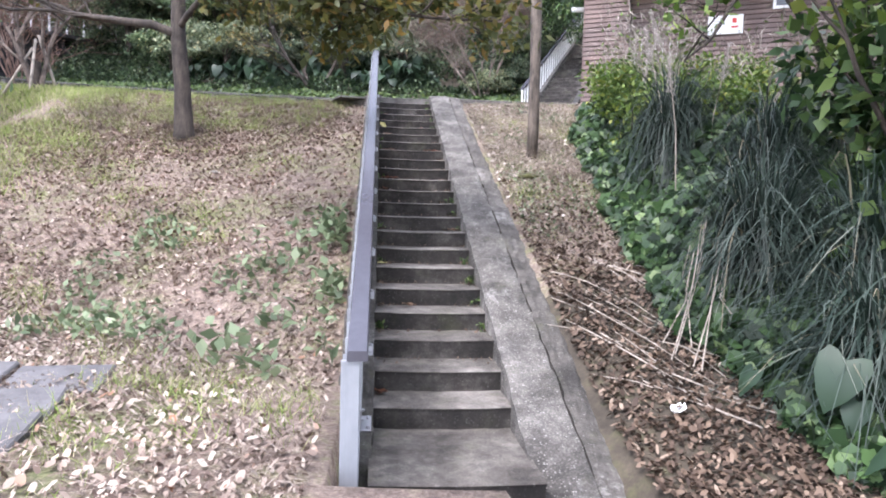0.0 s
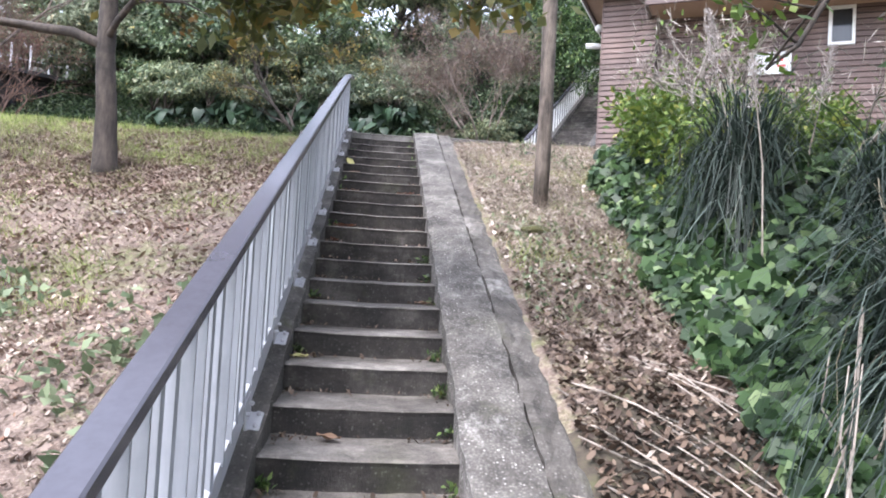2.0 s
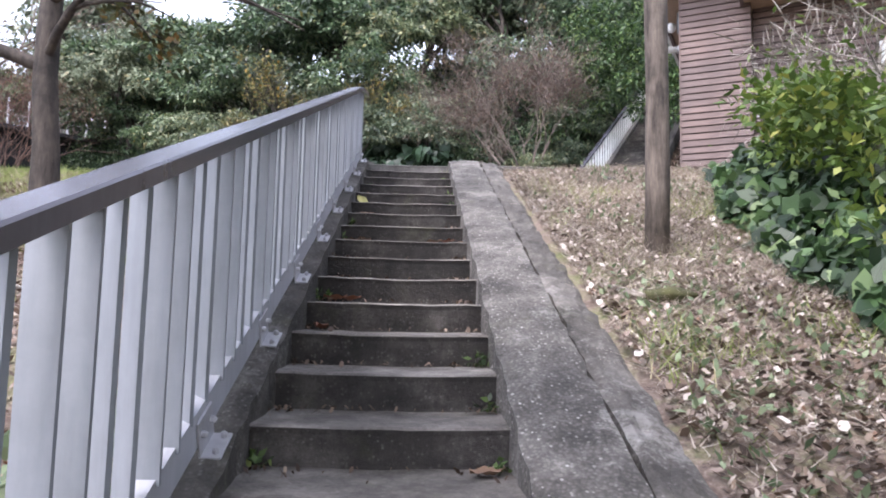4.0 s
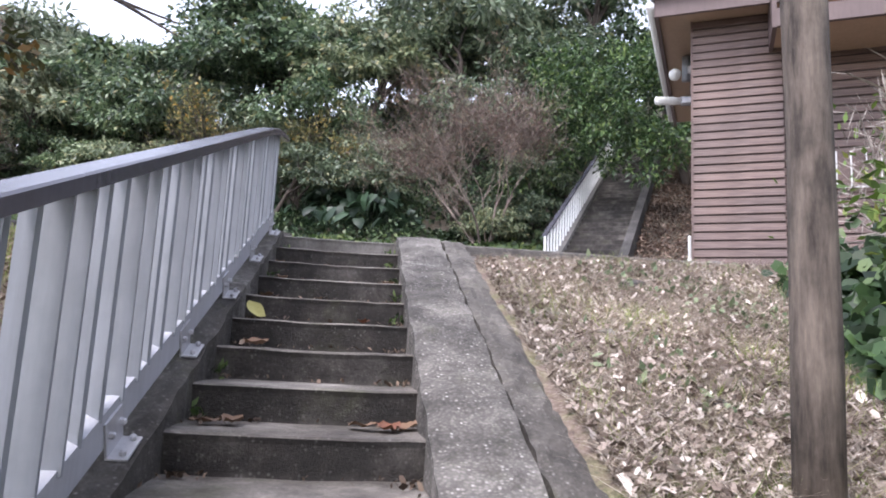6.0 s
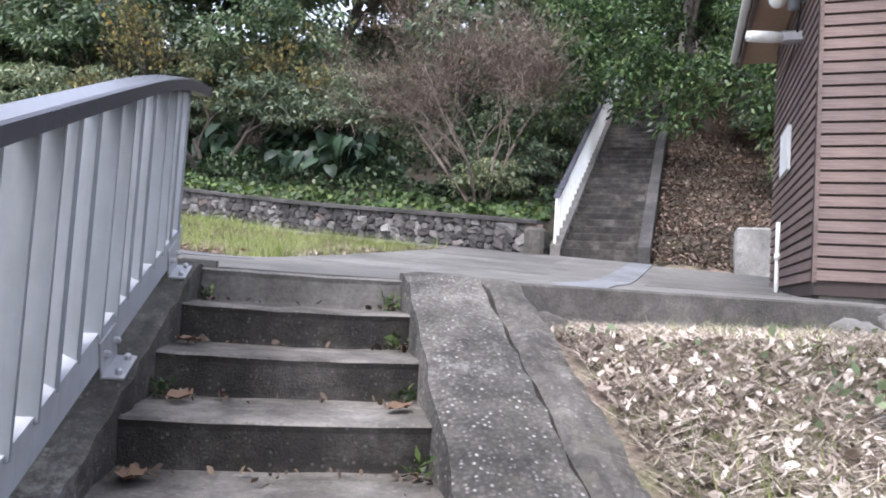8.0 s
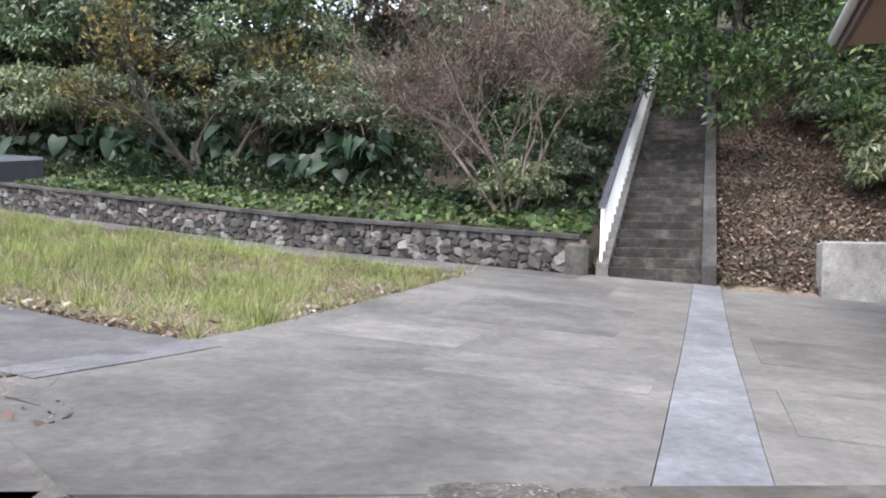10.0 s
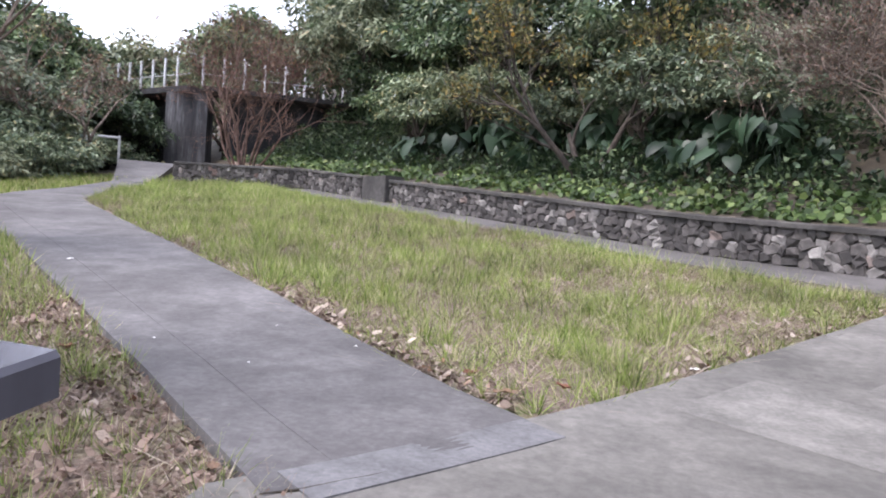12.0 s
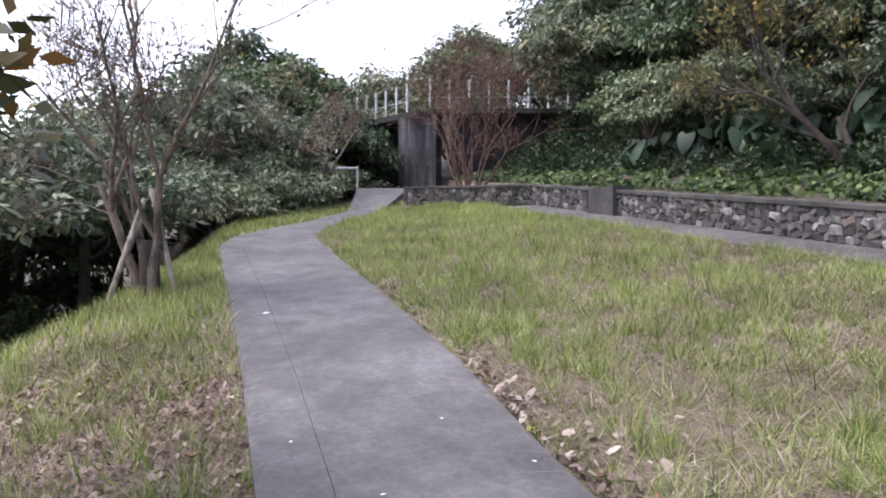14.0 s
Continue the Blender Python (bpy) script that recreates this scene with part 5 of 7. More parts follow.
for x, y, k, sc in ((-19.0, 9.6, 2, 1.2), (-21.5, 11.6, 0, 1.1), (-23.0, 15.6, 0, 1.1), (-24.0, 19.2, 0, 1.1), (-18.0, 6.6, 2, 1.2), (-24.6, 22.6, 2, 1.2), (-21.8, 20.6, 2, 1.0), (-15.6, 6.2, 4, 1.2), (-19.6, 13.4, 4, 1.0), (-21.0, 17.0, 4, 1.1), (-26.0, 11.0, 3, 1.2)):
    put_tree(k, x, y, sc, 0.8 * sc)
for a, b, k, sc in ((1.6, 5.2, 4, 0.55), (2.8, 4.7, 4, 0.65), (4.2, 5.0, 4, 0.75), (3.4, 6.4, 2, 0.8), (6.0, 4.0, 4, 0.7), (2.2, 7.4, 2, 0.9), (2.0, -1.9, 4, 0.5), (3.4, -1.7, 4, 0.6), (5.0, -1.8, 4, 0.75), (6.8, -2.0, 2, 0.8)):
    put_tree(k, *uv(a, b), sc, 0.5 * sc)

# a broad evergreen that leans over the far stairs
def leaning_tree():
    rs, rnd = np.random.RandomState(31), random.Random(31)
    root = obj("tree", None, None, "evergreen tree whose boughs hang over the far stairs", "tree")
    x, y = uv(7.2, 2.6)
    z = float(land(x, y))
    out, tips = [], []
    grow(rnd, (x, y, z - 0.4), (-V.x * 0.35 - U.x * 0.2, -V.y * 0.35 - U.y * 0.2, 1), 3.0, 0.17, 3, 0.6, 0.12, (3, 3), 0.72, out, tips, 8)
    obj("trunk", mesh_of("trunk", *join_tubes(out), M_BARK, True), root)
    c = []
    for _ in range(150):
        a, b = rnd.uniform(2.4, 8.5), rnd.uniform(-1.9, 6.0)
        h = 2.75 + 0.5 * (a - 2.4) + rnd.uniform(0, 1) ** 1.3 * 3.4 - 0.12 * max(0, b - 3.0) - 0.1 * max(0, -b)
        px, py = uv(a, b)
        c.append((px, py, FZ + h))
    pts, nrm = clump_points(rs, np.array(c), rs.uniform(0.35, 0.7, len(c)), 170)
    co = leaf_faces(rs, pts, 0.17, 0.06, nrm * 0.9, 0.6, 0.2)
    obj("crown", quads_mesh("crown", co, 4, M_CANOPY), root)


leaning_tree()


# undergrowth that covers the hillside
def undergrowth():
    rs = np.random.RandomState(41)
    n = 150000
    s = rs.uniform(-2.5, 33, n)
    back = rs.uniform(0.3, 1, n) ** 1.5 * 11
    x = WALL_A.x + wd.x * s - wn_.x * back
    y = WALL_A.y + wd.y * s - wn_.y * back
    b = (x - FAR_A.x) * V.x + (y - FAR_A.y) * V.y
    tall = np.clip(back * 0.28, 0.1, 1.7) * (0.6 + 0.5 * wobble(x, y, 1.1, 3.0))
    keep = (b < -0.32) & (rs.uniform(0, 1, n) < 0.55 + 0.6 * wobble(x, y, 0.9, 5.0))
    x, y, tall = x[keep], y[keep], tall[keep]
    z = land(x, y) + rs.uniform(0, 1, len(x)) ** 0.7 * np.maximum(tall, 0.08)
    at = np.stack([x, y, z], 1)
    co = leaf_faces(rs, at, 0.17, 0.085, np.array((0, -0.5, 0.2)), 0.8, 0.1)
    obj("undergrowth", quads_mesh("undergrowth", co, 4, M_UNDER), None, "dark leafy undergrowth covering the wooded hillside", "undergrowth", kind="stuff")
    n = 11000
    s = rs.uniform(-0.2, 20, n)
    back = rs.uniform(0.2, 1.0, n) ** 1.2 * 2.4
    x, y = WALL_A.x + wd.x * s - wn_.x * back, WALL_A.y + wd.y * s - wn_.y * back
    b = (x - FAR_A.x) * V.x + (y - FAR_A.y) * V.y
    keep = (b < -0.3) & (rs.uniform(0, 1, n) < 0.55 + 0.6 * wobble(x, y, 1.5, 2.0))
    x, y = x[keep], y[keep]
    at = np.stack([x, y, land(x, y) + rs.uniform(0, 0.28, len(x)) * (0.6 + 0.5 * wobble(x, y, 1.7))], 1)
    co = heart_leaves(rs, at, rs.uniform(0.07, 0.17, len(at)), np.array((0, -0.5, 0.8)), 0.7)
    obj("ground_cover", quads_mesh("ground_cover", co, 6, M_HERB), None, "green ground cover along the top of the stone wall", "ground cover", kind="stuff")
    n = 9000
    x, y = rs.uniform(-20, -9, n), rs.uniform(30.6, 38, n)
    k = (wall_behind(x, y) > 0.3) & (y > 30.9 + 0.22 * (x + 16.4)) & ((x > -16.6) | (y > 33.4))
    x, y = x[k], y[k]
    co = heart_leaves(rs, np.stack([x, y, land(x, y) + rs.uniform(0, 0.16, len(x))], 1), rs.uniform(0.08, 0.18, len(x)), np.array((0.3, -0.5, 0.8)), 0.7)
    obj("ground_cover", quads_mesh("ground_cover", co, 6, M_HERB), None, "low green cover on the rise behind the far wall", "ground cover", kind="stuff")
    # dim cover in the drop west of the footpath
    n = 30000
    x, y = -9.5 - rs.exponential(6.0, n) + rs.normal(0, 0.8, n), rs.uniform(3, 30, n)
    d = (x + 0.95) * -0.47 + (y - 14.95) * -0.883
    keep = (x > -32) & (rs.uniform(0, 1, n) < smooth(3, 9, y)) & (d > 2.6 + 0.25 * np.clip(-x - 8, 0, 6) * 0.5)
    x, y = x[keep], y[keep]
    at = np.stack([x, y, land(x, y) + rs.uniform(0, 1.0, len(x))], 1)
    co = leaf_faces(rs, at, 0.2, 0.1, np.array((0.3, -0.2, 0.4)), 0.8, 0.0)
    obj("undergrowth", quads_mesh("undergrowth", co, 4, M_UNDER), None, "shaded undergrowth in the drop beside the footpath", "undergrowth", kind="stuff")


undergrowth()


# large-leaved plants above the wall
def big_leaf(length, mat):
    """One heart-shaped drooping leaf blade with its stalk at the origin."""
    verts, faces = [(0, 0, 0)], []
    outline = [(-0.16, 0.2), (-0.2, 0.36), (0.02, 0.46), (0.35, 0.42), (0.68, 0.26), (1.0, 0.0)]
    pts = [(x * length, w * length, -0.35 * length * x * x - 0.12 * w * length) for x, w in outline]
    right = [(x, -w, z) for x, w, z in pts[:-1]][::-1]
    mids = [(0, 0, 0), (0.35 * length, 0, -0.02 * length), (0.68 * length, 0, -0.13 * length)]
    verts = mids + pts + right
    n = len(mids)
    l = [n + i for i in range(6)]
    r = [n + 6 + i for i in range(5)][::-1]
    faces = [(0, l[0], l[1]), (0, l[1], l[2]), (0, l[2], l[3], 1), (1, l[3], l[4], 2), (2, l[4], l[5]),
             (0, r[1], r[0]), (0, r[2], r[1]), (0, 1, r[3], r[2]), (1, 2, r[4], r[3]), (2, l[5], r[4])]
    return mesh_of("leaf", verts, faces, mat, True)


BIG = [big_leaf(0.5, M_TARO), big_leaf(0.66, M_TARO), big_leaf(0.4, M_TARO)]


def taro(x, y, seed, size=1.0, leaves=6):
    rnd = random.Random(seed)
    z = float(land(x, y))
    root = obj("elephant_ear_plant", None, None, "elephant-ear plant with large drooping heart-shaped leaves", "plant", "elephant-ear plants")
    root.location = (x, y, z)
    for i in range(leaves):
        a = rnd.uniform(0, 2 * math.pi)
        h = size * rnd.uniform(0.45, 1.15)
        r = size * rnd.uniform(0.15, 0.5)
        tip = Vector((math.cos(a) * r, math.sin(a) * r - 0.15 * size, h))
        v, f = tube([(0, 0, -0.05), tip * 0.5 + Vector((0, 0, 0.12 * size)), tip], [0.018 * size, 0.013 * size, 0.008 * size], 5, False)
        obj("stalk", mesh_of("stalk", v, f, M_TARO), root)
        lf = obj("leaf", rnd.choice(BIG), root)
        lf.matrix_local = Matrix.Translation(tip) @ Matrix.Rotation(a, 4, "Z") @ Matrix.Rotation(radians(rnd.uniform(15, 75)), 4, "Y") @ Matrix.Rotation(rnd.uniform(-0.5, 0.5), 4, "X") @ Matrix.Scale(size * rnd.uniform(0.7, 1.2), 4)
    return root


rp = random.Random(51)
for i in range(44):
    s = 4.5 + i * 0.29 + rp.uniform(-0.2, 0.2)
    p = WALL_A + wd * s - wn_ * (2.3 + rp.uniform(-0.3, 1.7))
    taro(p.x, p.y, 100 + i, rp.uniform(0.45, 0.9), 10)
taro(2.95, 3.95, 201, 0.5, 5)
taro(3.0, 3.3, 202, 0.45, 5)
taro(2.75, 4.5, 203, 0.38, 5)


# ---- single trees ----
def twig_cloud(rs, tips, per, length, width, mat, name, parent, spread=0.9, label=""):
    at = np.array([t[0] for t in tips])
    al = np.array([t[1] for t in tips])
    at, al = np.repeat(at, per, 0), np.repeat(al, per, 0)
    at = at + rs.normal(size=at.shape) * 0.1
    co = leaf_faces(rs, at, length, width, al * 0.9, spread, 0.0, 0.02)
    return obj(name, quads_mesh(name, co, 4, mat), parent, label)


def bare_shrub(x, y, z, seed, height, label, stems=5, haze=None, haze_n=22, depth=4, splay=0.55, name="shrub", category="shrub", twigs=10, stem_r=0.05, leaf=0.05, bark_mat=None):
    rs, rnd = np.random.RandomState(seed), random.Random(seed)
    root = obj(name, None, None, label, category)
    out, tips = [], []
    for i in range(stems):
        a = 2 * math.pi * i / stems + rnd.uniform(-0.4, 0.4)
        grow(rnd, (x + 0.08 * math.cos(a), y + 0.08 * math.sin(a), z - 0.1), (math.cos(a) * splay, math.sin(a) * splay, 1), height * 0.3, stem_r, depth, 0.42, 0.12, (2, 3), 0.78, out, tips, 6)
        obj("stem", mesh_of("stem", *join_tubes(out), bark_mat or M_TWIG, True), root)
        out.clear()
    tagged(twig_cloud(rs, tips, twigs, height * 0.085, 0.012, bark_mat or M_TWIG, "twig_haze", root), kind="stuff")
    if haze is not None:
        tagged(twig_cloud(rs, tips, haze_n, leaf, leaf * 0.5, haze, "leaves", root, 1.2), kind="stuff")
    return root


sx, sy = (WALL_A + wd * 1.6 - wn_ * 1.3).xy
bare_shrub(sx, sy, float(land(sx, sy)), 61, 5.3, "leafless brown shrub with many fine twigs above the wall", 6, M_BROWNTREE, 5, 4, 0.5, twigs=7, stem_r=0.033, leaf=0.06)
bare_shrub(-16.2, 33.6, float(land(-16.2, 33.6)), 62, 7.4, "vase-shaped tree with russet-brown twigs behind the wall", 12, M_RUSSET, 2, 4, 0.4, "tree", "tree", 2, 0.05, 0.08, M_RUSTBARK)
bare_shrub(-20.0, 29.4, float(land(-20.0, 29.4)), 63, 6.2, "slender tree with sparse brownish leaves beside the ramp", 3, M_BROWNTREE, 4, 4, 0.4, "tree", "tree", 2, 0.08, 0.1)
tb = (-8.4, 18.15)
young = bare_shrub(tb[0], tb[1], float(land(*tb)), 64, 5.4, "leafless young tree held by timber stakes on the verge", 3, M_BROWNTREE, 2, 4, 0.3, "tree", "tree", 5, 0.07, 0.07)
tz = float(land(*tb))
v, f = tube([(tb[0], tb[1], tz - 0.15), (tb[0] + 0.01, tb[1], tz + 0.1), (tb[0] - 0.01, tb[1], tz + 0.4), (tb[0], tb[1] + 0.01, tz + 0.7)], [0.19, 0.14, 0.125, 0.1], 10)
obj("trunk", mesh_of("trunk", v, f, M_BARK, True), young, "dark ridged trunk")
bx, by = (WALL_A + wd * 9.4 - wn_ * 2.2).xy
bare_shrub(bx, by, float(land(bx, by)), 65, 5.4, "tree with sparse yellowing leaves above the wall", 3, M_YELLOWING, 5, 4, 0.7, "tree", "tree", 3, 0.09, 0.14, M_BARK)
for dx, dy in ((-0.75, -0.35), (0.45, 0.15), (0.12, -0.62)):
    z = float(land(tb[0] + dx, tb[1] + dy))
    v, f = tube([(tb[0] + dx, tb[1] + dy, z - 0.08), (tb[0] + dx * 0.1, tb[1] + dy * 0.1, z + 1.35)], [0.035, 0.032], 8)
    obj("tree_stake", mesh_of("tree_stake", v, f, M_STAKE, True), None, "pale timber stake propping the young tree", "stake", "tree stakes")


# broadleaf tree on the embankment, with boughs over the stairs
def bank_tree():
    rs, rnd = np.random.RandomState(71), random.Random(71)
    root = obj("tree", None, None, "broadleaf tree with browning leaves on the embankment", "tree")
    x, y = -3.45, 12.9
    z = float(land(x, y))
    out = [tube([(x, y, z - 0.2), (x - 0.02, y, z + 0.12), (x - 0.05, y, z + 0.9), (x - 0.12, y, z + 1.7), (x - 0.14, y + 0.05, z + 2.5), (x - 0.1, y + 0.1, z + 3.4)], [0.24, 0.17, 0.14, 0.13, 0.12, 0.09], 10)]
    tips = []
    for st, d, ln, r in (((x - 0.12, y, z + 1.8), (-1, -0.3, 0.12), 1.9, 0.085), ((x - 0.12, y, z + 1.9), (0.6, -0.5, 0.55), 1.5, 0.06), ((x - 0.1, y, z + 3.2), (-0.5, -0.5, 0.9), 1.7, 0.07),
                         ((x - 0.1, y, z + 3.3), (0.8, 0.2, 0.7), 1.8, 0.07), ((x - 0.1, y, z + 3.3), (0.1, 0.7, 0.7), 1.6, 0.06), ((x - 0.1, y, z + 2.6), (1.0, -0.75, 0.3), 2.3, 0.07), ((x - 0.1, y, z + 3.0), (0.15, 1.0, 0.35), 1.2, 0.045)):
        grow(rnd, st, d, ln, r, 2, 0.5, 0.1, (3, 4), 0.62, out, tips, 6)
    obj("trunk", mesh_of("trunk", *join_tubes(out), M_BARK, True), root)
    tips = [t for t in tips if t[0].z > z + 2.5]
    twig_cloud(rs, tips, 8, 0.15, 0.085, M_AUTUMN, "crown", root, 0.9)
    # long bough over the stairs
    line = [(x + 0.1, y - 0.1, z + 2.7), (x + 0.7, y - 2.2, z + 2.6), (x + 1.5, y - 4.4, z + 1.6), (x + 2.7, y - 5.6, z + 0.9), (x + 4.1, y - 6.2, z + 0.65)]
    out, tips = [tube(line, [0.06, 0.05, 0.04, 0.028, 0.012], 6)], []
    for i in range(38):
        t = 1.6 + 2.38 * i / 37
        k = min(3, int(t))
        p = Vector(line[k]).lerp(Vector(line[k + 1]), t - k)
        grow(rnd, p, (rnd.uniform(-1, 1), rnd.uniform(-1, 1), rnd.uniform(-0.3, 0.4)), 0.55, 0.016, 1, 0.5, -0.1, (2, 3), 0.6, out, tips, 5)
    obj("bough", mesh_of("bough", *join_tubes(out), M_BARK, True), root)
    twig_cloud(rs, tips, 13, 0.12, 0.065, M_BOUGH, "bough_leaves", root, 0.9)


bank_tree()

# ---- the overgrown bank beside the lower stairs ----
def bank_edge(y):
    return np.interp(y, [2.0, 3.7, 4.7, 5.6, 6.9, 9.0, 10.2, 11.6, 12.6, 13.5], [2.75, 2.6, 2.58, 2.42, 2.48, 2.78, 2.9, 3.4, 3.6, 4.6])


def right_bank():
    rs = np.random.RandomState(81)
    n = 36000
    y = rs.uniform(-1.0, 12.4, n)
    y = y[rs.uniform(0, 1, n) < smooth(-1.2, 2.2, y) * smooth(12.4, 10.8, y)]
    n = len(y)
    inn = np.minimum(np.abs(rs.normal(0, 1.9, n)), 6.5)
    x = bank_edge(y) + inn + 0.12 * wobble(y, y * 0.4, 2.0)
    tall = np.minimum(0.16 + inn * 0.75, 1.0) * smooth(6.5, 3.0, inn) * (0.75 + 0.4 * wobble(x, y, 1.2))
    at = np.stack([x, y, land(x, y) + rs.uniform(0.25, 1, n) * np.maximum(tall, 0.1)], 1)
    size = 0.06 + 0.13 * rs.uniform(0, 1, n) ** 1.6
    co = heart_leaves(rs, at, size, np.array((-0.5, -0.4, 0.55)), 0.55)
    obj("ground_cover", quads_mesh("ground_cover", co, 6, M_IVY), None, "dense heart-leaved creepers covering the bank", "ground cover", kind="stuff")
    # brighter shrubs at the top of the bank
    c = []
    rnd = random.Random(82)
    for _ in range(90):
        yy = rnd.uniform(8.6, 11.3)
        xx = float(bank_edge(yy)) + 0.3 + rnd.uniform(0, 3.0)
        c.append((xx, yy, float(land(xx, yy)) + rnd.uniform(0.2, 1.05)))
    pts, nrm = clump_points(rs, np.array(c), rs.uniform(0.25, 0.45, len(c)), 120)
    co = leaf_faces(rs, pts, 0.1, 0.05, nrm * 0.7, 0.7, 0.0)
    shrub = obj("shrub", None, None, "bright yellow-green leafy shrub on the bank", "shrub")
    obj("leaves", quads_mesh("leaves", co, 4, M_BRIGHT), shrub)
    out = []
    for cc in c[:40]:
        out.append(tube([(cc[0], cc[1], float(land(cc[0], cc[1])) - 0.05), (cc[0] + 0.03, cc[1], cc[2] - 0.2), cc], [0.012, 0.009, 0.004], 4, False))
    tagged(obj("stems", mesh_of("stems", *join_tubes(out), M_BARK), shrub), kind="stuff")


right_bank()


def pampas(x, y, seed, blades, height, reach):
    """A clump of long arching blades."""
    rs = np.random.RandomState(seed)
    z = float(land(x, y))
    verts, faces = [], []
    K = 6
    for i in range(blades):
        a = rs.uniform(0, 2 * np.pi)
        r0 = rs.uniform(0, 0.22)
        h, r = height * rs.uniform(0.5, 1.3), reach * rs.uniform(0.2, 1.25)
        w = rs.uniform(0.004, 0.011)
        bend, sag, turn = rs.uniform(1.2, 2.4), rs.uniform(1.15, 2.15), rs.normal(0, 0.35)
        ca, sa = math.cos(a), math.sin(a)
        o = len(verts)
        for k in range(K + 1):
            t = k / K
            rr = r0 + r * t ** bend
            zz = h * (1.9 * t - sag * t * t)
            ca, sa = math.cos(a + turn * t * t), math.sin(a + turn * t * t)
            ww = w * (1 - t) ** 0.6 + 0.001
            px, py = x + ca * rr, y + sa * rr
            verts += [(px - sa * ww, py + ca * ww, z + zz), (px + sa * ww, py - ca * ww, z + zz)]
        for k in range(K):
            faces.append((o + 2 * k, o + 2 * k + 1, o + 2 * k + 3, o + 2 * k + 2))
    root = obj("pampas_grass", None, None, "tall clump of arching grey-green pampas grass", "grass clump", "pampas clumps")
    me = bpy.data.meshes.new("blades")
    me.from_pydata(verts, [], faces)
    me.materials.append(M_PAMPAS)
    obj("blades", me, root)
    return root, z


pampas(3.25, 5.6, 91, 1500, 1.55, 0.85)
pampas(3.8, 5.0, 94, 1300, 1.6, 1.0)
pampas(3.5, 8.1, 92, 1300, 1.75, 0.75)
pampas(4.1, 7.0, 93, 1200, 1.7, 0.9)
pampas(3.35, 4.3, 95, 900, 1.2, 0.9)
# feathery plumes
M_PLUME = island_leaf("plume_fluff", [(0.0, (0.38, 0.33, 0.3)), (1.0, (0.6, 0.55, 0.52))], 0.9, 0.3)
for x, y, h, lean in ((3.4, 8.0, 2.05, -0.3), (3.2, 7.2, 1.9, -0.15), (3.9, 8.6, 2.2, -0.5), (3.7, 7.6, 1.95, 0.2)):
    rs = np.random.RandomState(int(h * 100))
    h *= 0.93
    z = float(land(x, y))
    root = obj("pampas_plume", None, None, "pale feathery pampas plume on a thin stalk", "plume", "pampas plumes")
    v, f = tube([(x, y, z), (x + lean * 0.3, y, z + h * 0.6), (x + lean, y, z + h)], [0.008, 0.006, 0.004], 5)
    obj("stalk", mesh_of("stalk", v, f, M_STAKE), root)
    t = rs.uniform(0, 1, 260)
    at = np.stack([x + lean * (0.75 + 0.3 * t), np.full(260, y), z + h * (0.82 + 0.22 * t)], 1) + rs.normal(size=(260, 3)) * (0.018 * (1.15 - t))[:, None]
    co = leaf_faces(rs, at, 0.06, 0.006, np.array((lean, 0, 0.8)), 0.5)
    obj("fluff", quads_mesh("fluff", co, 4, M_PLUME), root)


# young tree with large leaves reaching over the bank
def young_tree():
    rs, rnd = np.random.RandomState(101), random.Random(101)
    root = obj("young_tree", None, None, "young tree with dark limbs, large bright green leaves and an added unseen crown", "tree")
    x, y = 4.3, 5.1
    z = float(land(x, y))
    out, tips = [], []
    out.append(tube([(x, y, z - 0.1), (x - 0.05, y, z + 0.7), (x - 0.12, y, z + 1.3)], [0.045, 0.042, 0.038], 8))
    for d, ln, r in (((-0.55, 0.25, 0.9), 1.2, 0.03), ((-0.2, -0.7, 0.8), 1.1, 0.026), ((0.1, 0.4, 1.0), 1.1, 0.026), ((0.5, 0.2, 0.7), 1.0, 0.024)):
        grow(rnd, (x - 0.12, y, z + 1.25), d, ln, r, 2, 0.5, 0.15, (2, 3), 0.65, out, tips, 6)
    for d, ln in (((0.7, -0.5, 0.8), 2.0), ((0.9, 0.3, 0.7), 2.2), ((0.6, 0.0, 1.0), 2.0)):
        grow(rnd, (x - 0.1, y, z + 1.2), d, ln, 0.04, 2, 0.5, 0.15, (2, 3), 0.65, out, [], 6)
    obj("limb_frame", mesh_of("limb_frame", *join_tubes(out), M_BARK, True), root)
    twig_cloud(rs, tips, 4, 0.19, 0.12, M_BRIGHT, "leaves", root, 0.8)
    c = [(rnd.uniform(3.9, 5.2), rnd.uniform(4.0, 6.2), z + rnd.uniform(0.7, 2.3)) for _ in range(46)]
    # Crown to the right, mostly out of view, added for shade.
    c += [(rnd.uniform(4.9, 9.0), rnd.uniform(0.5, 8.0), z + rnd.uniform(2.1, 4.2)) for _ in range(190)]
    # Unseen high crown, added to darken the bank and lower stairs.
    c += [(rnd.uniform(2.2, 9.5), rnd.uniform(-5.0, 6.8), z + rnd.uniform(3.9, 6.4)) for _ in range(300)]
    pts, nrm = clump_points(rs, np.array(c), rs.uniform(0.3, 0.6, len(c)), 70)
    obj("crown", quads_mesh("crown", leaf_faces(rs, pts, 0.19, 0.12, nrm * 0.6, 0.7, 0.3), 4, M_CANOPY), root)


young_tree()
for i, (x, y, h) in enumerate(((3.9, 10.4, 2.5), (4.6, 10.0, 3.0), (5.2, 9.2, 2.8), (5.0, 11.4, 2.4))):
    bare_shrub(x, y, float(land(x, y)), 110 + i, h, "bare grey-brown shrub standing in the bank", 3, M_BRIGHT, 1, 3, 0.7, twigs=3, stem_r=0.03, leaf=0.07, bark_mat=M_PALETWIG)
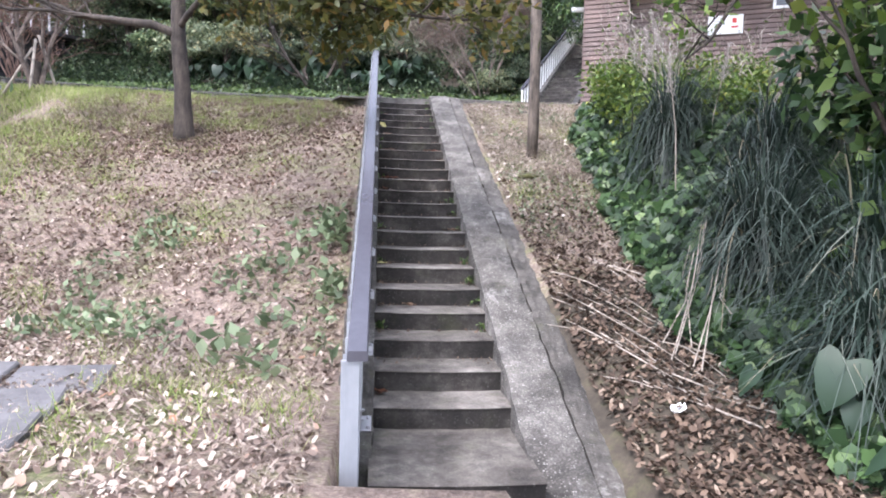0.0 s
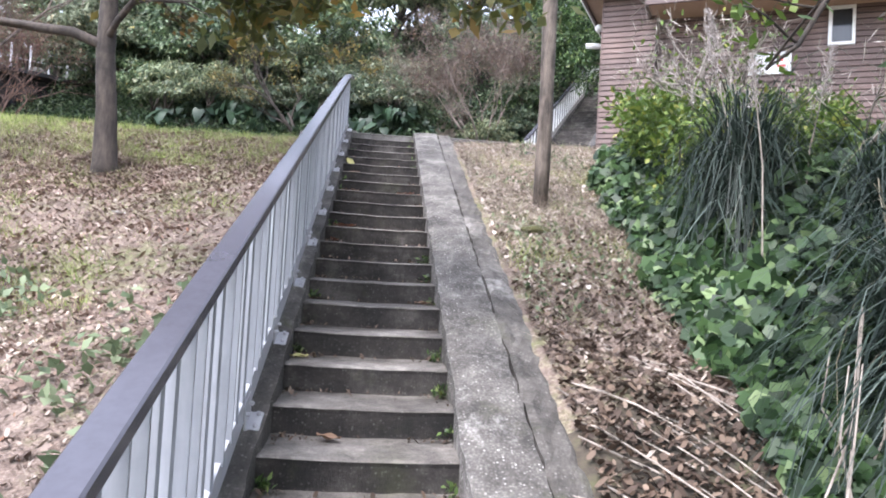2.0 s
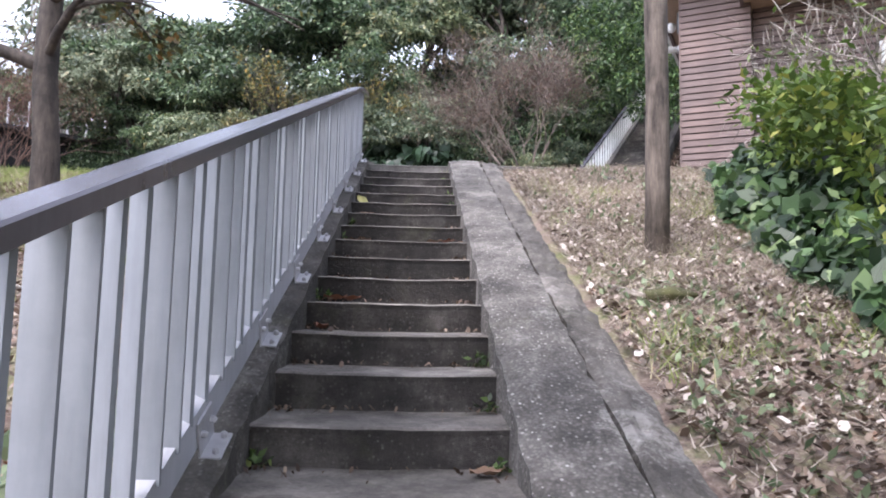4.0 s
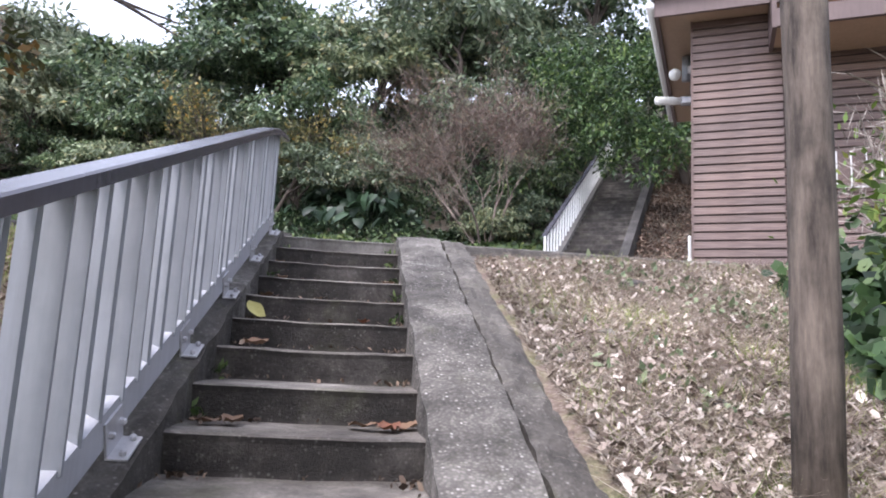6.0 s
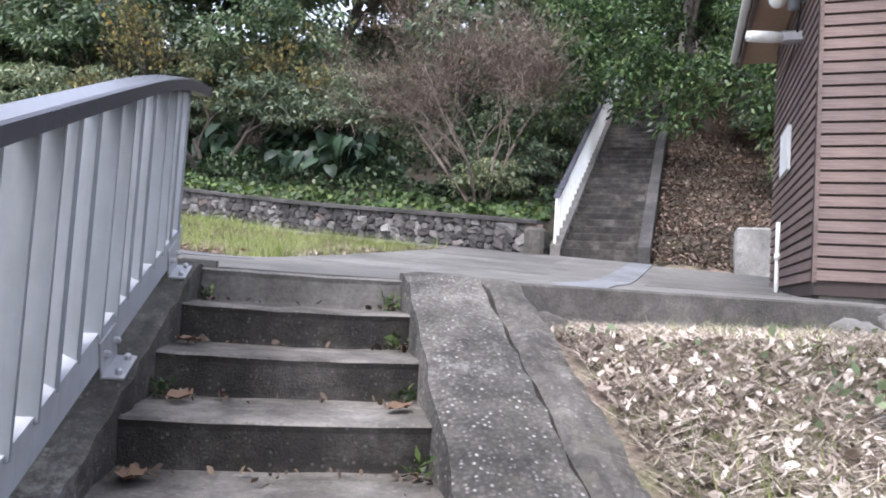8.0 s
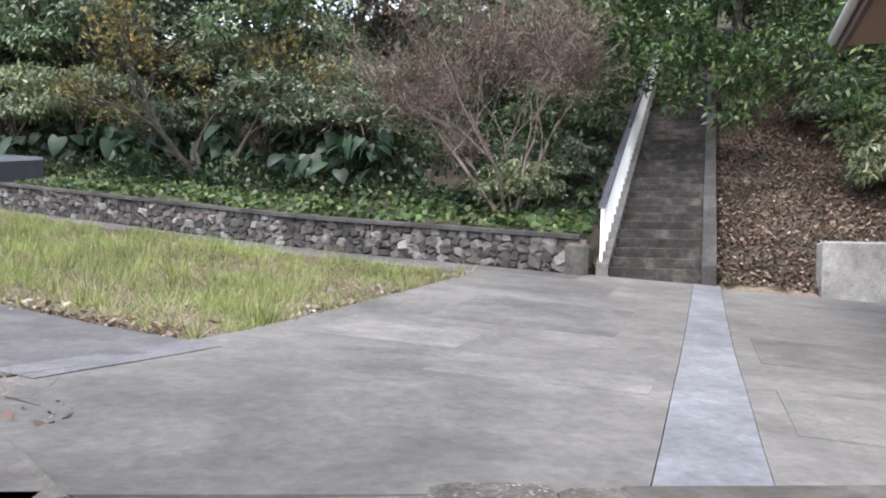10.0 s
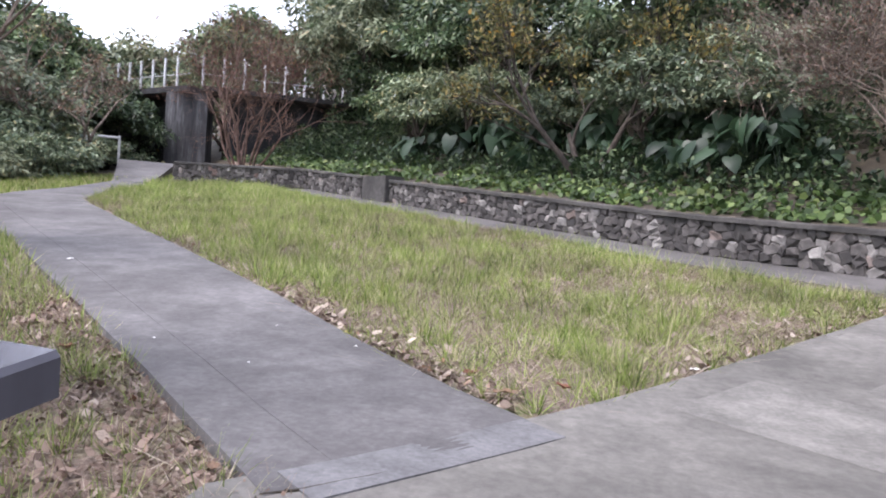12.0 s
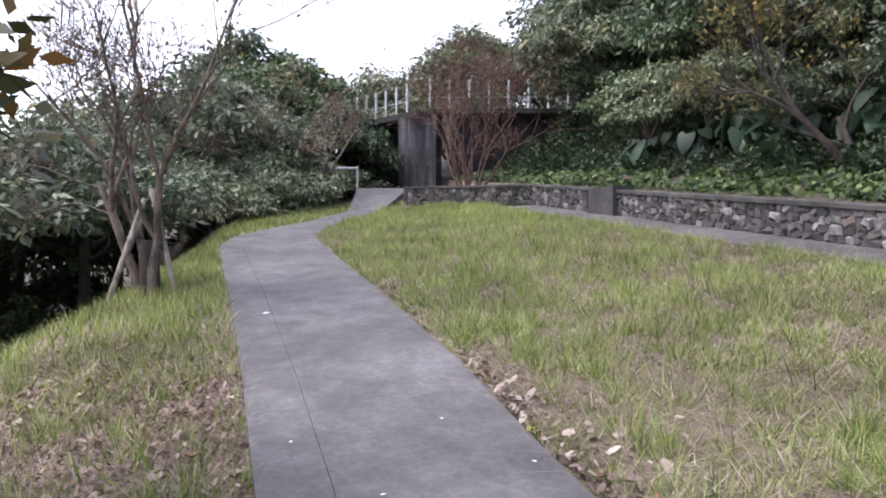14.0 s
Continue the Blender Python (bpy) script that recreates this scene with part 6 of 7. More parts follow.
# slim tree whose bare limb arches down over the bank
def arching_tree():
    rs, rnd = np.random.RandomState(171), random.Random(171)
    root = obj("tree", None, None, "slim tree with a dark limb arching over the bank", "tree")
    x, y = 5.7, 7.6
    z = float(land(x, y))
    line = [(x, y, z - 0.15), (5.55, 7.7, z + 0.9), (5.15, 7.9, 3.85), (4.85, 7.96, 4.25), (4.62, 8.02, 4.62), (4.4, 8.1, 4.6), (4.1, 8.05, 4.15), (3.86, 7.96, 3.79), (3.44, 7.71, 3.47)]
    out, tips = [tube(line, [0.06, 0.055, 0.048, 0.042, 0.036, 0.032, 0.026, 0.02, 0.007], 8)], []
    for i in (3, 4, 5, 6, 7, 7, 8):
        p = Vector(line[i])
        grow(rnd, p, (rnd.uniform(-1, 0.4), rnd.uniform(-0.7, 0.7), rnd.uniform(-0.1, 0.8)), rnd.uniform(0.4, 0.7), 0.014, 1, 0.5, 0.05, (2, 3), 0.6, out, tips, 5)
    obj("trunk", mesh_of("trunk", *join_tubes(out), M_BARK, True), root)
    twig_cloud(rs, tips, 2, 0.13, 0.085, M_BRIGHT, "leaves", root, 0.8)


arching_tree()
# dry stalks lying on the slope
rd = random.Random(121)
for i in range(26):
    x, y = rd.uniform(1.75, 2.6), rd.uniform(4.4, 6.6)
    a = rd.uniform(1.9, 2.7)
    ln = rd.uniform(0.4, 1.3)
    pts = []
    for k in range(5):
        t = (k / 4 - 0.5) * ln
        px, py = x + math.cos(a) * t, y + math.sin(a) * t + 0.03 * math.sin(3 * t + i)
        pts.append((px, py, float(land(px, py)) + 0.025 + 0.02 * math.sin(i + k)))
    v, f = tube(pts, [rd.uniform(0.003, 0.0065)] * 5, 5)
    obj("dry_stalk", mesh_of("dry_stalk", v, f, M_STAKE), None, "dry pale plant stalk lying on the slope", "stalk", "dry stalks")
for i in range(12):
    x, y = 2.55 + rd.uniform(-0.1, 0.25), 5.35 + rd.uniform(-0.15, 0.25)
    tx, ty = x - rd.uniform(-0.3, 0.35), y + rd.uniform(-0.4, 0.1)
    z = float(land(x, y))
    v, f = tube([(tx, ty, float(land(tx, ty)) + 0.02), (x, y, z + 0.35), (x + 0.1, y + 0.1, z + rd.uniform(0.5, 0.9))], [0.006, 0.005, 0.003], 5)
    obj("dry_stalk", mesh_of("dry_stalk", v, f, M_STAKE), None, "dry pale plant stalk leaning at the foot of the bank", "stalk", "dry stalks")

# ---- litter, grass ----
def litter():
    rs = np.random.RandomState(131)
    groups = []
    def field(n, x0, x1, y0, y1, test, size=(0.035, 0.09)):
        x, y = rs.uniform(x0, x1, n), rs.uniform(y0, y1, n)
        k = test(x, y)
        x, y = x[k], y[k]
        at = np.stack([x, y, land(x, y) + rs.uniform(0.004, 0.035, len(x))], 1)
        s = size[0] * 0.7 + (size[1] - size[0] * 0.7) * rs.uniform(0, 1, len(x)) ** 2
        groups.append(flat_leaves(rs, at, s))
    def flat_leaves(rs, at, s):
        n = len(at)
        a = rs.uniform(0, 2 * np.pi, n)
        d = np.stack([np.cos(a), np.sin(a), rs.normal(0.25, 0.25, n)], 1)
        w = np.stack([-np.sin(a), np.cos(a), rs.normal(0, 0.35, n)], 1)
        L = s[:, None]
        wd = rs.uniform(0.16, 0.36, n)[:, None]
        up = np.array((0, 0, 0.009))
        return np.stack([at - d * L * 0.5, at - d * L * 0.22 + w * L * wd, at + d * L * 0.2 + w * L * wd * 0.85 + up, at + d * L * 0.5 + up, at + d * L * 0.16 - w * L * wd + up, at - d * L * 0.26 - w * L * wd * 0.8], 1).reshape(-1, 3)
    left = lambda x, y: (rs.uniform(0, 1, len(x)) < np.clip(0.62 + 0.45 * wobble(x, y, 0.8, 4.0), 0.12, 1))
    field(46000, -5.5, -0.28, 1.5, 8.0, left, (0.022, 0.068))
    fade = lambda x, y: rs.uniform(0, 1, len(x)) < np.clip(0.5 + 0.5 * wobble(x, y, 0.8, 4.0), 0.05, 1) * smooth(-11, -6, x) * smooth(9, 6.5, x) * smooth(-4, 0, y)
    field(9000, -11, -5.5, -4, 10.5, fade, (0.03, 0.08))
    field(9000, -5.5, 2.6, -4, 1.5, fade, (0.03, 0.08))
    field(4000, -0.28, 1.54, 0.0, 2.2, fade, (0.025, 0.07))
    field(30000, -8.5, -0.28, 8.0, 14.6, lambda x, y: rs.uniform(0, 1, len(x)) < (0.6 + 0.4 * wobble(x, y, 0.9)) * smooth(-8.5, -6, x + 0.8 * wobble(x, y, 1.2)), (0.022, 0.07))
    field(17000, 1.54, 4.2, -1.0, 9.2, lambda x, y: (rs.uniform(0, 1, len(x)) < 0.05 + 0.9 * smooth(5.4, 8.2, y)) & (x < bank_edge(y) + 0.2), (0.025, 0.07))
    upper = len(groups)
    field(150000, 1.54, 8.5, 7.6, 13.44, lambda x, y: (x < bank_edge(y) + 1.5) & (rs.uniform(0, 1, len(x)) < (0.7 + 0.35 * wobble(x, y, 1.4)) * (0.25 + 0.75 * smooth(8.2, 10.2, y))), (0.012, 0.062))
    obj("leaf_litter", quads_mesh("leaf_litter", groups.pop(upper), 6, M_PALELEAF), None, "pale dry leaves covering the slope below the ledge", "leaf litter", kind="stuff")
    n = 30000
    x, y = rs.uniform(-8.5, -0.28, n), rs.uniform(6.0, 14.4, n)
    d = (x + 0.95) * -0.47 + (y - 14.95) * -0.883
    k = (d > 0.04) & (rs.uniform(0, 1, n) < (0.55 + 0.5 * wobble(x, y, 0.7, 1.0)) * smooth(-8.5, -6, x + 0.8 * wobble(x, y, 1.2)) * smooth(5.8, 8.5, y))
    x, y = x[k], y[k]
    red = flat_leaves(rs, np.stack([x, y, land(x, y) + rs.uniform(0.004, 0.05, len(x))], 1), rs.uniform(0.03, 0.08, len(x)))
    obj("leaf_litter", quads_mesh("leaf_litter", red, 6, M_BROWNLEAF), None, "reddish brown leaves covering the upper embankment", "leaf litter", kind="stuff")
    n = 40000
    x, y = rs.uniform(1.0, 4.2, n), rs.uniform(-1.5, 9.0, n)
    k = (x < bank_edge(y) + 0.3) & ((x > 1.54) | (y < 2.0)) & (rs.uniform(0, 1, n) < (1.15 - smooth(5.2, 8.8, y) * 0.95) * smooth(-1.5, 1.5, y))
    x, y = x[k], y[k]
    damp = flat_leaves(rs, np.stack([x, y, land(x, y) + rs.uniform(0.006, 0.04, len(x))], 1), rs.uniform(0.025, 0.07, len(x)))
    obj("leaf_litter", quads_mesh("leaf_litter", damp, 6, M_WETLEAF), None, "damp brown leaves below the overgrown bank", "leaf litter", kind="stuff")
    k = rs.randint(0, NTOP, 900)
    side = rs.uniform(0, 1, 900)
    x = np.where(side < 0.4, 0.02 + rs.exponential(0.07, 900), np.where(side < 0.7, 0.93 - rs.exponential(0.06, 900), rs.uniform(0.05, 0.9, 900)))
    x = np.clip(x, 0.015, 0.935)
    y = Y0 + k * TREAD + TREAD - 0.03 - np.minimum(rs.exponential(0.05, 900), 0.3)
    crumbs = flat_leaves(rs, np.stack([x, y, Z0 + k * RISE + rs.uniform(0.006, 0.02, 900)], 1), 0.012 + 0.035 * rs.uniform(0, 1, 900) ** 2)
    obj("leaf_litter", quads_mesh("leaf_litter", crumbs, 6, M_WETLEAF), None, "leaf crumbs gathered at the back of the stair treads", "leaf litter", kind="stuff")
    k = np.repeat(rs.randint(0, NTOP, 26), 16)
    x = np.repeat(np.where(rs.uniform(0, 1, 26) < 0.6, 0.9, 0.04), 16) + rs.normal(0, 0.022, 416)
    at = np.stack([np.clip(x, 0.015, 0.935), Y0 + k * TREAD + TREAD - 0.05 + rs.normal(0, 0.015, 416), Z0 + k * RISE + rs.uniform(0.005, 0.06, 416)], 1)
    obj("weeds", quads_mesh("weeds", leaf_faces(rs, at, 0.045, 0.022, np.array((0, -0.3, 0.5)), 0.7), 4, M_HERB), None, "small green weeds rooted in the corners of the steps", "weeds", kind="stuff")
    # leaf-covered slope beside the far stairs
    n = 30000
    a, b = rs.uniform(0.1, 12, n), rs.uniform(1.52, 5.2, n)
    x, y = FAR_A.x + U.x * a + V.x * b, FAR_A.y + U.y * a + V.y * b
    damp = flat_leaves(rs, np.stack([x, y, land(x, y) + rs.uniform(0.004, 0.05, n)], 1), rs.uniform(0.03, 0.09, n))
    obj("leaf_litter", quads_mesh("leaf_litter", damp, 6, M_BROWNLEAF), None, "damp brown fallen leaves on the bank beside the far stairs", "leaf litter", kind="stuff")
    # leaves caught along the lawn's edges
    n = 800
    x = -0.35 - rs.exponential(2.6, n)
    x = x[x > -9]
    y = np.interp(-x, [-p[0] for p in PATH_R], [p[1] for p in PATH_R]) + 0.03 + rs.exponential(0.16, len(x))
    a = rs.uniform(-5.6, -1.2, 230)
    q = lawn_b - 0.03 - rs.exponential(0.16, 230)
    x, y = np.concatenate([x, FAR_A.x + U.x * a + V.x * q]), np.concatenate([y, FAR_A.y + U.y * a + V.y * q])
    edge = flat_leaves(rs, np.stack([x, y, plateau(x, y) + rs.uniform(0.02, 0.06, len(x))], 1), 0.025 + 0.06 * rs.uniform(0, 1, len(x)) ** 2)
    obj("leaf_litter", quads_mesh("leaf_litter", edge, 6, M_DRY), None, "brown leaves caught along the edges of the lawn", "leaf litter", kind="stuff")
    # verge beside the footpath
    field(9000, -6.5, -0.7, 12.6, 17.5, lambda x, y: (verge(x, y) > 0.03) & (x < -0.75) & (wobble(x, y, 0.9) > -0.6), (0.025, 0.075))
    n = 21000
    x, y = rs.uniform(-6.5, -0.66, n), rs.uniform(11.5, 17.0, n)
    d = (x + 0.95) * -0.47 + (y - 14.95) * -0.883
    k = (verge(x, y) > 0.01) & (x < -0.72) & (rs.uniform(0, 1, n) < smooth(-6.5, -5, x)) & ((wobble(x, y, 1.2, 5.0) + 0.25 * (d - 0.4) > -0.35) | (d < 0.5))
    x, y = x[k], y[k]
    brown = flat_leaves(rs, np.stack([x, y, land(x, y) + rs.uniform(0.006, 0.045, len(x))], 1), 0.02 + 0.05 * rs.uniform(0, 1, len(x)) ** 1.5)
    obj("leaf_litter", quads_mesh("leaf_litter", brown, 6, M_BROWNLEAF), None, "dark brown fallen leaves on the verge of the footpath", "leaf litter", kind="stuff")
    obj("leaf_litter", quads_mesh("leaf_litter", np.concatenate(groups), 6, M_DRY), None, "fallen brown and pale dry leaves scattered on the slopes", "leaf litter", kind="stuff")


litter()


def between_edges(rs, n):
    """Random places on the lawn between the footpath and the wall walk."""
    x, y = rs.uniform(-15.5, 3, n), rs.uniform(15.8, 31.5, n)
    yr = np.interp(-x, [-p[0] for p in PATH_R], [p[1] for p in PATH_R])
    b = (x - FAR_A.x) * V.x + (y - FAR_A.y) * V.y
    front = -wall_behind(x, y)
    k = (y > yr + 0.03) & (b < lawn_b - 0.02) & (front > 1.3) & ((x > -14.0) | (y > 27))
    return x[k], y[k]


def lawns():
    rs = np.random.RandomState(141)
    def green(x, y):
        """How green the lawn is: worn straw patches between the tufts."""
        return np.clip(0.52 + 0.3 * wobble(x, y, 0.55, 1.0) + 0.5 * wobble(x, y, 2.3, 4.0) + 0.55 * wobble(x, y, 6.5, 2.0), 0.0, 1.0)

    x, y = between_edges(rs, 100000)
    dist = np.hypot(x - 0.3, y - 14.2)
    keep = rs.uniform(0, 1, len(x)) < np.clip(0.85 - dist * 0.02, 0.45, 1) * (0.22 + 0.78 * np.clip(green(x, y) + 0.02 * dist, 0, 1))
    x, y = x[keep], y[keep]
    tx0, ty0 = between_edges(rs, 23000)
    near = rs.uniform(0, 1, len(tx0)) < green(tx0, ty0) ** 1.8 + 0.03 + 0.012 * np.hypot(tx0, ty0 - 14)
    tx0, ty0 = tx0[near], ty0[near]
    cnt = 26
    ox, oy = rs.normal(0, 0.055, len(tx0) * cnt), rs.normal(0, 0.05, len(tx0) * cnt)
    tall = rs.uniform(0.4, 1.0, len(tx0)) + 0.8 * (rs.uniform(0, 1, len(tx0)) < 0.16)
    big = np.repeat(tall, cnt)
    flat = len(x)
    x = np.concatenate([x, np.repeat(tx0, cnt) + ox * big])
    y = np.concatenate([y, np.repeat(ty0, cnt) + oy * big])
    away = np.concatenate([np.zeros((flat, 3)), np.stack([ox * 1.5, oy * 1.5, -np.hypot(ox, oy) * 0.4], 1)])
    big = np.concatenate([np.zeros(flat), big])
    yr = np.interp(-x, [-p[0] for p in PATH_R], [p[1] for p in PATH_R])
    ok = (y > yr + 0.02) & ((x - FAR_A.x) * V.x + (y - FAR_A.y) * V.y < lawn_b - 0.01)
    tuft, away = big[ok], away[ok]
    x, y = x[ok], y[ok]
    h = 0.045 + 0.035 * np.clip(wobble(x, y, 2.2, 3.0) + 0.3, 0, 1) + 0.115 * tuft
    co = blade_faces(rs, np.stack([x, y, land(x, y)], 1), h, np.clip(0.0055 + 0.0006 * np.hypot(x, y - 14), 0.006, 0.015), np.where(tuft > 0, 0.25, 0.6), away)
    obj("lawn_grass", quads_mesh("lawn_grass", co, 3, M_GRASS), None, "rough lawn of green and straw-coloured grass", "grass", kind="stuff")
    # dry thatch in the lawn and on the verge
    x, y = between_edges(rs, 330000)
    keep = (rs.uniform(0, 1, len(x)) < 1.2 - green(x, y)) & (np.hypot(x, y - 15) < 15)
    x, y = x[keep], y[keep]
    co = blade_faces(rs, np.stack([x, y, land(x, y) + 0.006 + 0.04 * rs.uniform(0, 1, len(x)) ** 2], 1), 0.075, np.clip(0.0035 + 0.0005 * np.hypot(x, y - 14), 0.004, 0.011), 2.2)
    n = 52000
    vx, vy = rs.uniform(-13, -0.5, n), rs.uniform(12.4, 22.5, n)
    d = (vx + 0.95) * -0.47 + (vy - 14.95) * -0.883
    yl = np.interp(-vx, [-p[0] for p in PATH_L], [p[1] for p in PATH_L])
    ok = (vy < yl - 0.02) & (d < 4.5) & (vx < -0.45)
    tx, ty = vx[ok], vy[ok]
    dry = wobble(tx, ty, 1.0, 2.0) > -0.6
    co2 = blade_faces(rs, np.stack([tx[dry], ty[dry], land(tx[dry], ty[dry]) + 0.01], 1), 0.07, 0.006, 2.0)
    M_THATCH = island_leaf("dry_thatch", [(0.0, (0.05, 0.035, 0.025)), (0.35, (0.19, 0.14, 0.105)), (0.75, (0.37, 0.3, 0.23)), (1.0, (0.56, 0.49, 0.39))], 0.8, 0.1)
    obj("dry_thatch", quads_mesh("dry_thatch", np.concatenate([co, co2]), 3, M_THATCH), None, "dry straw-coloured thatch between the grass", "dry grass", kind="stuff")
    far = np.hypot(tx, ty - 15)
    g = rs.uniform(0, 1, len(tx)) < np.clip(0.12 + 0.8 * wobble(tx, ty, 1.7, 6.0) + 0.07 * (far - 3), 0.03, 1)
    gx_, gy_ = tx[g], ty[g]
    co3 = blade_faces(rs, np.stack([gx_, gy_, land(gx_, gy_)], 1), 0.14, np.clip(0.004 + 0.0011 * far[g], 0.004, 0.02), 0.45)
    # tufts on the slopes
    cx, cy = rs.uniform(-8.5, -0.4, 1100), rs.uniform(1.0, 14.0, 1100)
    k = wobble(cx, cy, 0.7, 7.0) > 0.25
    cx, cy = cx[k], cy[k]
    cx2, cy2 = rs.uniform(1.6, 6.5, 620), rs.uniform(8.0, 13.3, 620)
    k = (cx2 < bank_edge(cy2)) & (rs.uniform(0, 1, 620) < 0.3 + 0.4 * wobble(cx2, cy2, 1.2, 3.0))
    cx, cy = np.concatenate([cx, cx2[k]]), np.concatenate([cy, cy2[k]])
    px = np.repeat(cx, 34) + rs.normal(0, 0.1, len(cx) * 34)
    py = np.repeat(cy, 34) + rs.normal(0, 0.1, len(cx) * 34)
    ok = ((px < -0.28) | (px > 1.56)) & (py < 13.4)
    px, py = px[ok], py[ok]
    co4 = blade_faces(rs, np.stack([px, py, land(px, py)], 1), 0.1, 0.007, 0.6)
    n = 42000
    ex, ey = rs.uniform(-12, -3.6, n), rs.uniform(7.5, 14.2, n)
    k = rs.uniform(0, 1, n) < smooth(-4.2, -7.5, ex + 1.1 * wobble(ex, ey, 0.9, 3.0)) * smooth(7.3, 9.5, ey)
    ex, ey = ex[k], ey[k]
    co4 = np.concatenate([co4, blade_faces(rs, np.stack([ex, ey, land(ex, ey)], 1), 0.13, 0.012, 0.5)])
    # straw and stems lying on the slopes
    n = 52000
    lx_, ly_ = rs.uniform(-7.5, -0.3, n), rs.uniform(1.0, 13.6, n)
    k = rs.uniform(0, 1, n) < (0.6 + 0.5 * wobble(lx_, ly_, 1.3, 9.0)) * smooth(-7.5, -5.5, lx_) * smooth(0.5, 3, ly_)
    rx_, ry_ = rs.uniform(1.54, 7.5, 110000), rs.uniform(6.8, 13.44, 110000)
    k2 = (rx_ < bank_edge(ry_) + 1.2) & (rs.uniform(0, 1, 110000) < 0.3 + 0.7 * smooth(7.5, 10.0, ry_))
    rx_, ry_ = rx_[k2], ry_[k2]
    M_STRAW = island_leaf("pale_straw", [(0.0, (0.17, 0.135, 0.105)), (0.4, (0.38, 0.32, 0.26)), (0.8, (0.55, 0.485, 0.41)), (1.0, (0.62, 0.56, 0.48))], 0.75, 0.1)
    obj("dry_straw", quads_mesh("dry_straw", blade_faces(rs, np.stack([rx_, ry_, land(rx_, ry_) + 0.012 + 0.02 * rs.uniform(0, 1, len(rx_))], 1), 0.045, 0.006, 2.4), 3, M_STRAW), None, "pale straw and leaf fragments matting the slope below the ledge", "dry grass", kind="stuff")
    lx_, ly_ = lx_[k], ly_[k]
    co7 = blade_faces(rs, np.stack([lx_, ly_, land(lx_, ly_) + 0.012], 1), 0.04, 0.007, 2.4)
    n = 30000
    vx, vy = rs.uniform(-6.5, -0.7, n), rs.uniform(12.2, 17.6, n)
    d = (vx + 0.95) * -0.47 + (vy - 14.95) * -0.883
    k = (verge(vx, vy) > 0.02) & (d < 3.2) & (rs.uniform(0, 1, n) < 0.75 + 0.5 * wobble(vx, vy, 1.4, 3.0))
    vx, vy = vx[k], vy[k]
    co7 = np.concatenate([co7, blade_faces(rs, np.stack([vx, vy, land(vx, vy) + 0.02], 1), 0.05, 0.005, 2.2)])
    obj("dry_thatch", quads_mesh("dry_thatch", co7, 3, M_DRY), None, "dry straw and stems lying among the fallen leaves", "dry grass", kind="stuff")
    # low green shoots between the leaves
    n = 30000
    lx_, ly_ = rs.uniform(-7.5, -0.3, n), rs.uniform(1.0, 13.6, n)
    k = rs.uniform(0, 1, n) < np.clip(0.1 + 0.55 * wobble(lx_, ly_, 0.9, 5.5), 0, 1) * smooth(-7.5, -5.5, lx_)
    rx_, ry_ = rs.uniform(1.6, 5.0, 14000), rs.uniform(7.0, 13.4, 14000)
    k2 = (rx_ < bank_edge(ry_) + 0.2) & (rs.uniform(0, 1, 14000) < np.clip(0.4 + 0.5 * wobble(rx_, ry_, 1.6, 5.5), 0, 1))
    lx_, ly_ = np.concatenate([lx_[k], rx_[k2]]), np.concatenate([ly_[k], ry_[k2]])
    n = 700
    vx, vy = rs.uniform(-6.5, -0.75, n), rs.uniform(12.4, 17.6, n)
    d = (vx + 0.95) * -0.47 + (vy - 14.95) * -0.883
    k = (verge(vx, vy) > 0.03) & (d < 2.6)
    vx, vy = np.repeat(vx[k], 30), np.repeat(vy[k], 30)
    ox, oy = rs.normal(0, 0.045, len(vx)), rs.normal(0, 0.045, len(vx))
    co9 = blade_faces(rs, np.stack([vx + ox, vy + oy, land(vx + ox, vy + oy)], 1), 0.13, 0.006, 0.3, np.stack([ox, oy, 0 * ox], 1))
    co8 = blade_faces(rs, np.stack([lx_, ly_, land(lx_, ly_)], 1), 0.05, 0.007, 0.9)
    # crest of the embankment
    n = 50000
    ex, ey = rs.uniform(-15, -3, n), rs.uniform(12, 21, n)
    d = (ex + 0.95) * -0.47 + (ey - 14.95) * -0.883
    yl = np.interp(-ex, [-p[0] for p in PATH_L], [p[1] for p in PATH_L])
    ok = (ey < yl - 0.05) & (d < 0.9 + 0.28 * np.clip(-ex - 2.5, 0, 9)) & (rs.uniform(0, 1, n) < 0.08 + 0.92 * smooth(-4.5, -8.5, ex + 0.8 * wobble(ex, ey, 1.3, 2.0)))
    ex, ey = ex[ok], ey[ok]
    co5 = blade_faces(rs, np.stack([ex, ey, land(ex, ey)], 1), 0.16, 0.016, 0.4)
    obj("verge_grass", quads_mesh("verge_grass", np.concatenate([co3, co4, co5, co8, co9]), 3, M_GRASS), None, "tufts of fresh grass on the verge and the slopes", "grass", kind="stuff")
    # grass between the footpath bend and the thicket
    n = 60000
    wx, wy = rs.uniform(-23, -10, n), rs.uniform(17.5, 33, n)
    edge = np.interp(wy, [p[1] for p in PATH_L], [p[0] for p in PATH_L])
    k = (wx < edge - 0.04) & (wx > edge - 2.6) & (wy > 17.8)
    wx, wy = wx[k], wy[k]
    co6 = blade_faces(rs, np.stack([wx, wy, land(wx, wy)], 1), 0.16, 0.026, 0.4)
    obj("verge_grass", quads_mesh("verge_grass", co6, 3, M_GRASS), None, "fresh grass along the bend of the footpath", "grass", kind="stuff")
    # weeds beside the rail
    n = 1500
    wx, wy = rs.uniform(-3.2, -0.35, n), rs.uniform(5.6, 9.0, n)
    k = (wobble(wx, wy, 1.0, 8.0) + 0.25 * (wx > -1.3) > 0.2)
    wx, wy = wx[k], wy[k]
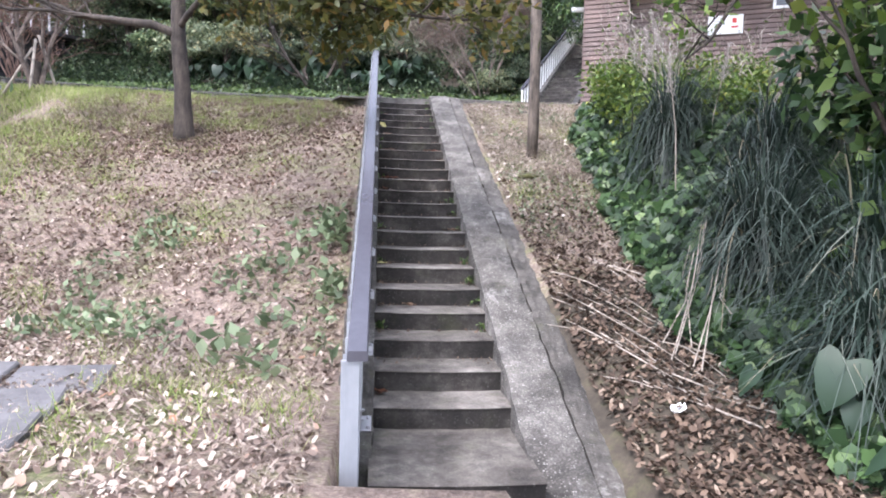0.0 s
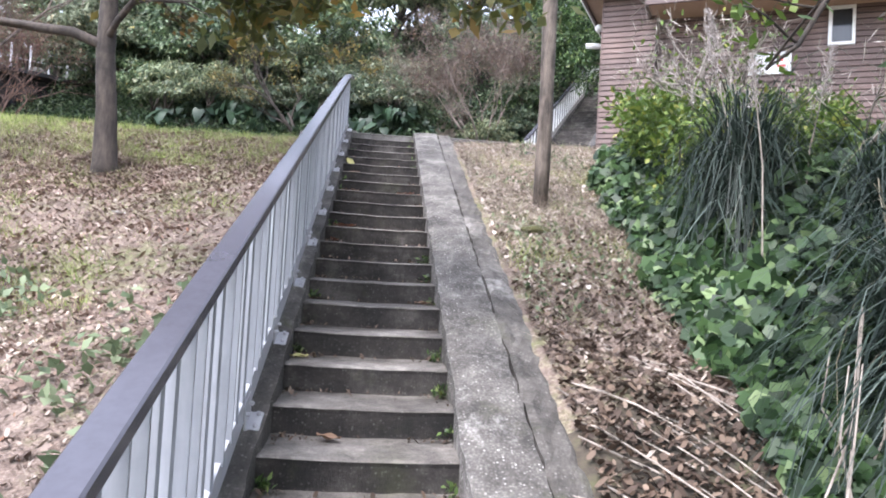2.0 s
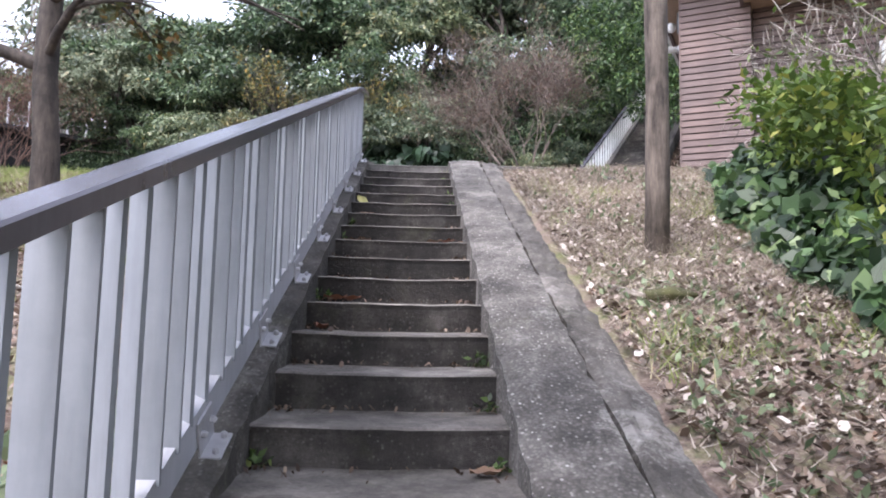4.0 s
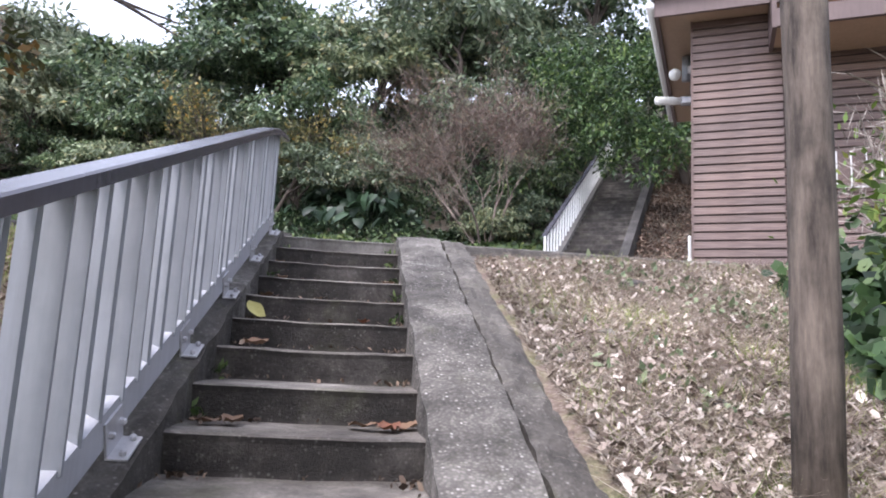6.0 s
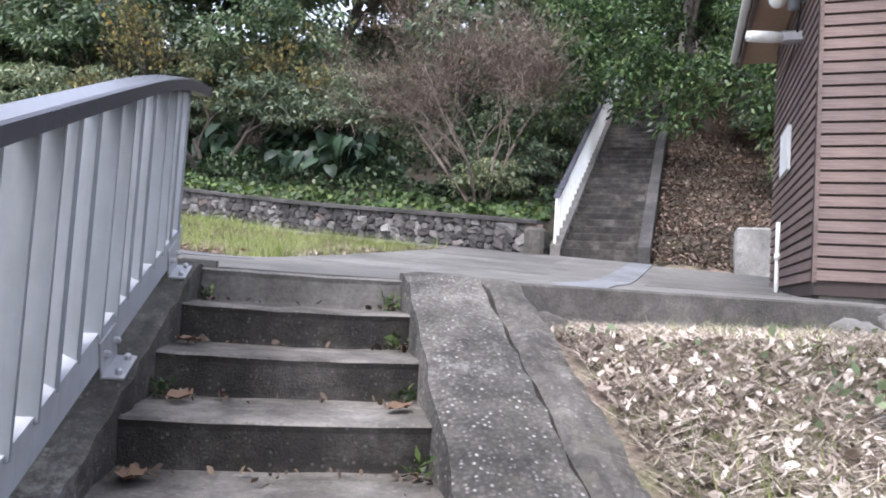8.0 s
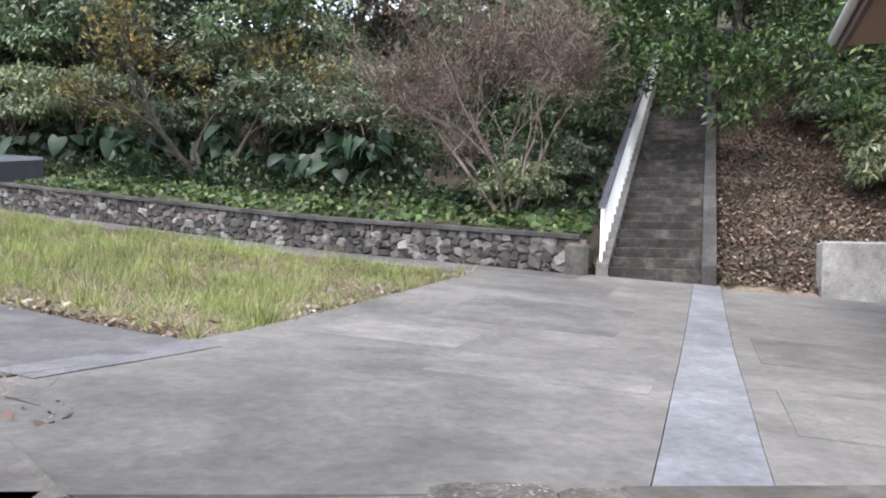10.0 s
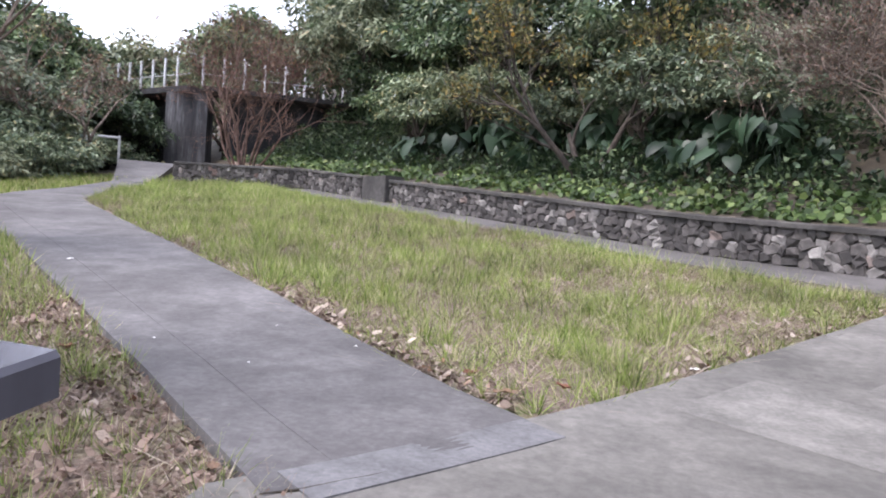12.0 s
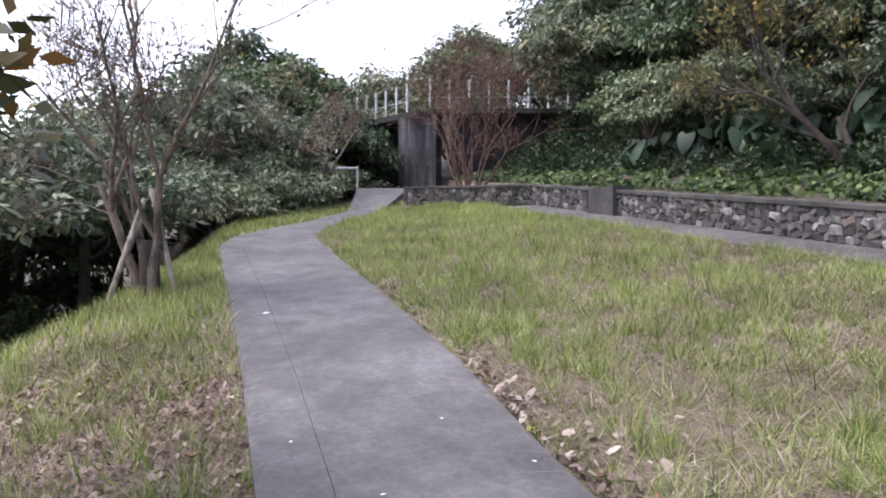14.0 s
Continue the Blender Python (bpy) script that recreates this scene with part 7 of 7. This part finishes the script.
    co = leaf_faces(rs, np.stack([wx, wy, land(wx, wy) + rs.uniform(0.02, 0.16, len(wx))], 1), 0.1, 0.06, np.array((0, -0.3, 0.4)), 0.7)
    n = 800
    wx, wy = -0.32 - rs.exponential(0.5, n), rs.uniform(4.8, 8.2, n)
    k = wobble(wx, wy, 1.9, 8.0) > 0.0
    wx, wy = wx[k], wy[k]
    co = np.concatenate([co, leaf_faces(rs, np.stack([wx, wy, land(wx, wy) + rs.uniform(0.02, 0.22, len(wx))], 1), 0.13, 0.08, np.array((0, -0.3, 0.3)), 0.7)])
    n = 9000
    wx, wy = rs.uniform(1.58, 5.2, n), rs.uniform(7.2, 13.3, n)
    k = (wx < bank_edge(wy) + 0.3) & (rs.uniform(0, 1, n) < np.clip(0.1 + 0.75 * wobble(wx, wy, 1.1, 3.5) + 0.5 * wobble(wx, wy, 3.1, 1.0) + 0.1 * (10.5 - wy), 0, 1))
    wx, wy = wx[k], wy[k]
    co = np.concatenate([co, leaf_faces(rs, np.stack([wx, wy, land(wx, wy) + rs.uniform(0.01, 0.06, len(wx))], 1), 0.055, 0.03, np.array((0, -0.2, 0.3)), 0.8)])
    obj("weeds", quads_mesh("weeds", co, 4, M_WEED), None, "low leafy weeds growing through the leaf litter", "weeds", kind="stuff")


lawns()

# ---- small things ----
LEAF_RED = island_leaf("rust_leaf", [(0.0, (0.11, 0.045, 0.028)), (1.0, (0.18, 0.072, 0.038))], 0.6, 0.1)
LEAF_YEL = island_leaf("yellow_leaf", [(0.0, (0.5, 0.47, 0.14)), (1.0, (0.55, 0.5, 0.2))], 0.5, 0.2)
LEAF_BRN = island_leaf("brown_leaf", [(0.0, (0.13, 0.075, 0.047)), (1.0, (0.22, 0.14, 0.09))], 0.7, 0.1)


def fallen_leaf(x, y, z, size, mat, label, rnd):
    """One curled leaf."""
    verts, faces = [], []
    n = 6
    curl = rnd.uniform(0.04, 0.2)
    for i in range(n + 1):
        t = i / n
        w = 0.3 * math.sin(math.pi * min(1, t * 0.93 + 0.06)) ** 0.8
        for s in (-1, -0.5, 0, 0.5, 1):
            verts.append(((t - 0.5) * size, s * w * size, size * (curl * s * s * 0.7 + 1.6 * curl * (t - 0.5) ** 2 + 0.06 * math.sin(9 * t + 3 * s))))
    for i in range(n):
        for k in range(4):
            faces.append((5 * i + k, 5 * i + k + 1, 5 * (i + 1) + k + 1, 5 * (i + 1) + k))
    ob = obj("fallen_leaf", mesh_of("fallen_leaf", verts, faces, mat, True), None, label, "leaf", "fallen leaves")
    ob.matrix_basis = pose(x, y, z, rnd.uniform(-8, 8), rnd.uniform(-8, 8), rnd.uniform(0, 360))
    return ob


rl = random.Random(151)


def step_at(k):
    return Y0 + k * TREAD, Z0 + k * RISE + 0.006


for k, x, mat, size, label in ((9, 0.1, LEAF_RED, 0.11, "rust-red curled leaf on a stair tread"), (10, 0.12, LEAF_RED, 0.12, "rust-red curled leaf on a stair tread"), (10, 0.22, LEAF_RED, 0.1, "rust-red curled leaf on a stair tread"),
                               (13, 0.72, LEAF_BRN, 0.13, "brown curled leaf on a stair tread"), (13, 0.82, LEAF_RED, 0.14, "rust-red curled leaf on a stair tread"), (13, 0.9, LEAF_BRN, 0.12, "brown curled leaf on a stair tread"),
                               (13, 0.1, LEAF_BRN, 0.1, "brown curled leaf on a stair tread"), (13, 0.2, LEAF_BRN, 0.12, "brown curled leaf on a stair tread"), (15, 0.15, LEAF_BRN, 0.12, "brown curled leaf on a stair tread"),
                               (16, 0.7, LEAF_RED, 0.1, "rust-red curled leaf on a stair tread"), (17, 0.08, LEAF_BRN, 0.12, "brown curled leaf on a stair tread"), (18, 0.12, LEAF_BRN, 0.1, "brown curled leaf on a stair tread"),
                               (18, 0.86, LEAF_BRN, 0.1, "brown curled leaf on a stair tread"), (19, 0.06, LEAF_BRN, 0.09, "brown curled leaf on a stair tread"), (2, 0.3, LEAF_BRN, 0.11, "brown curled leaf on a stair tread"),
                               (4, 0.06, LEAF_YEL, 0.1, "pale yellow leaf on a stair tread"), (6, 0.85, LEAF_BRN, 0.1, "brown curled leaf on a stair tread"), (-1, 0.05, LEAF_RED, 0.11, "rust-red curled leaf on a stair tread")):
    y, z = step_at(k)
    fallen_leaf(x, y + rl.uniform(0.2, 0.32), z + 0.012, size * 1.2, mat, label, rl)
yk, zk = step_at(16)
yl_ob = fallen_leaf(0.05, yk + 0.26, zk + 0.09, 0.135, LEAF_YEL, "large pale yellow leaf leaning on the stair kerb", rl)
yl_ob.matrix_basis = pose(0.07, yk + 0.33, zk + 0.055, 66, 35, 10)
for x, y, mat, size, label in ((-2.6, 14.3, LEAF_RED, 0.14, "rust-brown curled leaf on the verge"), (-3.0, 15.9, LEAF_RED, 0.12, "rust-brown curled leaf on the verge"), (-1.7, 14.4, LEAF_BRN, 0.12, "brown curled leaf on the verge"),
                               (-0.75, 16.75, LEAF_RED, 0.12, "rust-brown curled leaf at the lawn edge"), (-0.45, 16.5, LEAF_BRN, 0.14, "brown curled leaf at the lawn edge"), (-1.3, 17.0, LEAF_BRN, 0.11, "brown curled leaf at the lawn edge"),
                               (-2.2, 17.5, LEAF_BRN, 0.1, "pale dry leaf at the lawn edge"), (-0.2, 16.75, LEAF_RED, 0.1, "rust-brown curled leaf at the lawn edge"), (-1.9, 17.3, LEAF_YEL, 0.09, "pale dry leaf at the lawn edge"), (-1.1, 15.0, LEAF_BRN, 0.08, "pale dry leaf on the verge")):
    fallen_leaf(x, y, float(land(x, y)) + 0.045, size, mat, label, rl)
for x, y, s in ((-5.76, 18.14, 0.075), (-2.34, 17.05, 0.03), (-2.72, 16.3, 0.03), (-1.9, 16.2, 0.025), (0.44, 17.6, 0.06), (-1.6, 16.9, 0.025)):
    fallen_leaf(x, y, float(plateau(x, y)) + 0.058, s, M_WHITE, "small white scrap lying on the concrete", rl)
fallen_leaf(2.0, 4.33, float(land(2.0, 4.33)) + 0.03, 0.17, M_WHITE, "crumpled white paper scrap on the slope", rl)
for x, y, s in ((-2.4, 10.6, 0.14), (-1.7, 11.2, 0.1), (-2.0, 9.2, 0.1)):
    fallen_leaf(x, y, float(land(x, y)) + 0.04, s, M_WHITE, "pale scrap lying among the leaves", rl)
# a pale lath and a mossy stone on the slope
lx, ly = 1.72, 9.0
lmx = Matrix.Translation((lx, ly, float(land(lx, ly)) + 0.035)) @ Matrix.Rotation(radians(118), 4, "Z") @ Matrix.Rotation(radians(-12), 4, "Y")
obj("timber_lath", bm_mesh("timber_lath", boxed(-0.17, 0.17, -0.025, 0.025, -0.008, 0.008, 0.003, lmx), M_STAKE), None, "short pale timber lath lying on the slope", "lath")
M_MOSS = concrete("moss", (0.035, 0.035, 0.015), (0.07, 0.07, 0.022), (0.14, 0.13, 0.07), 3.0, 0.3)


M_ROCK = concrete("grey_rock", (0.07, 0.065, 0.06), (0.14, 0.132, 0.124), (0.24, 0.228, 0.215), 2.0, 0.3)


def boulder(x, y, size, mat, label, rnd, sink=0.35):
    bm = bmesh.new()
    bmesh.ops.create_icosphere(bm, subdivisions=3, radius=1.0)
    sd = rnd.uniform(0, 100)
    for v in bm.verts:
        v.co *= 1 + 0.28 * noise.noise(v.co * 1.3 + Vector((sd, 0, 0))) + 0.1 * noise.noise(v.co * 3.5 + Vector((0, sd, 0)))
    ob = obj("rock", bm_mesh("rock", bm, mat, True), None, label, "rock", "rocks")
    ob.matrix_basis = pose(x, y, float(land(x, y)) + size[2] * (1 - 2 * sink) * 0.5, 0, 0, rnd.uniform(0, 360))
    ob.scale = size
    return ob


boulder(1.95, 8.95, (0.17, 0.13, 0.05), M_MOSS, "flat mossy stone half buried in the slope", rl)
for x, y, s in ((3.4, 13.3, 0.13), (3.75, 13.3, 0.16), (4.15, 13.28, 0.15), (4.6, 13.3, 0.13), (5.0, 13.25, 0.18), (5.5, 13.3, 0.14), (6.1, 13.25, 0.17)):
    boulder(x, y + 0.06, (s * 1.3, s, s * 0.7), M_ROCK, "grey rock below the concrete ledge", rl, 0.2).location.z = 3.7 + 0.03 * math.sin(9 * x)
for x, y, s in ((2.0, 11.2, 0.05), (2.5, 12.1, 0.07), (2.9, 10.9, 0.05), (1.75, 12.9, 0.06), (3.2, 12.4, 0.05), (2.2, 10.4, 0.045)):
    boulder(x, y, (s * 1.3, s, s * 0.55), M_STONE, "small grey stone among the fallen leaves", rl)
boulder(1.62, 13.25, (0.16, 0.1, 0.09), M_SIDE, "broken piece of kerb at the ledge", rl, 0.2)

# stepping slabs at the foot of the slope
slabs = obj("pavement_slabs", None, None, "worn grey stone slabs set in the lower ground", "paving", kind="structure")
for i in range(2):
    for j in range(5):
        x, y = -2.0 - 0.62 * i - 0.08 * (j % 2), 2.5 + 0.52 * j
        z = float(land(x, y))
        bm = boxed(-0.29 + rl.uniform(-0.02, 0.02), 0.29, -0.235, 0.235, -0.06, 0.035, 0.012, Matrix.Translation((x, y, z)) @ Matrix.Rotation(rl.uniform(-0.05, 0.05) + 0.12, 4, "Z") @ Matrix.Rotation(0.12, 4, "X"))
        part("slab", bm, M_PATH, slabs)
